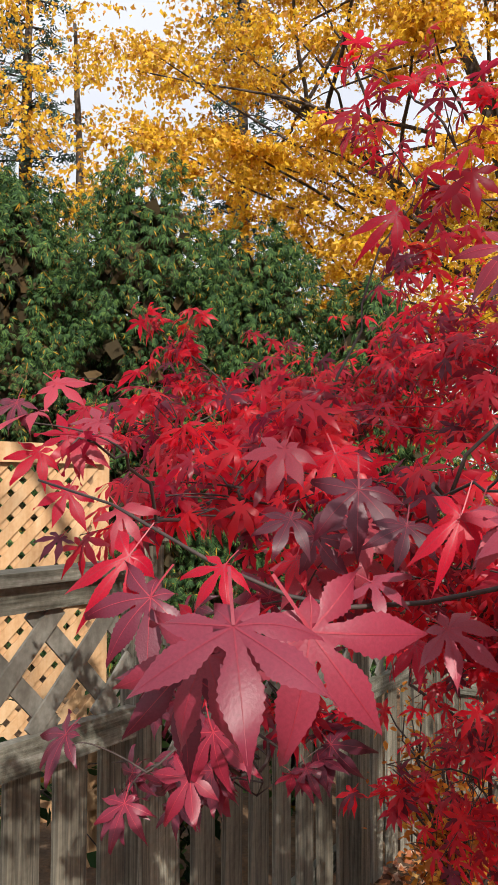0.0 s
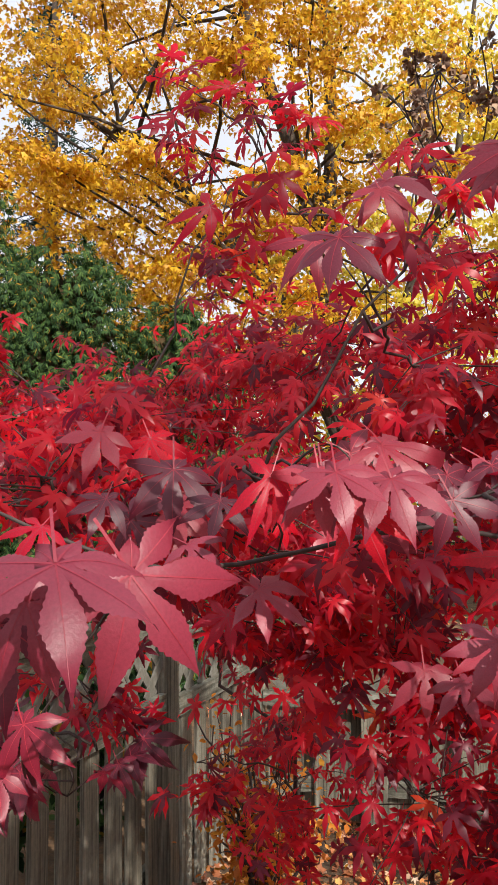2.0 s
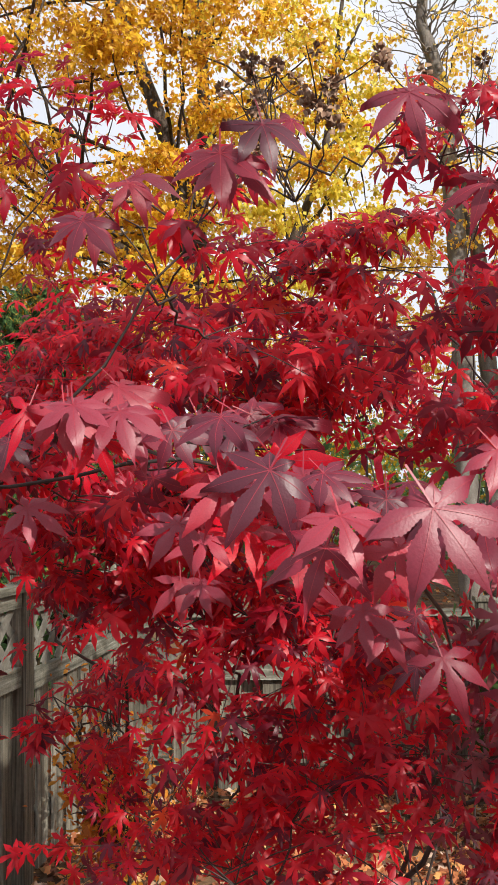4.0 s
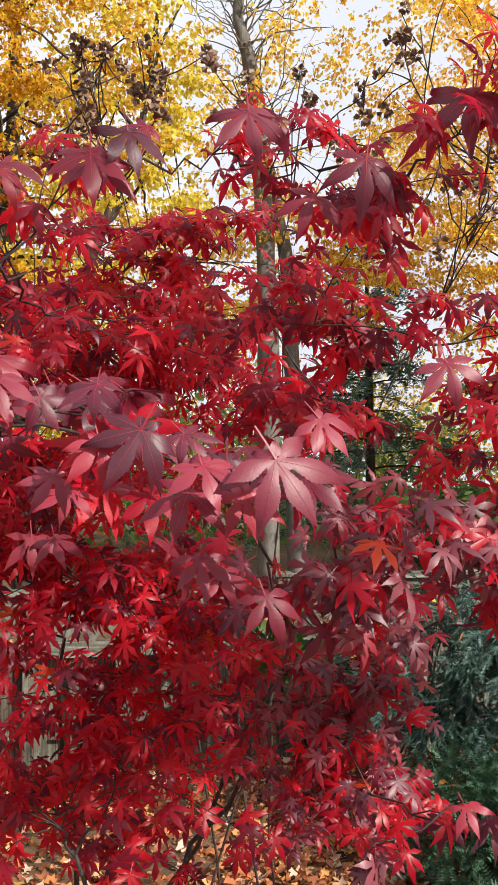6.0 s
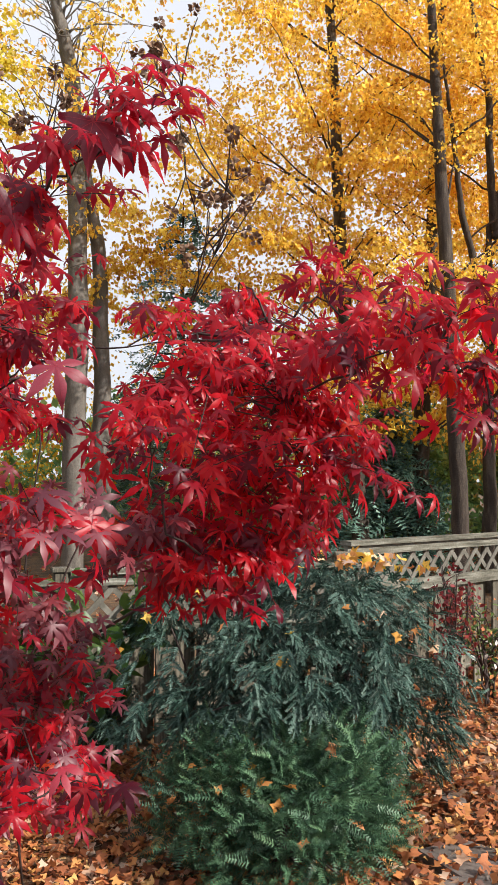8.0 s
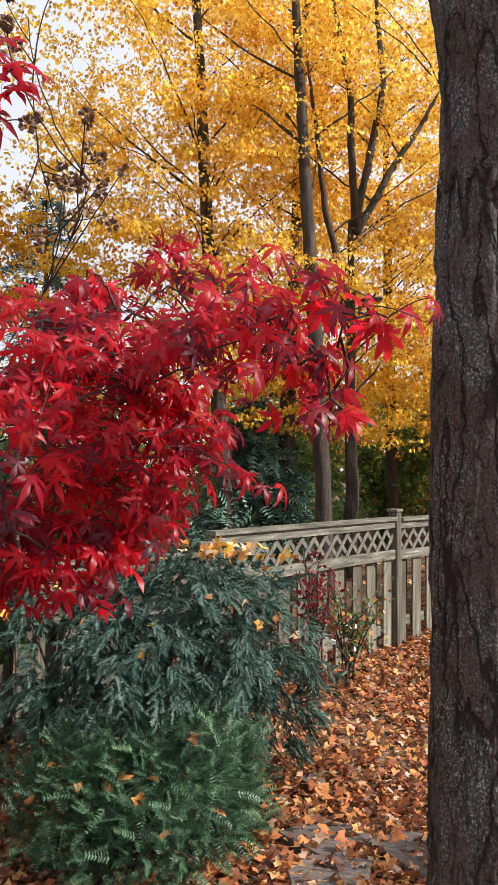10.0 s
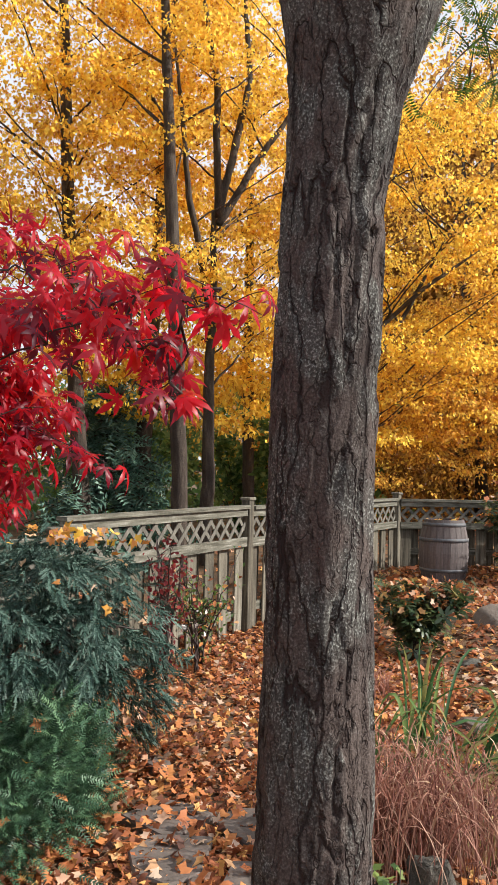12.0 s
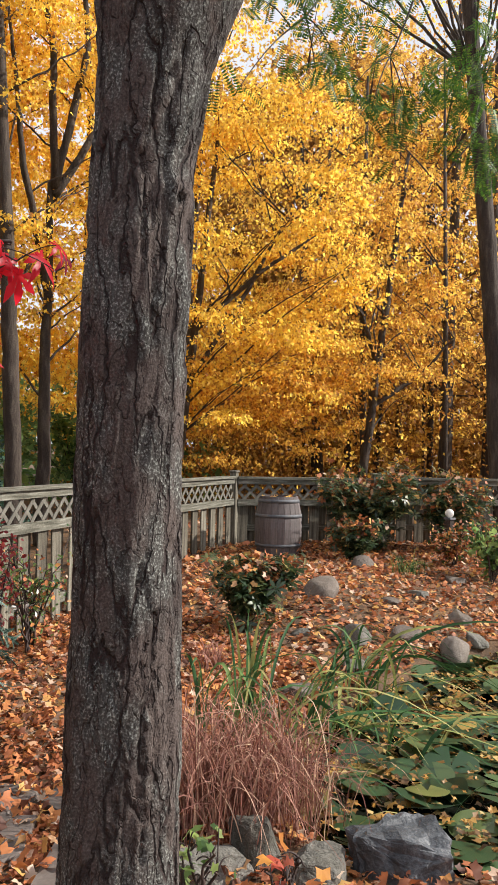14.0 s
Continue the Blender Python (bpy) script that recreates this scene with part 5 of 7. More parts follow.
crown(_low, (9.6, 12.3, 2.7), (3.0, 1.4, 1.3), 80, 80, 0.068, M_ORANGE, 76, 0.1, label="orange leaves")
crown(_low, (5.2, 11.9, 3.1), (2.7, 0.7, 0.9), 46, 60, 0.08, M_YELLOW, 75, 0.1)        # low boughs behind the trunks
grove_tree((8.5, 13.3, 0), (9.0, 13, 9), 0.12, (8.9, 12.6, 6.2), (2.6, 2.2, 4.6), 100, 62, M_YELLOW, 66)
grove_tree((7.7, 12.1, 0), (8.3, 11.6, 7.5), 0.09, (8.4, 10.4, 5.4), (2.1, 1.7, 3.4), 100, 64, M_YELLOW, 70, fork=(((7.9, 11.95, 2.6), (9.6, 11.0, 6.2)), ((8.0, 11.85, 3.6), (10.2, 10.8, 5.6))))
grove_tree((11.6, 11.5, 0), (12.5, 11.0, 7.5), 0.10, (12.0, 11.2, 4.6), (2.4, 1.8, 2.8), 80, 62, M_ORANGE, 67, label="slanting trunk under an orange autumn crown", fork=(((11.9, 11.35, 2.5), (13.4, 10.6, 3.9)), ((12.0, 11.3, 3.2), (10.6, 11.3, 5.4))))
grove_tree((15.1, 12.2, 0), (15.4, 12.2, 12), 0.16, (14.6, 12.8, 6.6), (3.0, 2.4, 5.4), 95, 62, M_ORANGE, 68, label="tall trunk in an orange autumn wood")
grove_tree((16.7, 12.2, 0), (16.5, 12.0, 12), 0.17, (14.6, 14.2, 7.0), (4.0, 2.6, 5.6), 80, 62, M_ORANGE, 69, label="tall trunk in an orange autumn wood")


def tall_locust():
    t = thing("locust_tree", "tall straight grey-brown trunk with thin yellow-green crown", "tree")
    p = trunk_part(t, [(10.45, 7.25, 0), (10.3, 7.32, 3), (9.92, 7.5, 7.4), (9.5, 7.7, 12)], (0.16, 0.135, 0.11, 0.07), M_TRUNK, 81)
    c = crown(t, (9.6, 8.0, 10.8), (2.6, 2.0, 2.4), 44, 40, 0.07, M_LEMON, 82, 0.2, label="thin yellow-green leaves")
    limbs(t, [p[25]] * 18, c[:18], 0.03, 83, M_TRUNK)


tall_locust()


def bare_tree():
    t = thing("bare_tree", "pale grey crooked tree almost bare of leaves", "tree")
    p = trunk_part(t, [(-0.85, 12.2, 0), (-0.8, 12, 3.9), (-0.95, 12.6, 6.5), (-1.05, 13.0, 8.0), (-1.35, 13.0, 9.2), (-1.2, 13, 11)], (0.17, 0.15, 0.13, 0.12, 0.09, 0.05), M_PALE, 91)
    rs = np.random.RandomState(92)
    k = rs.randint(16, 39, 80)
    ends = p[k] + rs.normal(0, 1.0, (80, 3)) * (0.75, 0.5, 0.55) + (0, 0, 0.75)
    limbs(t, p[k], ends, 0.017, 93, M_PALE, sag=0.04)
    k = rs.randint(0, 80, 150)
    limbs(t, ends[k], ends[k] + rs.normal(0, 0.42, (150, 3)) + (0, 0, 0.12), 0.007, 97, M_PALE)
    crown(t, (-0.5, 13.0, 7.6), (2.0, 1.3, 3.4), 80, 34, 0.08, M_YELLOW, 98, 0.2, spread=0.42, label="sparse yellow leaves")
    trunk_part(t, [(-0.45, 12.6, 0), (-0.5, 12.6, 3.0), (-0.62, 12.7, 5.2), (-0.85, 12.7, 6.6)], (0.15, 0.13, 0.11, 0.07), M_PALE, 95, "stem")
    crown(t, (-1.3, 13.4, 5.2), (1.5, 1.2, 1.9), 34, 56, 0.08, M_YELLOW, 94, 0.2, spread=0.5, label="sparse yellow leaves")
    crown(t, (0.5, 13.0, 5.0), (0.9, 0.8, 1.2), 16, 60, 0.08, M_AMBER, 96, 0.2, spread=0.5, label="sparse golden leaves")


bare_tree()


def conifer(base, h, wide, seed, label, mat=None):
    """An upright spruce: whorls of sagging boughs clad in needle sprays."""
    t = thing("spruce_tree", label, "tree")
    rs = np.random.RandomState(seed)
    base = np.array(base, float)
    trunk_part(t, [base, base + (0, 0, h * 0.5), base + (0, 0, h)], (h * 0.017, h * 0.01, 0.01), M_TRUNK, seed)
    b = Build()
    sp, ax = [], []
    for z in np.arange(0.12 * h, h * 0.99, h * 0.038):
        reach = wide * (1 - z / h) ** 0.85 + 0.08
        for k in range(7):
            a = rs.uniform(0, 2 * np.pi)
            d = np.array([math.cos(a), math.sin(a), 0])
            e = base + np.array([0, 0, z]) + d * reach * rs.uniform(0.65, 1.1) + np.array([0, 0, -0.12 * reach])
            pts = bend(base + (0, 0, z), base + np.array([0, 0, z + 0.10 * reach]) + d * reach * 0.5, e, 7)
            tube(b, pts, np.linspace(0.018, 0.005, 7), 4)
            for s in np.linspace(0.2, 1, int(5 + reach * 9)):
                q = pts[0] * (1 - s) + pts[-1] * s + np.array([0, 0, 0.05 * reach * math.sin(s * 3.1)])
                sp.append(q + rs.normal(0, 0.05, 3))
                ax.append(d + rs.normal(0, 0.5, 3) + np.array([0, 0, -0.4]))
    part("bough_wood", b.mesh("bough_wood", M_TRUNK), t)["kind"] = "stuff"
    sp, ax = np.array(sp), unit(np.array(ax))
    n = len(sp)
    tr = frames_of(ax, rs.normal(0, 0.5, (n, 3)) + (0, 0, 1)) * rs.uniform(0.22, 0.38, n)[:, None, None]
    ob = part("needles", many("needles", [needle_spray(4, 1, 0.35, 0.32, 0.075)], np.zeros(n, int), (tr, sp), mat or M_SPRUCE), t, "blue-green needles")
    ob["kind"] = "stuff"


def needle_spray(pairs, seed, lift=0.35, length=0.22, w=0.028):
    """A little shoot with needles on both sides, of unit length along +y."""
    rs = np.random.RandomState(seed)
    v, f = [(0, 0.04 + 0.9 * i / pairs, 0) for i in range(pairs)] + [(0, 1.0, 0)], []
    for i in range(pairs):
        y = v[i][1]
        L = length * (1 - 0.45 * i / pairs)
        for s in (-1, 1):
            z = rs.uniform(-0.2, 1) * lift * L
            v += [(0, y + 2 * w, 0), (s * L * 0.9, y + L * 0.75 + rs.normal(0, 0.02), z)]
            f.append((i, len(v) - 2, len(v) - 1))
        k = len(v)
        v += [(0.02, y + 0.4 / pairs, 0.004)]
        f.append((i, k, i + 1))
    return np.array(v), f


conifer((0.9, 15.8, 0), 7.1, 2.7, 101, "blue-green spruce far behind the garden", M_SPRUCE_LIT)
conifer((3.8, 12.2, 0), 2.9, 1.5, 104, "low blue-green spruce beyond the fence", M_SPRUCE_LIT)
conifer((-10.5, 12.5, 0), 14.0, 2.4, 102, "tall dark spruce behind golden leaves")
conifer((-13.0, 9.2, 0), 13.5, 2.2, 103, "tall dark spruce behind the cedar hedge")


# ---- evergreen hedge and shrubs ----
def cedar_hedge():
    fan = []
    v, f = [], []
    for a in (-58, -34, -11, 12, 36, 60):
        r = radians(a)
        d = np.array([math.sin(r), math.cos(r)])
        q = np.array([d[1], -d[0]])
        L = 1.0 - abs(a) / 120
        k = len(v)
        for s, w in ((0.05, 0.0), (0.42, 0.062), (0.92, 0.0)):
            for sg in (-1, 1) if w else (1,):
                c = d * s * L + q * sg * w
                v.append((c[0], c[1], -0.30 * s * s))
        f += [(k, k + 1, k + 2), (k + 1, k + 3, k + 2)]
    fan.append((np.array(v), f))
    for x, y, h, r, seed in ((-8.3, 4.3, 5.0, 1.25, 111), (-7.5, 5.3, 4.7, 1.3, 112), (-6.6, 6.2, 4.9, 1.3, 113), (-5.8, 7.0, 4.3, 1.25, 114), (-4.9, 7.7, 3.7, 1.1, 116), (-8.9, 3.2, 5.2, 1.2, 115), (-9.6, 5.4, 4.8, 1.4, 117), (-8.4, 6.8, 4.6, 1.4, 118), (-7.0, 8.2, 4.4, 1.4, 119)):
        t = thing("cedar", "dense dark green cedar with a few caught yellow leaves", "conifer", group="cedar hedge")
        rs = np.random.RandomState(seed)
        trunk_part(t, [(x, y, 0), (x, y, h * 0.5), (x, y, h * 0.93)], (0.11, 0.07, 0.02), M_TRUNK, seed)
        n = 2600 if seed > 116 else 8200
        bunch = rs.randint(0, 300, n)
        z = (rs.uniform(0.02, 1, 300) ** 0.9)[bunch] + rs.normal(0, 0.022, n)
        z = np.clip(z, 0.01, 1.02)
        a = math.atan2(-y, -x) + rs.uniform(-1.9, 1.9, 300)[bunch] + rs.normal(0, 0.09, n)
        lump = 1 + 0.16 * np.sin(a * 5 + z * 17) + 0.12 * np.sin(a * 9 - z * 31)
        rad = r * (1 - z ** 4.0 * 0.75) * lump * np.where(rs.rand(n) < 0.28, rs.uniform(0.1, 0.6, n), rs.uniform(0.66, 1.12, 300)[bunch] + rs.normal(0, 0.05, n))
        p = np.stack([x + rad * np.cos(a), y + rad * np.sin(a), z * h * (1 + 0.06 * np.sin(a * 3 + seed))], 1)
        out = np.stack([np.cos(a), np.sin(a), 0 * a], 1)
        ax = unit(out * 0.6 + np.array([0, 0, -0.75]) + rs.normal(0, 0.35, (n, 3)))
        nm = unit(out * 0.5 + rs.normal(0, 0.6, (n, 3)) + np.array([0, 0, 0.5]))
        tr = frames_of(ax, nm) * (rs.uniform(0.055, 0.105, n) * np.where(rad < 0.55 * r, 1.5, 1.15))[:, None, None]
        ob = part("foliage", many("foliage", fan, np.zeros(n, int), (tr, p), M_CEDAR), t)
        ob["kind"] = "stuff"
        m = 2400
        z, a = rs.uniform(0.02, 0.97, m), rs.uniform(0, 6.28, m)
        rad = r * (1 - z ** 4.0 * 0.75) * rs.uniform(0.15, 0.64, m)
        p = np.stack([x + rad * np.cos(a), y + rad * np.sin(a), z * h], 1)
        tr = frames_of(rs.normal(0, 0.4, (m, 3)) + (0, 0, -0.8), rs.normal(0, 1, (m, 3))) * rs.uniform(0.14, 0.24, m)[:, None, None]
        ob = part("inner_foliage", many("inner_foliage", FLECK, rs.randint(0, 3, m), (tr, p), M_DRY), t, "brown dry inner sprays")
        ob["kind"] = "stuff"


cedar_hedge()


def mound(name, label, lobes, n, size, mat, seed, shapes, droop=0.35, cat="shrub", fallen=24, inner=0.62, clumps=0, stray=0.34):
    """A low evergreen shrub: needle shoots over and inside a few merged lumps, on real stems."""
    t = thing(name, label, cat)
    rs = np.random.RandomState(seed)
    L = np.array(lobes, float)
    b = Build()
    base = np.array([L[:, 0].mean(), L[:, 1].mean(), 0.0])
    P, A, N = [], [], []
    area = (L[:, 3] * L[:, 4]) / (L[:, 3] * L[:, 4]).sum()
    for (x, y, z, r, h), s in zip(L, area):
        tube(b, bend(base, (base + (x, y, z)) / 2 + rs.normal(0, 0.05, 3), (x, y, z), 8), np.linspace(0.03, 0.01, 8), 6)
        m = int(n * s)
        d = unit(rs.normal(0, 1, (m, 3)))
        d[:, 2] = np.where(d[:, 2] < -0.55, -d[:, 2], d[:, 2])
        lump = 1 + 0.13 * np.sin(d[:, 0] * 7 + x * 9) * np.sin(d[:, 2] * 6 + d[:, 1] * 5)
        rr = rs.uniform(inner, 1.02, m) * lump
        if clumps:                      # shoots hang together in bunches with gaps between
            g = d[rs.randint(0, m, max(3, int(clumps * s)))]
            pick = rs.randint(0, len(g), m)
            rr = rr[pick]
            d = g[pick]
            P.append(np.array([x, y, z]) + d * rr[:, None] * (r, r, h) + rs.normal(0, 0.05, (m, 3)))
        else:
            P.append(np.array([x, y, z]) + d * rr[:, None] * (r, r, h))
        A.append(unit(d * (1, 1, 0.5) + rs.normal(0, stray, (m, 3)) + np.array([0, 0, -droop])))
        N.append(unit(d * 0.5 + np.array([0, 0, 0.8]) + rs.normal(0, 0.5, (m, 3))))
        for _ in range(10):
            e = np.array([x, y, z]) + unit(rs.normal(0, 1, 3)) * (r, r, h) * 0.9
            tube(b, bend((x, y, z), (np.array([x, y, z]) + e) / 2 + (0, 0, 0.05), e, 5), np.linspace(0.009, 0.003, 5), 5)
    part("stem_wood", b.mesh("stem_wood", M_TWIG), t)["kind"] = "stuff"
    P, A, N = np.concatenate(P), np.concatenate(A), np.concatenate(N)
    ok = P[:, 2] > 0.02
    P, A, N = P[ok], A[ok], N[ok]
    k = len(P)
    tr = frames_of(A, N) * (size * rs.uniform(0.65, 1.3, k))[:, None, None]
    ob = part("needles", many("needles", shapes, rs.randint(0, len(shapes), k), (tr, P), mat), t)
    ob["kind"] = "stuff"
    # leaves that have dropped on it
    for i in range(fallen):
        x, y, z, r, h = L[rs.randint(len(L))]
        d = unit(np.array([rs.normal(0, 0.6), -abs(rs.normal(0.3, 0.5)), abs(rs.normal(0.55, 0.5))]))
        p = np.array([x, y, z]) + d * (r, r, h) * 1.02
        lf = new("fallen_leaf", DROPPED[rs.randint(len(DROPPED))])
        m = Matrix(frames_of(rs.normal(0, 1, (1, 3)), (d + rs.normal(0, 0.4, 3))[None])[0].tolist()).to_4x4()
        m.translation = p
        lf.matrix_world = m @ Matrix.Scale(rs.uniform(0.030, 0.050), 4)
        tagged(lf, "dry orange maple leaf caught on an evergreen shrub", "leaf", group="leaves caught on shrubs")


DROPPED = []
M_DROP = leaf_mat("dropped_leaf", [(0.0, (0.50, 0.20, 0.08)), (0.4, (0.66, 0.30, 0.06)), (0.7, (0.74, 0.46, 0.06)), (1.0, (0.62, 0.44, 0.36))], 0.2, 0.6, 0.3, by_object=True)
for v, f in BROAD:
    q = Build()
    q.add(v, f)
    DROPPED.append(q.mesh("fallen_leaf", M_DROP))

def bough(seed):
    """A flat drooping evergreen bough: side shoots left and right of a stem, all clad in needles."""
    rs = np.random.RandomState(seed)
    sv, sf = needle_spray(11, seed, 0.9, 0.17, 0.050)
    v, f = [], []
    spots = [(0.0, 0.55, 0.5, 0.0)]
    for i in range(4):
        for sg in (-1, 1):
            spots.append((0.0, 0.10 + 0.17 * i + rs.uniform(-0.05, 0.05), rs.uniform(0.34, 0.60) - 0.05 * i, sg * rs.uniform(16, 48)))
    for x, y, L, a in spots:
        c, s_ = math.cos(radians(a)), math.sin(radians(a))
        w = sv * L * rs.uniform(0.85, 1.15)
        p = np.stack([w[:, 0] * c + w[:, 1] * s_, -w[:, 0] * s_ + w[:, 1] * c, w[:, 2]], 1) + (x, y, 0)
        p[:, 2] -= 0.25 * (p[:, 1] ** 2 + 1.2 * p[:, 0] ** 2) * rs.uniform(0.6, 1.3)
        k = len(v)
        v += [tuple(q) for q in p]
        f += [tuple(i + k for i in q) for q in sf]
    return np.array(v), f


mound("blue_spruce_bush", "spreading blue-green spruce bush with drooping shoots and fallen leaves", [(0.35, 4.35, 0.55, 0.50, 0.50), (0.90, 4.30, 0.70, 0.52, 0.52), (1.18, 4.15, 0.74, 0.40, 0.47), (0.75, 4.05, 0.55, 0.48, 0.45), (1.28, 4.2, 0.35, 0.33, 0.35)], 1500, 0.168, M_SPRUCE, 121, [bough(k) for k in range(6)], 0.55, inner=0.76, clumps=240)
mound("yew_bush", "low dark green yew bush with caught orange leaves", [(0.42, 3.62, 0.20, 0.27, 0.30), (0.80, 3.55, 0.22, 0.34, 0.34), (1.00, 3.70, 0.18, 0.26, 0.30), (0.66, 3.40, 0.12, 0.34, 0.28)], 5200, 0.098, M_YEW, 122, [needle_spray(8, 40 + k, 0.3, 0.22, 0.042) for k in range(4)], -0.15, inner=0.66, clumps=900, stray=0.6)


_rs = np.random.RandomState(125)
for _k in range(46):
    _x, _y = _rs.normal((1.20, 4.02), (0.16, 0.12))
    _lf = new("fallen_leaf", DROPPED[_rs.randint(len(DROPPED))])
    _m = Matrix(frames_of(_rs.normal(0, 1, (1, 3)), _rs.normal(0, 0.4, (1, 3)) + (0, -0.3, 1.0))[0].tolist()).to_4x4()
    _m.translation = (_x, _y, 1.16 + 0.22 * (1 - ((_x - 1.1) / 0.5) ** 2) * 0.3 + _rs.uniform(0, 0.05))
    _lf.matrix_world = _m @ Matrix.Scale(_rs.uniform(0.032, 0.05), 4)
    tagged(_lf, "dry orange maple leaf caught on an evergreen shrub", "leaf", group="leaves caught on shrubs")


# ---- leaf litter ----
def litter(name, label, n, sampler, size, seed, mat=None, shapes=BROAD, lift=0.0):
    rs = np.random.RandomState(seed)
    x, y = sampler(rs, n)
    n = len(x)
    z = height(x, y) + np.abs(rs.normal(0.012, 0.014, n)) + lift
    p = np.stack([x, y, z], 1)
    nm = unit(np.stack([rs.normal(0, 0.6, n), rs.normal(0, 0.6, n), np.ones(n)], 1))
    ax = unit(np.stack([rs.normal(0, 1, n), rs.normal(0, 1, n), rs.normal(0, 0.25, n)], 1))
    tr = frames_of(ax, nm) * (size * rs.uniform(0.55, 1.3, n))[:, None, None]
    ob = new(name, many(name, shapes, rs.randint(0, len(shapes), n), (tr, p), mat or M_LITTER))
    tagged(ob, label, "leaves", kind="stuff")


def over(x0, x1, y0, y1):
    def f(rs, n):
        x, y = rs.uniform(x0, x1, n), rs.uniform(y0, y1, n)
        ok = pond_field(x, y) > 1.0
        return x[ok], y[ok]
    return f


litter("fallen_leaves", "thick carpet of dry orange maple leaves on a path", 21000, over(-0.6, 4.2, 2.9, 7.3), 0.035, 131)
litter("fallen_leaves", "dry orange leaves scattered over a garden bank", 25000, over(2.6, 10.5, 3.2, 8.6), 0.043, 132, None, FAR)
litter("fallen_leaves", "dry orange leaves under a red maple", 8500, over(-2.4, 1.0, 1.6, 5.0), 0.034, 133)
litter("fallen_leaves", "dry orange leaves around pond stones", 9500, over(0.3, 5.5, 0.8, 3.3), 0.038, 135)
litter("fallen_leaves", "dry orange leaves lying on flagstones", 620, over(1.1, 2.2, 2.55, 4.6), 0.038, 137, None, BROAD, 0.04)


def round_about(rs, n):
    x, y = rs.normal(2.5, 3.2, n), rs.normal(0.4, 2.0, n)
    ok = (y < 2.2) & (x > -1.95) & (pond_field(x, y) > 1.0)
    return x[ok], y[ok]


litter("fallen_leaves", "dry leaves scattered thinly over bare ground", 6000, round_about, 0.05, 136, None, FAR)
litter("fallen_leaves", "dry leaves on ground beyond a fence", 4000, over(-4, 16, 6, 16), 0.06, 134)


# ---- water, stones and pond plants ----
def rock(name, label, x, y, z, sx, sy, sz, mat, seed, rough=0.22, turn=0.0, round_=0.0):
    """A stone: the hull of scattered points, eased, split finer and roughened; round_ wears it towards a pebble."""
    rs = np.random.RandomState(seed)
    bm = bmesh.new()
    for p in rs.uniform(-1, 1, (26, 3)):
        q = Vector(p)
        bm.verts.new(q * (1 / max(0.6, max(abs(c) for c in q)) * 0.9 if round_ < 0.5 else 1 / max(0.4, q.length)))
    bmesh.ops.convex_hull(bm, input=bm.verts)
    bmesh.ops.delete(bm, geom=[v for v in bm.verts if not v.link_faces], context="VERTS")
    bmesh.ops.bevel(bm, geom=bm.edges[:], offset=0.05, segments=1, affect="EDGES", clamp_overlap=True)
    bmesh.ops.remove_doubles(bm, verts=bm.verts, dist=0.01)
    bmesh.ops.triangulate(bm, faces=bm.faces[:])
    bmesh.ops.subdivide_edges(bm, edges=[e for e in bm.edges if e.calc_length() > 0.25], cuts=2, use_grid_fill=True)
    bmesh.ops.subdivide_edges(bm, edges=[e for e in bm.edges if e.calc_length() > 0.12], cuts=1, use_grid_fill=True)
    bmesh.ops.triangulate(bm, faces=bm.faces[:])
    for _ in range(int(2 + round_ * 10)):
        bmesh.ops.smooth_vert(bm, verts=bm.verts, factor=0.4, use_axis_x=True, use_axis_y=True, use_axis_z=True)
    off = Vector((seed * 3.1, seed, 0))
    for v in bm.verts:
        n = noise.noise(v.co * 2.0 + off) * rough * 0.6 + noise.noise(v.co * 6 + off) * rough * 0.28 + noise.noise(v.co * 15 + off) * rough * 0.12
        v.co = v.co * (1 + n)
    bmesh.ops.scale(bm, vec=(sx, sy, sz), verts=bm.verts)
    me = bpy.data.meshes.new(name)
    bm.to_mesh(me)
    bm.free()
    me.materials.append(mat)
    me.polygons.foreach_set("use_smooth", [round_ > 0.3] * len(me.polygons))
    ob = new(name, me)
    ob.matrix_world = pose(x, y, z + 0.45 * sz, rs.normal(0, 6), rs.normal(0, 6), turn)
    return tagged(ob, label, "rock")


def pond():
    a = np.linspace(0, 2 * np.pi, 90, endpoint=False)
    c, s = math.cos(POND_T), math.sin(POND_T)
    b = Build()
    v = [(POND_C[0], POND_C[1], -0.10)]
    for r in (0.5, 1.03):
        for t in a:
            k = r + (0.06 * math.sin(3 * t + 1) + 0.04 * math.sin(5 * t)) * r
            u, w = k * POND_R[0] * math.cos(t), k * POND_R[1] * math.sin(t)
            v.append((POND_C[0] + u * c - w * s, POND_C[1] + u * s + w * c, -0.10))
    n = len(a)
    f = [(0, 1 + i, 1 + (i + 1) % n) for i in range(n)] + [(1 + i, 1 + n + i, 1 + n + (i + 1) % n, 1 + (i + 1) % n) for i in range(n)]
    b.add(v, f)
    tagged(new("water", b.mesh("water", M_WATER)), "still dark pond water under lily pads", "water", kind="structure")


pond()


def lily_mesh(k):
    n = 22
    v, f = [(0, 0, 0)], []
    for r in (0.55, 1.0):
        for i in range(n):
            a = radians(12) + (2 * math.pi - radians(24)) * i / (n - 1)
            w = r * (1 + 0.03 * math.sin(a * 5 + k))
            v.append((w * math.sin(a), w * math.cos(a), 0.03 * (r > 0.9) * math.sin(a * 3 + k) + 0.02 * r))
    for i in range(n - 1):
        f += [(0, i + 2, i + 1), (1 + i, 2 + i, n + 2 + i, n + 1 + i)]
    b = Build()
    b.add(v, f)
    return b.mesh("lily_pad", M_LILY)


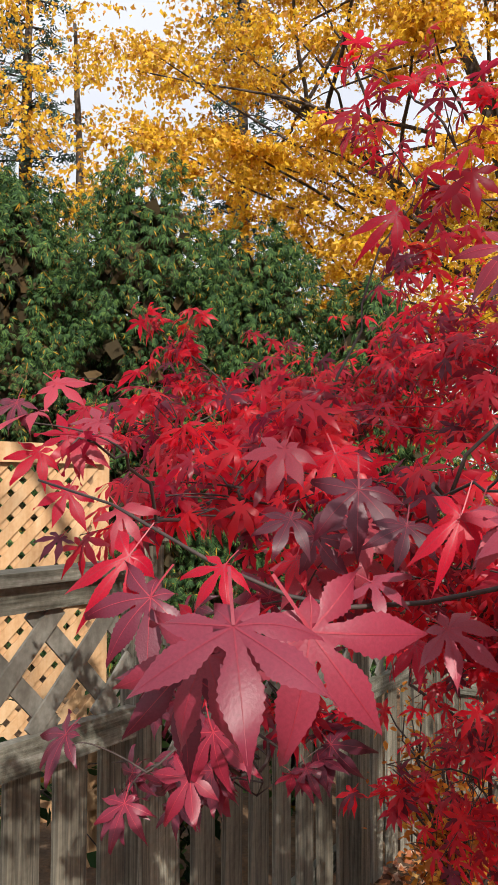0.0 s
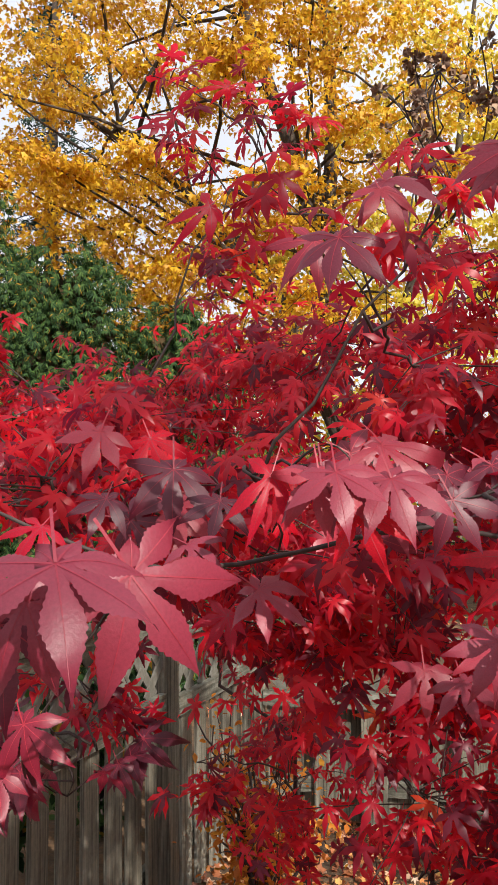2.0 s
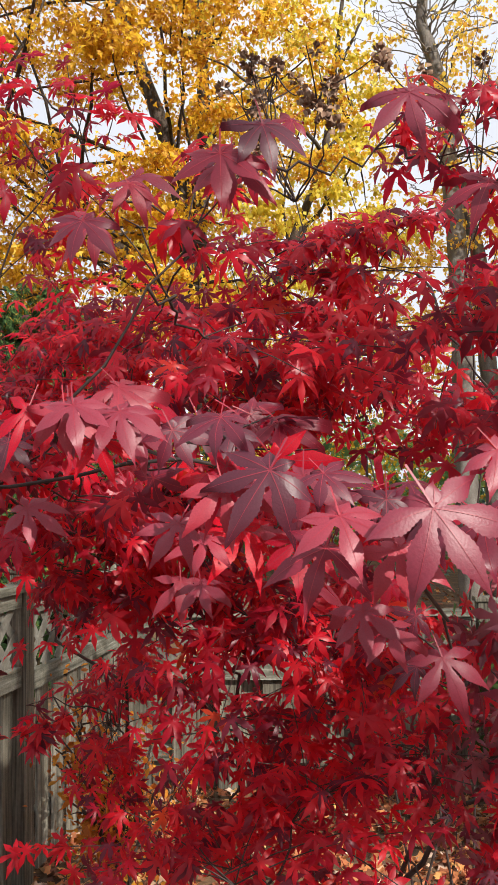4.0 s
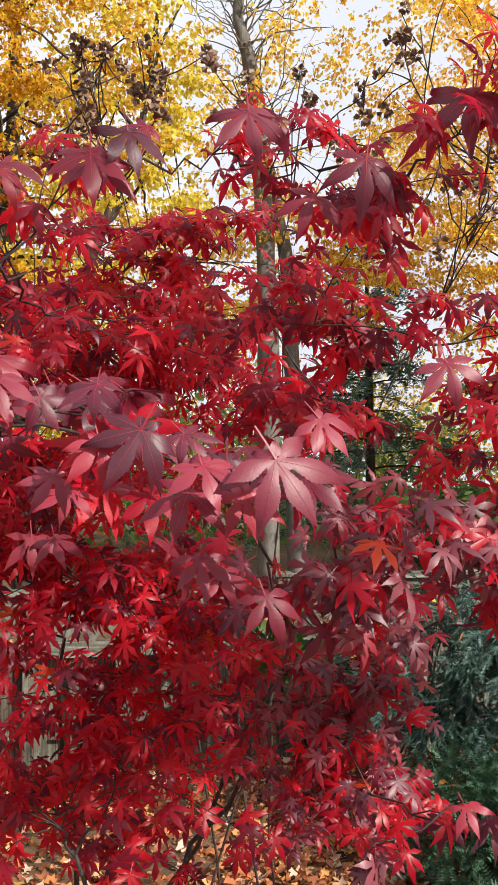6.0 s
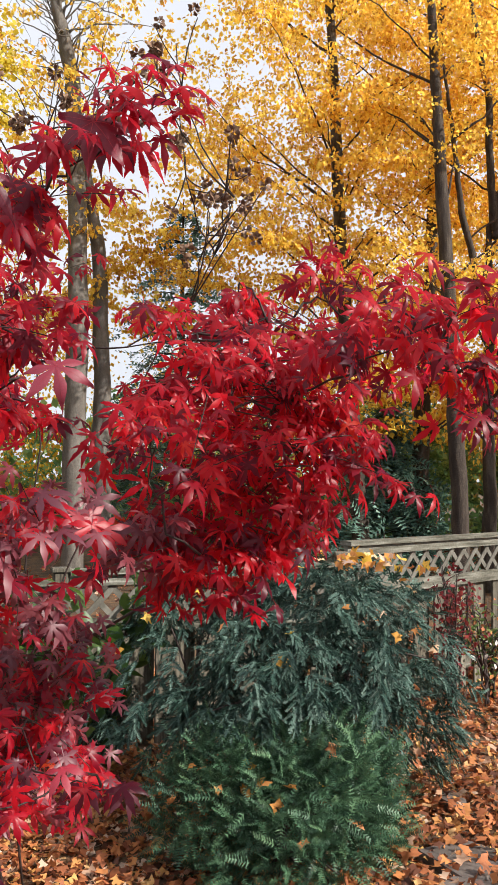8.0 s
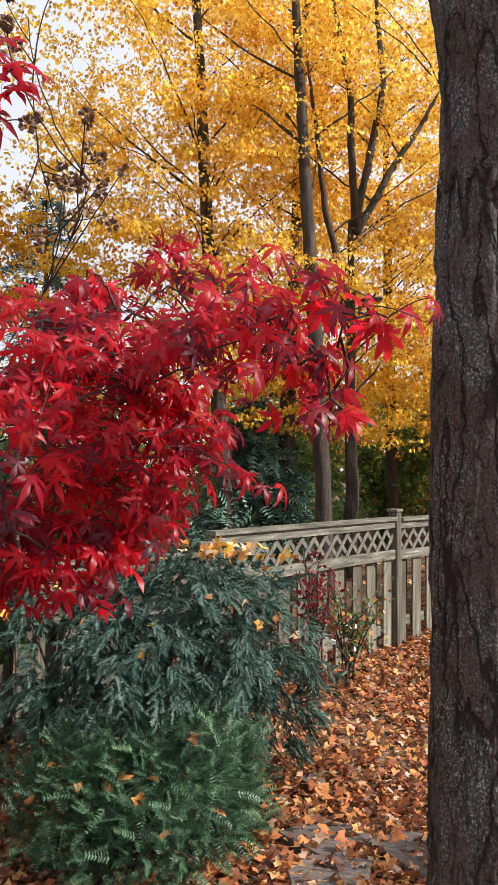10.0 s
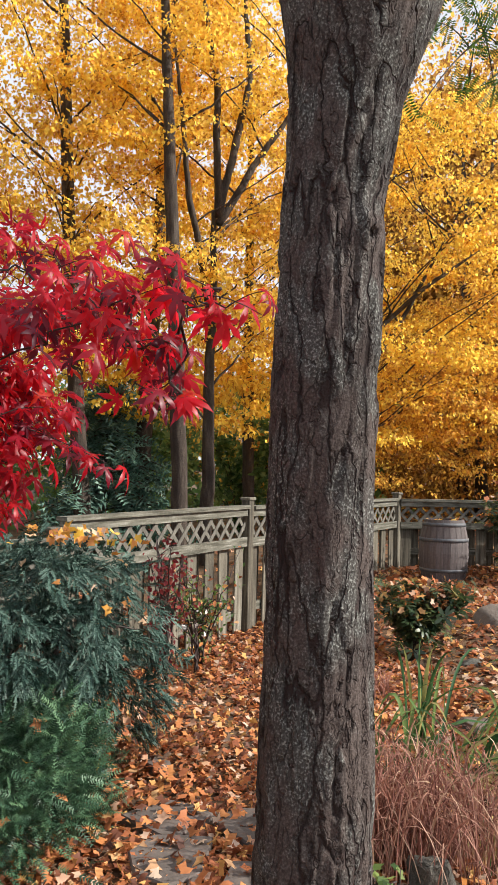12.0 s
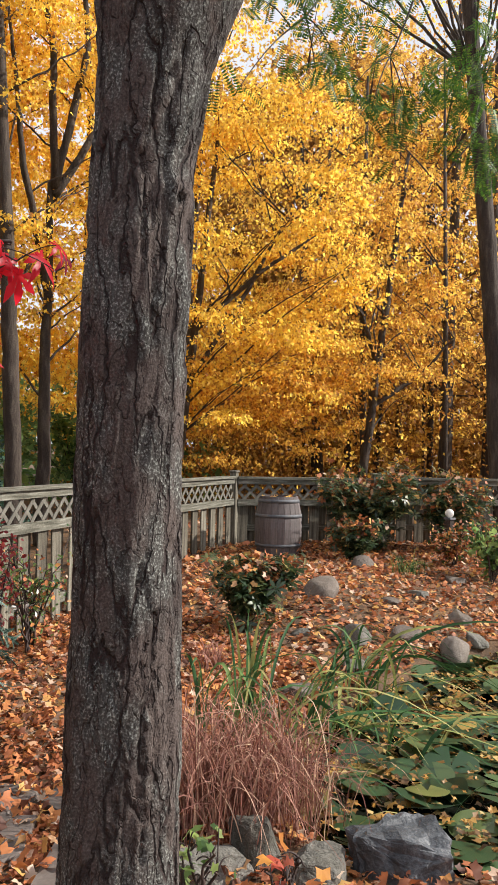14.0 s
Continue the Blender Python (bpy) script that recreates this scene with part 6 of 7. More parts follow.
def lilies():
    kinds = [lily_mesh(k) for k in range(4)]
    rs = np.random.RandomState(141)
    placed = 0
    while placed < 260:
        x, y = rs.uniform(2.4, 6.4), rs.uniform(1.6, 4.2)
        if pond_field(x, y) > 0.97:
            continue
        ob = new("lily_pad", kinds[placed % 4])
        ob.matrix_world = pose(x, y, -0.085 + rs.uniform(0, 0.05), rs.normal(0, 12), rs.normal(0, 12), rs.uniform(0, 360)) @ Matrix.Scale(rs.uniform(0.06, 0.15), 4)
        tagged(ob, "round green lily pad floating on a pond", "lily pad", group="lily pads")
        placed += 1
    n = 4200
    x, y = rs.uniform(2.4, 6.4, n), rs.uniform(1.6, 4.2, n)
    ok = pond_field(x, y) < 0.99
    x, y = x[ok], y[ok]
    n = len(x)
    p = np.stack([x, y, np.full(n, -0.075) + rs.uniform(0, 0.05, n)], 1)
    tr = frames_of(rs.normal(0, 1, (n, 3)) * (1, 1, 0.1), rs.normal(0, 0.2, (n, 3)) + (0, 0, 1)) * rs.uniform(0.018, 0.042, n)[:, None, None]
    tagged(new("floating_leaves", many("floating_leaves", BROAD, rs.randint(0, 6, n), (tr, p), M_BITS)), "yellow-brown leaves floating among lily pads", "leaves", kind="stuff")


lilies()

rock("edging_stone", "rough grey-brown edging stone beside a pond", 1.93, 2.40, -0.05, 0.17, 0.11, 0.12, M_STONE, 1, 0.2, -25)
rock("edging_stone", "upright grey edging stone beside a pond", 2.12, 2.38, -0.06, 0.09, 0.09, 0.17, M_STONE, 2, 0.2, 10)
rock("edging_stone", "rough grey edging stone beside a pond", 2.25, 2.15, -0.06, 0.12, 0.10, 0.12, M_STONE, 3, 0.22, -30)
rock("rock", "large dark blue-grey rock with pale veins", 2.57, 2.04, -0.10, 0.21, 0.16, 0.20, M_SLATE, 14, 0.34, -38)
rock("edging_stone", "low grey edging stone beside a pond", 1.70, 2.62, 0.0, 0.16, 0.12, 0.09, M_STONE, 5, 0.2, 60)
rock("boulder", "rounded tan boulder among fallen leaves", 5.50, 5.72, 0.12, 0.27, 0.19, 0.20, M_BOULDER, 6, 0.12, 30, 0.9)
rock("boulder", "rounded grey boulder among fallen leaves", 6.90, 6.60, 0.20, 0.20, 0.15, 0.15, M_BOULDER, 7, 0.12, 10, 0.8)
rock("boulder", "grey boulder at the pond edge", 4.85, 4.62, 0.0, 0.20, 0.15, 0.15, M_STONE, 8, 0.15, 40, 0.5)
rock("boulder", "smooth dark boulder at the pond edge", 5.40, 4.06, -0.05, 0.15, 0.13, 0.15, M_BOULDER, 9, 0.1, 0, 0.9)
for i, (x, y, s) in enumerate(((5.3, 4.5, 0.14), (4.4, 4.15, 0.12), (6.1, 4.6, 0.16), (6.4, 5.3, 0.12), (3.7, 3.95, 0.13), (6.9, 4.6, 0.14), (5.9, 5.2, 0.10), (3.2, 3.75, 0.12), (6.6, 3.9, 0.16), (5.8, 4.15, 0.12), (7.3, 5.6, 0.13), (4.6, 5.0, 0.10))):
    rock("stone", "weathered stone on the bank of a pond", x, y, float(height(x, y)) - 0.03, s, s * 0.8, s * 0.55, M_STONE if i % 2 else M_BOULDER, 20 + i, 0.16, i * 47.0, 0.4)


def flagstones():
    rs = np.random.RandomState(151)
    for x, y, r, a in ((1.45, 3.42, 0.22, 10), (1.34, 3.05, 0.23, 40), (1.78, 3.18, 0.20, 80), (1.66, 4.08, 0.09, 60), (1.55, 2.70, 0.26, 30)):
        n = 7
        ang = np.sort(rs.uniform(0, 2 * np.pi, n) * 0.3 + np.arange(n) * 2 * np.pi / n)
        rad = r * rs.uniform(0.82, 1.1, n)
        b = Build()
        top = np.stack([rad * np.cos(ang), rad * np.sin(ang) * 0.8, np.full(n, 0.045)], 1)
        edge = top * (1.04, 1.04, 1) - (0, 0, 0.010)
        low = edge - (0, 0, 0.07)
        b.add(np.concatenate([top, edge, low]), [tuple(range(n))] + [(i + o, i + o + n, (i + 1) % n + o + n, (i + 1) % n + o) for o in (0, n) for i in range(n)])
        ob = new("flagstone", b.mesh("flagstone", M_FLAG, False))
        ob.matrix_world = pose(x, y, float(height(x, y)) - 0.004, rs.normal(0, 1), rs.normal(0, 1), a)
        tagged(ob, "flat grey flagstone half covered by leaves", "paving stone", group="flagstones of the path")


flagstones()


def blades(name, label, cat, x, y, n, length, spread, wide, mat, seed, arch=0.6, tuft=0.09, z=None, lean=(0.0, 0.0)):
    """A tuft of long arching blades."""
    t = thing(name, label, cat, at=(0, 0, 0))
    rs = np.random.RandomState(seed)
    b = Build()
    single = n < 100
    z0 = float(height(x, y)) - 0.02 if z is None else z
    for _ in range(n):
        a = rs.uniform(0, 2 * np.pi)
        L = length * rs.uniform(0.55, 1.1)
        out = np.array([math.cos(a), math.sin(a), 0]) * spread * rs.uniform(0.2, 1.1) + np.array([*lean, 0]) * rs.uniform(0.3, 1.2)
        p0 = np.array([x, y, z0]) + np.array([*rs.normal(0, tuft, 2), 0])
        p1 = p0 + np.array([0, 0, L * rs.uniform(0.7, 1.0)]) + out * 0.25
        p2 = p0 + out + np.array([0, 0, L * (1 - arch * rs.uniform(0.4, 1.3))])
        pts = bend(p0, p1, p2, 9)
        d = unit(np.gradient(pts, axis=0))
        s = unit(np.cross(d, np.array([0, 0, 1.0]) + rs.normal(0, 0.4, 3)))
        w = wide * rs.uniform(0.7, 1.2) * np.array([0.7, 0.95, 1, 1, 0.95, 0.85, 0.65, 0.4, 0.05])
        up = np.cross(s, d)
        v = np.concatenate([pts - s * w[:, None] + up * w[:, None] * 0.3, pts, pts + s * w[:, None] + up * w[:, None] * 0.3])
        m = len(pts)
        if single:
            b = Build()
        b.add(v, [(i, i + m, i + m + 1, i + 1) for i in range(m - 1)] + [(i + m, i + 2 * m, i + 2 * m + 1, i + m + 1) for i in range(m - 1)])
        if single:
            part("blade", b.mesh("blade", mat), t)
    if not single:
        part("blade_tuft", b.mesh("blade_tuft", mat), t)["kind"] = "stuff"


blades("ornamental_grass", "clump of dry reddish straw grass", "grass", 2.14, 2.74, 560, 0.74, 0.46, 0.0024, M_STRAW, 161, 0.62, 0.12)
blades("ornamental_grass", "clump of dry reddish straw grass", "grass", 2.40, 2.64, 460, 0.68, 0.46, 0.0024, M_STRAW, 162, 0.66, 0.12)
blades("iris_clump", "arching green iris leaves beside a pond", "water plant", 2.80, 3.25, 18, 0.95, 0.85, 0.011, M_REED, 163, 0.85, 0.12, None, (0.3, -0.2))
blades("iris_clump", "long arching green iris leaves over a pond", "water plant", 3.35, 3.40, 26, 1.00, 0.95, 0.011, M_REED, 164, 0.85, 0.14, None, (0.6, -0.4))
blades("iris_clump", "upright green iris leaves beside a pond", "water plant", 3.05, 3.62, 11, 0.85, 0.22, 0.012, M_REED, 165, 0.25, 0.05)
blades("iris_clump", "upright green iris leaves beside a pond", "water plant", 2.55, 3.35, 10, 0.90, 0.5, 0.010, M_REED, 168, 0.35, 0.05)
blades("iris_clump", "green iris leaves hanging over water", "water plant", 2.80, 2.80, 12, 0.55, 0.7, 0.009, M_REED, 166, 1.0, 0.12, None, (0.35, -0.25))
blades("iris_clump", "green iris leaves among stones", "water plant", 4.1, 3.85, 22, 0.75, 0.8, 0.010, M_REED, 167, 0.9, 0.12, None, (0.4, -0.3))
blades("iris_clump", "long arching green leaves across a pond", "water plant", 3.75, 3.25, 22, 0.95, 0.9, 0.010, M_REED, 170, 0.95, 0.18, None, (0.7, -0.5))
blades("iris_clump", "arching green leaves across lily pads", "water plant", 3.6, 2.9, 14, 0.60, 0.9, 0.010, M_REED, 169, 0.95, 0.25, -0.1, (0.4, -0.3))
blades("sedge_tuft", "short grassy tuft among fallen leaves", "grass", 7.05, 6.05, 60, 0.34, 0.30, 0.004, M_REED, 231, 0.6, 0.06)
blades("sedge_tuft", "short grassy tuft among fallen leaves", "grass", 3.55, 4.75, 50, 0.30, 0.28, 0.004, M_STRAW, 232, 0.6, 0.06)


WHORL = []
for _s in range(3):
    _rs, _v, _f = np.random.RandomState(_s), [], []
    for _k in range(7):
        _a = 2 * math.pi * _k / 7 + _rs.normal(0, 0.2)
        _d, _q, _o, _h = np.array([math.cos(_a), 0.25, math.sin(_a)]), np.array([-math.sin(_a), 0, math.cos(_a)]), len(_v), _rs.uniform(0.1, 0.6)
        _v += [tuple(_d * u + _q * w - np.array([0, _h * u * u, 0])) for u, w in ((0.05, 0), (0.5, -0.15), (0.5, 0.15), (0.8, -0.12), (0.8, 0.12), (1.0, 0))]
        _f += [(_o, _o + 2, _o + 1), (_o + 1, _o + 2, _o + 4, _o + 3), (_o + 3, _o + 4, _o + 5)]
    WHORL.append((np.array(_v), _f))


def leafy_shrub(name, label, x, y, h, r, n, size, mat, seed, stems_n=9, bare=0.2, mat2=None, share=0.0, z0=None, shapes=None, loose=0.045):
    """A shrub: fanning stems with simple leaves along them."""
    t = thing(name, label, "shrub")
    rs = np.random.RandomState(seed)
    z0 = float(height(x, y)) - 0.02 if z0 is None else z0
    b = Build()
    tips = []
    for k in range(stems_n):
        a = rs.uniform(0, 6.28)
        e = np.array([x + r * rs.uniform(0.2, 1) * math.cos(a), y + r * rs.uniform(0.2, 1) * math.sin(a), z0 + h * rs.uniform(0.6, 1)])
        pts = bend((x, y, z0), (x + 0.3 * (e[0] - x), y + 0.3 * (e[1] - y), z0 + h * 0.6), e, 12, 0.01, rs)
        tube(b, pts, np.linspace(0.010, 0.003, 12), 5)
        tips.append(pts)
        for _ in range(4):
            j = rs.randint(4, 11)
            q = pts[j] + rs.normal(0, 0.22, 3) * (r, r, h * 0.5)
            sub = bend(pts[j], (pts[j] + q) / 2 + (0, 0, 0.03), q, 6)
            tube(b, sub, np.linspace(0.004, 0.002, 6), 4)
            tips.append(sub)
    part("stem_wood", b.mesh("stem_wood", M_TWIG), t)["kind"] = "stuff"
    lv = shapes or [(np.array([(0, 0, 0), (-0.28, 0.35, 0.05), (-0.22, 0.7, 0.02), (0, 1, -0.1), (0.22, 0.7, 0.02), (0.28, 0.35, 0.05), (0, 0.5, -0.03)]), [(0, 6, 1), (1, 6, 2), (2, 6, 3), (3, 6, 4), (4, 6, 5), (5, 6, 0)])]
    al = np.concatenate([q[int(len(q) * bare):] for q in tips])
    whorled = shapes is WHORL
    for m, cnt in ((mat, int(n * (1 - share))), (mat2, int(n * share))):
        if not m or not cnt:
            continue
        if whorled and m is mat2:
            lv, size = FAR, size * 0.55        # dry leaves caught on the upper shoots
            al = al[al[:, 2] > np.median(al[:, 2])] + (0, 0, 0.04)
        p = al[rs.randint(0, len(al), cnt)] + rs.normal(0, loose, (cnt, 3))
        tr = frames_of(rs.normal(0, 0.35 if whorled and m is mat else 0.7, (cnt, 3)) + (0, 0, 0.8 if whorled and m is mat else -0.1), rs.normal(0, 0.6, (cnt, 3)) + (0, 0, 0.8)) * (size * rs.uniform(0.6, 1.3, cnt))[:, None, None]
        ob = part("foliage", many("foliage", lv, rs.randint(0, len(lv), cnt), (tr, p), m), t)
        ob["kind"] = "stuff"


leafy_shrub("maple_seedling", "tiny maple seedling with pink-red leaves between stones", 1.94, 1.98, 0.26, 0.13, 10, 0.046, M_SEEDLING, 171, 5, 0.6, shapes=BROAD)
leafy_shrub("weed", "pale yellow-green weed at the foot of a tree", 1.61, 2.05, 0.42, 0.14, 44, 0.034, M_UNDER, 172, 6, 0.2, shapes=FAR)


def barrel():
    t = thing("oak_barrel", "weathered grey oak barrel with iron hoops, leaves on top", "barrel", at=(6.62, 7.76, 0.24))
    H, n = 0.78, 22

    def rad(s):
        return 0.235 + 0.06 * math.sin(math.pi * min(max(s, 0), 1))

    v, f = [], []
    rows = 9
    w = math.pi / n * 0.965
    for inner in (0, 1):
        for i in range(rows):
            s = i / (rows - 1)
            r = rad(s) - 0.02 * inner
            for a in (-w, w):
                v.append((r * math.sin(a), -r * math.cos(a), s * H))
    m = 2 * rows
    for i in range(rows - 1):
        f += [(2 * i, 2 * i + 1, 2 * i + 3, 2 * i + 2), (m + 2 * i, m + 2 * i + 2, m + 2 * i + 3, m + 2 * i + 1), (2 * i, 2 * i + 2, m + 2 * i + 2, m + 2 * i), (2 * i + 1, m + 2 * i + 1, m + 2 * i + 3, 2 * i + 3)]
    f += [(2 * rows - 2, 2 * rows - 1, m + 2 * rows - 1, m + 2 * rows - 2), (0, m, m + 1, 1)]
    b = Build()
    b.add(v, f)
    stave = b.mesh("stave", M_STAVE, False)
    for k in range(n):
        part("stave", stave, t, "", pose(0, 0, 0, 0, 0, 360 * k / n))
    for s in (0.05, 0.24, 0.70, 0.93):
        b = Build()
        seg = 48
        vv = []
        for z, o in ((-0.02, 0.006), (0.02, 0.006), (0.02, 0.0), (-0.02, 0.0)):
            for k in range(seg):
                a = 2 * math.pi * k / seg
                r = rad(s + z / H) + o
                vv.append((r * math.cos(a), r * math.sin(a), s * H + z))
        b.add(vv, [(q * seg + k, q * seg + (k + 1) % seg, ((q + 1) % 4) * seg + (k + 1) % seg, ((q + 1) % 4) * seg + k) for q in range(4) for k in range(seg)])
        part("hoop", b.mesh("hoop", M_HOOP), t, "dull iron hoop")
    b = Build()
    a = np.linspace(0, 2 * np.pi, 40, endpoint=False)
    top = np.stack([0.225 * np.cos(a), 0.225 * np.sin(a), np.full(40, H - 0.03)], 1)
    b.add(np.concatenate([top, top - (0, 0, 0.02)]), [tuple(range(40))] + [(i, i + 40, (i + 1) % 40 + 40, (i + 1) % 40) for i in range(40)])
    part("lid", b.mesh("lid", M_STAVE, False), t)
    rs = np.random.RandomState(171)
    for _ in range(14):
        r, g = 0.2 * math.sqrt(rs.rand()), rs.uniform(0, 6.28)
        lf = new("fallen_leaf", DROPPED[rs.randint(6)])
        lf.matrix_world = pose(6.62 + r * math.cos(g), 7.76 + r * math.sin(g), 0.24 + H - 0.01 + rs.uniform(0, 0.02), rs.normal(0, 12), rs.normal(0, 12), rs.uniform(0, 360)) @ Matrix.Scale(rs.uniform(0.04, 0.06), 4)
        tagged(lf, "dry orange leaf lying on an oak barrel", "leaf", group="leaves on the barrel")


barrel()


leafy_shrub("rhododendron", "dark green shrub dotted with orange fallen leaves", 7.95, 7.55, 1.05, 0.70, 1900, 0.095, M_RHODO, 181, 22, 0.1, M_LITTER, 0.34, shapes=WHORL, loose=0.085)
leafy_shrub("rhododendron", "dark green shrub dotted with orange fallen leaves", 9.0, 7.05, 0.95, 0.55, 1500, 0.095, M_RHODO, 182, 20, 0.1, M_LITTER, 0.38, shapes=WHORL, loose=0.085)
leafy_shrub("rhododendron", "small green shrub dotted with orange leaves", 7.25, 7.1, 0.5, 0.4, 800, 0.08, M_RHODO, 183, 12, 0.1, M_LITTER, 0.55, shapes=WHORL, loose=0.05)
leafy_shrub("azalea", "dark leafy shrub with yellow tips among fallen leaves", 4.35, 5.35, 0.62, 0.40, 800, 0.085, M_RHODO, 184, 16, 0.1, M_LITTER, 0.40, shapes=WHORL, loose=0.05)
leafy_shrub("azalea", "thin reddish twiggy shrub", 8.0, 5.6, 0.75, 0.4, 260, 0.06, M_LITTER, 185, 14, 0.2, M_GREEN, 0.3)
leafy_shrub("azalea", "low shrub covered in rusty orange leaves", 8.05, 6.2, 0.50, 0.42, 900, 0.055, M_LITTER, 198, 14, 0.1, M_GREEN, 0.25)
leafy_shrub("rose_bush", "thin rose bush with green and yellow leaves by a fence", 2.72, 6.0, 0.80, 0.48, 700, 0.042, M_UNDER, 186, 14, 0.15, M_LITTER, 0.35)
leafy_shrub("rose_bloom_bush", "few white blossoms on thin stems by a fence", 2.62, 5.85, 0.62, 0.16, 16, 0.045, M_BLOSSOM, 196, 4, 0.7, loose=0.02)
leafy_shrub("green_shrub", "pale green leafy plant on a garden bank", 7.75, 5.45, 0.62, 0.36, 420, 0.085, M_UNDER, 197, 10, 0.2)
leafy_shrub("red_vine", "thin vine with dark red leaves against a fence", 2.30, 5.65, 1.1, 0.24, 380, 0.045, M_VINE, 187, 11, 0.1)
leafy_shrub("barberry", "small twiggy shrub with orange leaves", -1.75, 3.25, 0.95, 0.35, 1700, 0.032, M_BARBERRY, 188, 16, 0.1)
leafy_shrub("green_shrub", "broad green shrub behind a red maple", -0.2, 4.6, 1.25, 0.55, 520, 0.11, M_GREEN, 189, 9, 0.15)
leafy_shrub("understory_shrub", "dark green undergrowth beyond a fence", 4.6, 13.4, 2.4, 1.7, 5200, 0.12, M_UNDER, 190, 22, 0.05)
leafy_shrub("understory_shrub", "dark green undergrowth beyond a fence", 7.2, 14.6, 2.6, 2.0, 5200, 0.12, M_UNDER, 191, 22, 0.05)
leafy_shrub("understory_shrub", "dark green undergrowth beyond a fence", 1.6, 13.5, 2.0, 1.6, 1600, 0.16, M_UNDER, 192, 18, 0.05)


# unseen plants, added so that gaps in the left fence look dark
leafy_shrub("fence_backing_shrub", "dense dark green shrub added behind a fence to darken its gaps", -2.95, 1.9, 1.15, 0.55, 1700, 0.075, M_CEDAR, 193, 20, 0.02)
leafy_shrub("fence_backing_shrub", "dense dark green shrub added behind a fence to darken its gaps", -3.05, 3.0, 1.10, 0.55, 1700, 0.075, M_CEDAR, 194, 20, 0.02)
leafy_shrub("fence_backing_shrub", "dense dark green shrub added behind a fence to darken its gaps", -3.15, 4.1, 1.10, 0.6, 1700, 0.075, M_CEDAR, 195, 20, 0.02)


def pod_shrub():
    """Upright stems that end in dry brown seed heads."""
    t = thing("seed_head_shrub", "tall bare shrub with dry brown seed heads", "shrub")
    rs = np.random.RandomState(201)
    pv, pf = [], []
    for k in range(13):
        d = unit(rs.normal(0, 1, 3))
        e = unit(np.cross(d, rs.normal(0, 1, 3)))
        g = np.cross(d, e)
        o = len(pv)
        pv += [tuple(d * 0.25), tuple(d * 0.8 + e * 0.42), tuple(d * 1.15 + g * 0.2), tuple(d * 0.8 - e * 0.42), tuple(d * 0.55 + g * 0.3)]
        pf += [(o, o + 1, o + 4), (o + 1, o + 2, o + 4), (o + 2, o + 3, o + 4), (o + 3, o, o + 4)]
    pv = np.array(pv)
    stems, pods, sizes = Build(), [], []
    tips = np.array(POD_TIPS)
    lead = [0]
    while len(lead) < 4:        # the main stems end at tips far from one another
        lead.append(int(np.argmax(np.min(np.linalg.norm(tips[:, None] - tips[lead][None], axis=2), axis=1))))
    wood = np.zeros((0, 3))
    for k in lead + [k for k in range(len(tips)) if k not in lead]:
        e = tips[k]
        if k in lead:
            pts = bend((-0.45 + rs.normal(0, 0.12), 3.3 + rs.normal(0, 0.10), 0), (-0.45 + 0.35 * (e[0] + 0.45), 3.2, e[2] * 0.6), e, 14, 0.014, rs)
            wood = np.concatenate([wood, pts[7:]])
            r = 0.005
        else:
            s = wood[np.argmin(np.linalg.norm(wood - e + (0, 0, 0.25), axis=1) + 3 * (wood[:, 2] > e[2] - 0.08))]
            pts = bend(s, (s + e) / 2 + np.array([0.3 * (e[0] - s[0]), 0, -0.06]), e, 9, 0.006, rs)
            r = 0.0032
        own = Build()
        tube(own, pts, np.linspace(r, 0.002, len(pts)), 6)
        part("stem", own.mesh("stem", M_TWIG), t)
        for _ in range(4):
            q = e + rs.normal(0, 0.075, 3) * (1, 1, 1.1) - np.array([0, 0, 0.06])
            tube(stems, bend(pts[-rs.randint(2, 4)], (e + q) / 2 - (0, 0, 0.05), q, 5), np.linspace(0.003, 0.0018, 5), 4)
            for _ in range(rs.randint(1, 3)):
                pods.append(q + rs.normal(0, 0.016, 3))
                sizes.append(rs.uniform(0.020, 0.030))
    part("twig_wood", stems.mesh("twig_wood", M_TWIG), t)["kind"] = "stuff"
    n = len(pods)
    tr = frames_of(rs.normal(0, 1, (n, 3)), rs.normal(0, 1, (n, 3))) * np.array(sizes)[:, None, None]
    ob = part("seed_head_mass", many("seed_head_mass", [(pv, pf)], np.zeros(n, int), (tr, np.array(pods)), M_POD), t, "dry brown seed heads")
    ob["kind"] = "stuff"


POD_TIPS = [(-0.97, 2.66, 3.04), (-0.89, 2.66, 3.06), (-0.69, 2.58, 2.90), (-0.45, 2.49, 2.84), (-0.25, 2.69, 2.99), (-0.14, 2.60, 2.79), (0.07, 2.69, 3.06), (0.14, 2.79, 3.15), (-0.04, 2.60, 2.90), (0.18, 2.62, 2.68), (0.36, 2.73, 2.59), (-0.71, 2.52, 2.93), (-0.98, 2.57, 2.93), (-0.97, 2.83, 3.10), (-1.06, 2.80, 2.91), (-0.95, 2.75, 2.88), (0.31, 2.54, 2.65), (0.25, 2.55, 2.47), (-1.06, 2.87, 2.18)]
pod_shrub()


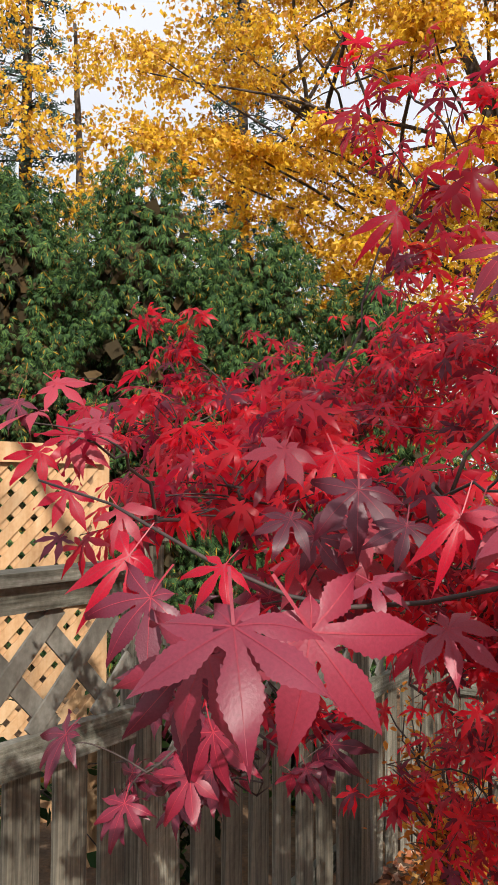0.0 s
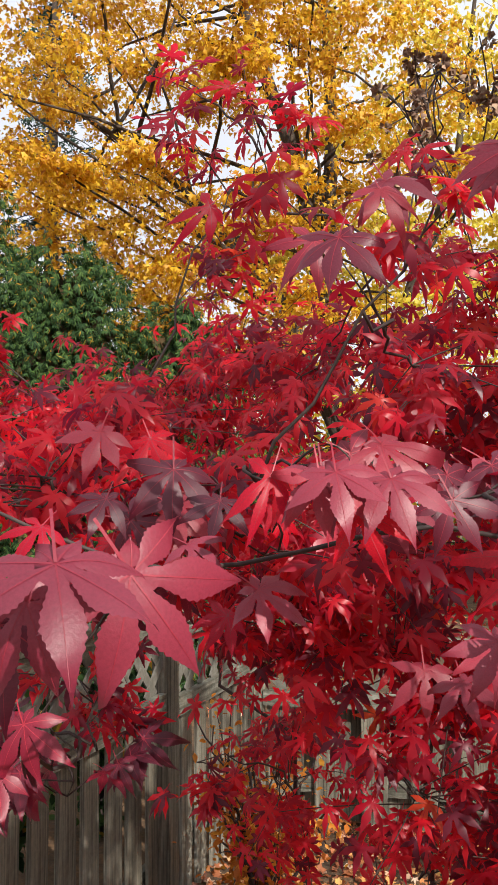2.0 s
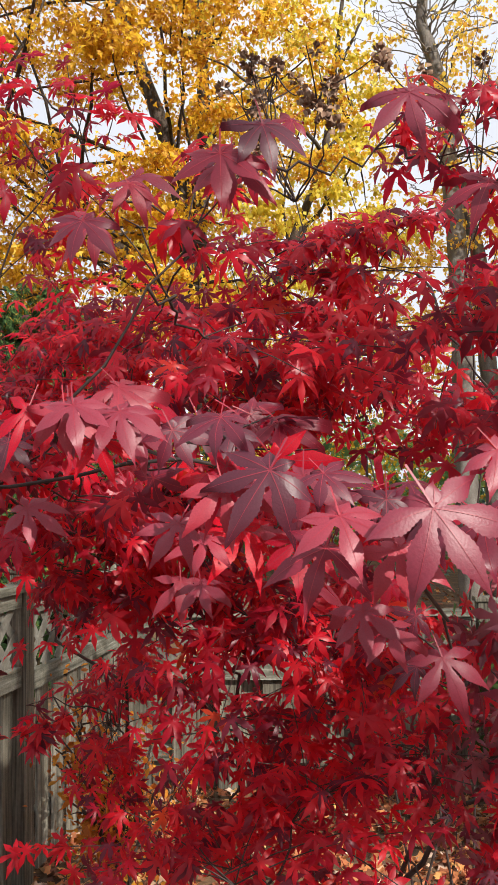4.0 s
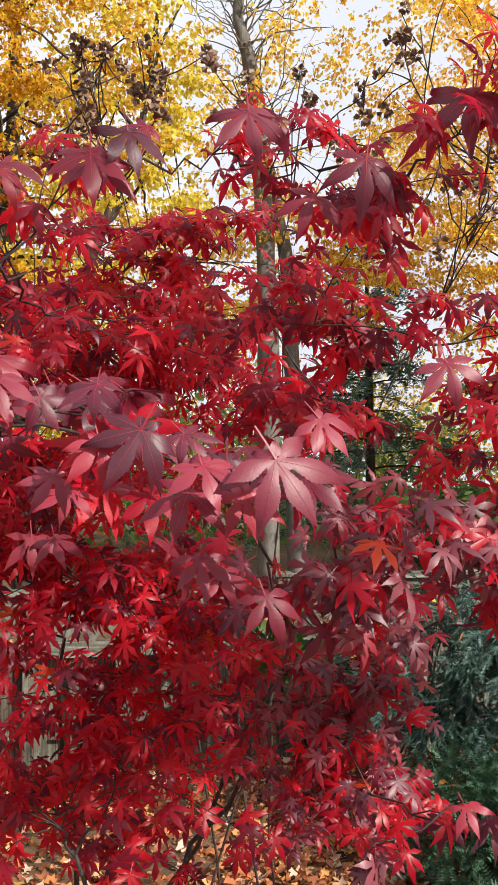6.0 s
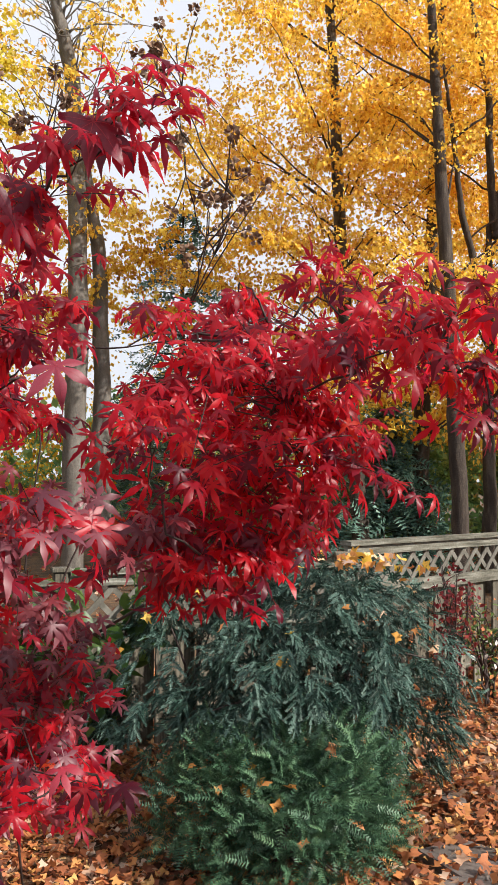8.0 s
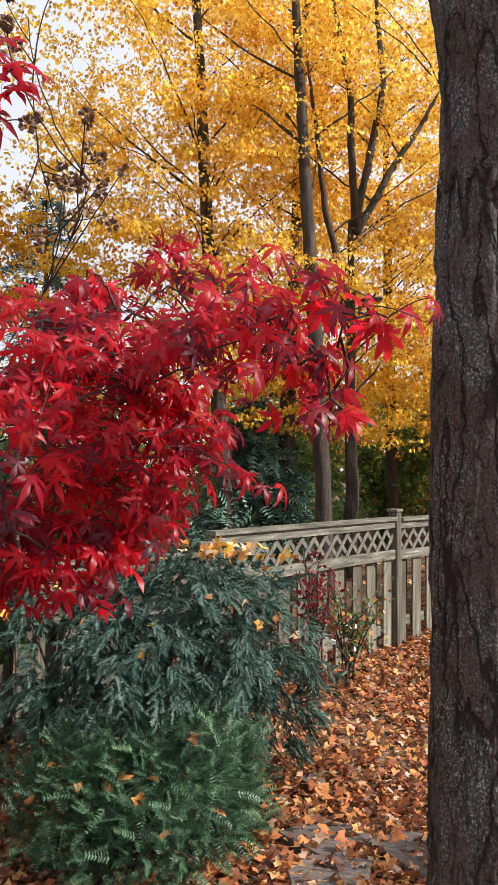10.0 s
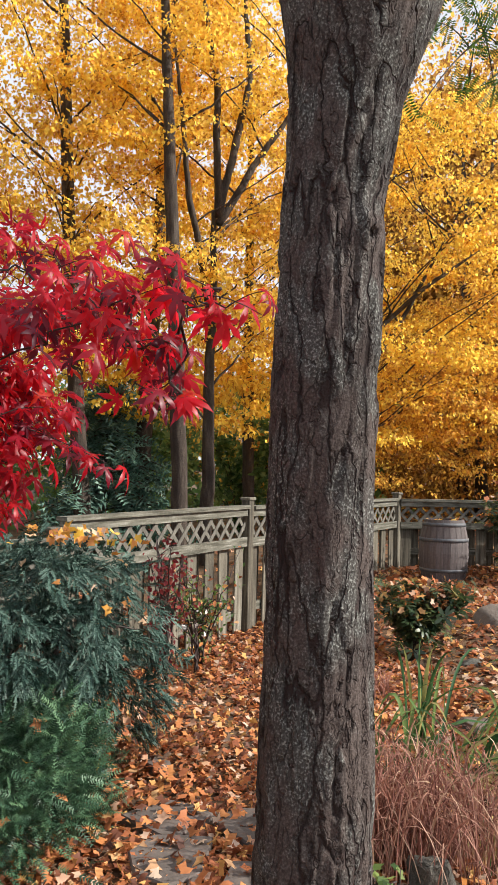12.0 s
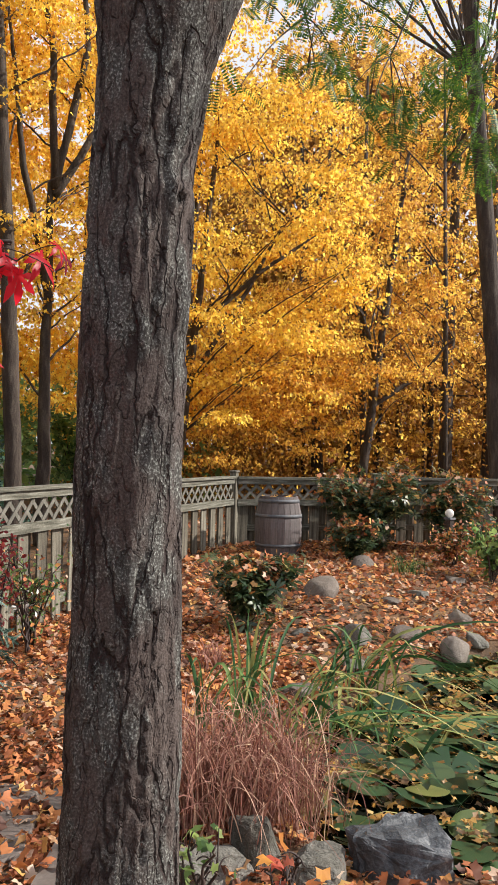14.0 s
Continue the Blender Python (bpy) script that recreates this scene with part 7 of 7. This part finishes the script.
def garden_lamp():
    """A white globe on a short brown post."""
    x, y = 8.35, 6.53
    z = float(height(x, y))
    t = thing("garden_lamp", "small white globe lamp on a short brown post", "lamp", at=(x, y, z))
    part("post", beam_mesh("post", 0.09, 0.09, 0.50, M_TRUNK, 0.008), t)
    part("collar", beam_mesh("collar", 0.11, 0.11, 0.03, M_HOOP, 0.006), t, "", pose(0, 0, 0.498))
    b = Build()
    a = np.linspace(-1.35, 1.57, 12)
    tube(b, np.stack([0 * a, 0 * a, 0.58 + 0.055 * np.sin(a)], 1), np.maximum(0.055 * np.cos(a), 0.001), 18)
    part("globe", b.mesh("globe", M_BLOSSOM), t, "white globe")


garden_lamp()


# ---- distant wood ----
def far_wood():
    """The wood's edge all round the garden: many thin trunks and a deep screen of leaves."""
    rs = np.random.RandomState(211)
    b = Build()
    for _ in range(18):
        a = radians(rs.uniform(-58, -41))
        d = rs.uniform(17, 30)
        x, y = -math.sin(a) * d, math.cos(a) * d
        r = rs.uniform(0.05, 0.11)
        lean = rs.normal(0, 0.4, 2)
        t = thing("distant_tree", "thin dark bare-limbed tree in a distant wood", "tree", group="trees of the distant wood")
        b = Build()
        foot, top = np.array([x, y, -0.1]), np.array([x + lean[0], y + lean[1], 10.0])
        tube(b, [foot, foot * 0.6 + top * 0.4 + np.array([*rs.normal(0, 0.1, 2), 0]), top], [r, r * 0.8, r * 0.3], 7)
        part("trunk", b.mesh("trunk", M_TRUNK), t)
        b = Build()
        for _k in range(9):
            h = rs.uniform(0.35, 0.95)
            p = foot * (1 - h) + top * h
            q = p + rs.normal(0, 1.0, 3) * (1.0, 1.0, 0.5) + (0, 0, 0.8)
            tube(b, bend(p, (p + q) / 2 + (0, 0, 0.15), q, 6), np.linspace(r * 0.35, 0.008, 6), 5)
        part("branch_wood", b.mesh("branch_wood", M_TRUNK), t)["kind"] = "stuff"
    for mat, a0, a1, n, zlo, zhi, lab, sd in ((M_ORANGE, -64, -24, 42000, 0.8, 14.5, "golden leaves of a distant wood", 1), (M_YELLOW, -36, -1, 16000, 1.8, 5.0, "golden leaves of a distant wood", 2), (M_AMBER, 3, 40, 24000, 0.8, 6.5, "yellow leaves of a distant wood", 3), (M_UNDER, -36, 75, 26000, 0.0, 3.8, "dark evergreen undergrowth of a distant wood", 4), (M_RUST, -66, -30, 52000, 0.3, 5.0, "orange undergrowth of a distant wood", 5), (M_RUST, -66, -34, 60000, 0.5, 15.0, "rust-brown leaves deep in a distant wood", 6)):
        r2 = np.random.RandomState(sd)
        m = n // 40
        ca = np.radians(r2.uniform(a0, a1, m))
        cd = r2.uniform(16, 26, m) if sd < 4 else r2.uniform(19, 30, m) if sd < 6 else r2.uniform(27, 36, m)
        c = np.stack([-np.sin(ca) * cd, np.cos(ca) * cd, r2.uniform(zlo, zhi, m)], 1)
        p = np.repeat(c, 40, 0) + r2.normal(0, 0.55, (m * 40, 3)) * (1, 1, 0.5)
        k = len(p)
        tr = frames_of(r2.normal(0, 0.6, (k, 3)) + (0, 0, -0.5), r2.normal(0, 0.6, (k, 3)) + (0, 0, 0.7)) * (r2.uniform(0.10, 0.2, k) * (1.9 if sd == 6 else 1.8 if sd == 4 else 0.75 if sd > 3 else 0.6))[:, None, None]
        tagged(new("wood_leaves", many("wood_leaves", FLECK, r2.randint(0, 3, k), (tr, p), mat)), lab, "wood", kind="stuff")


far_wood()
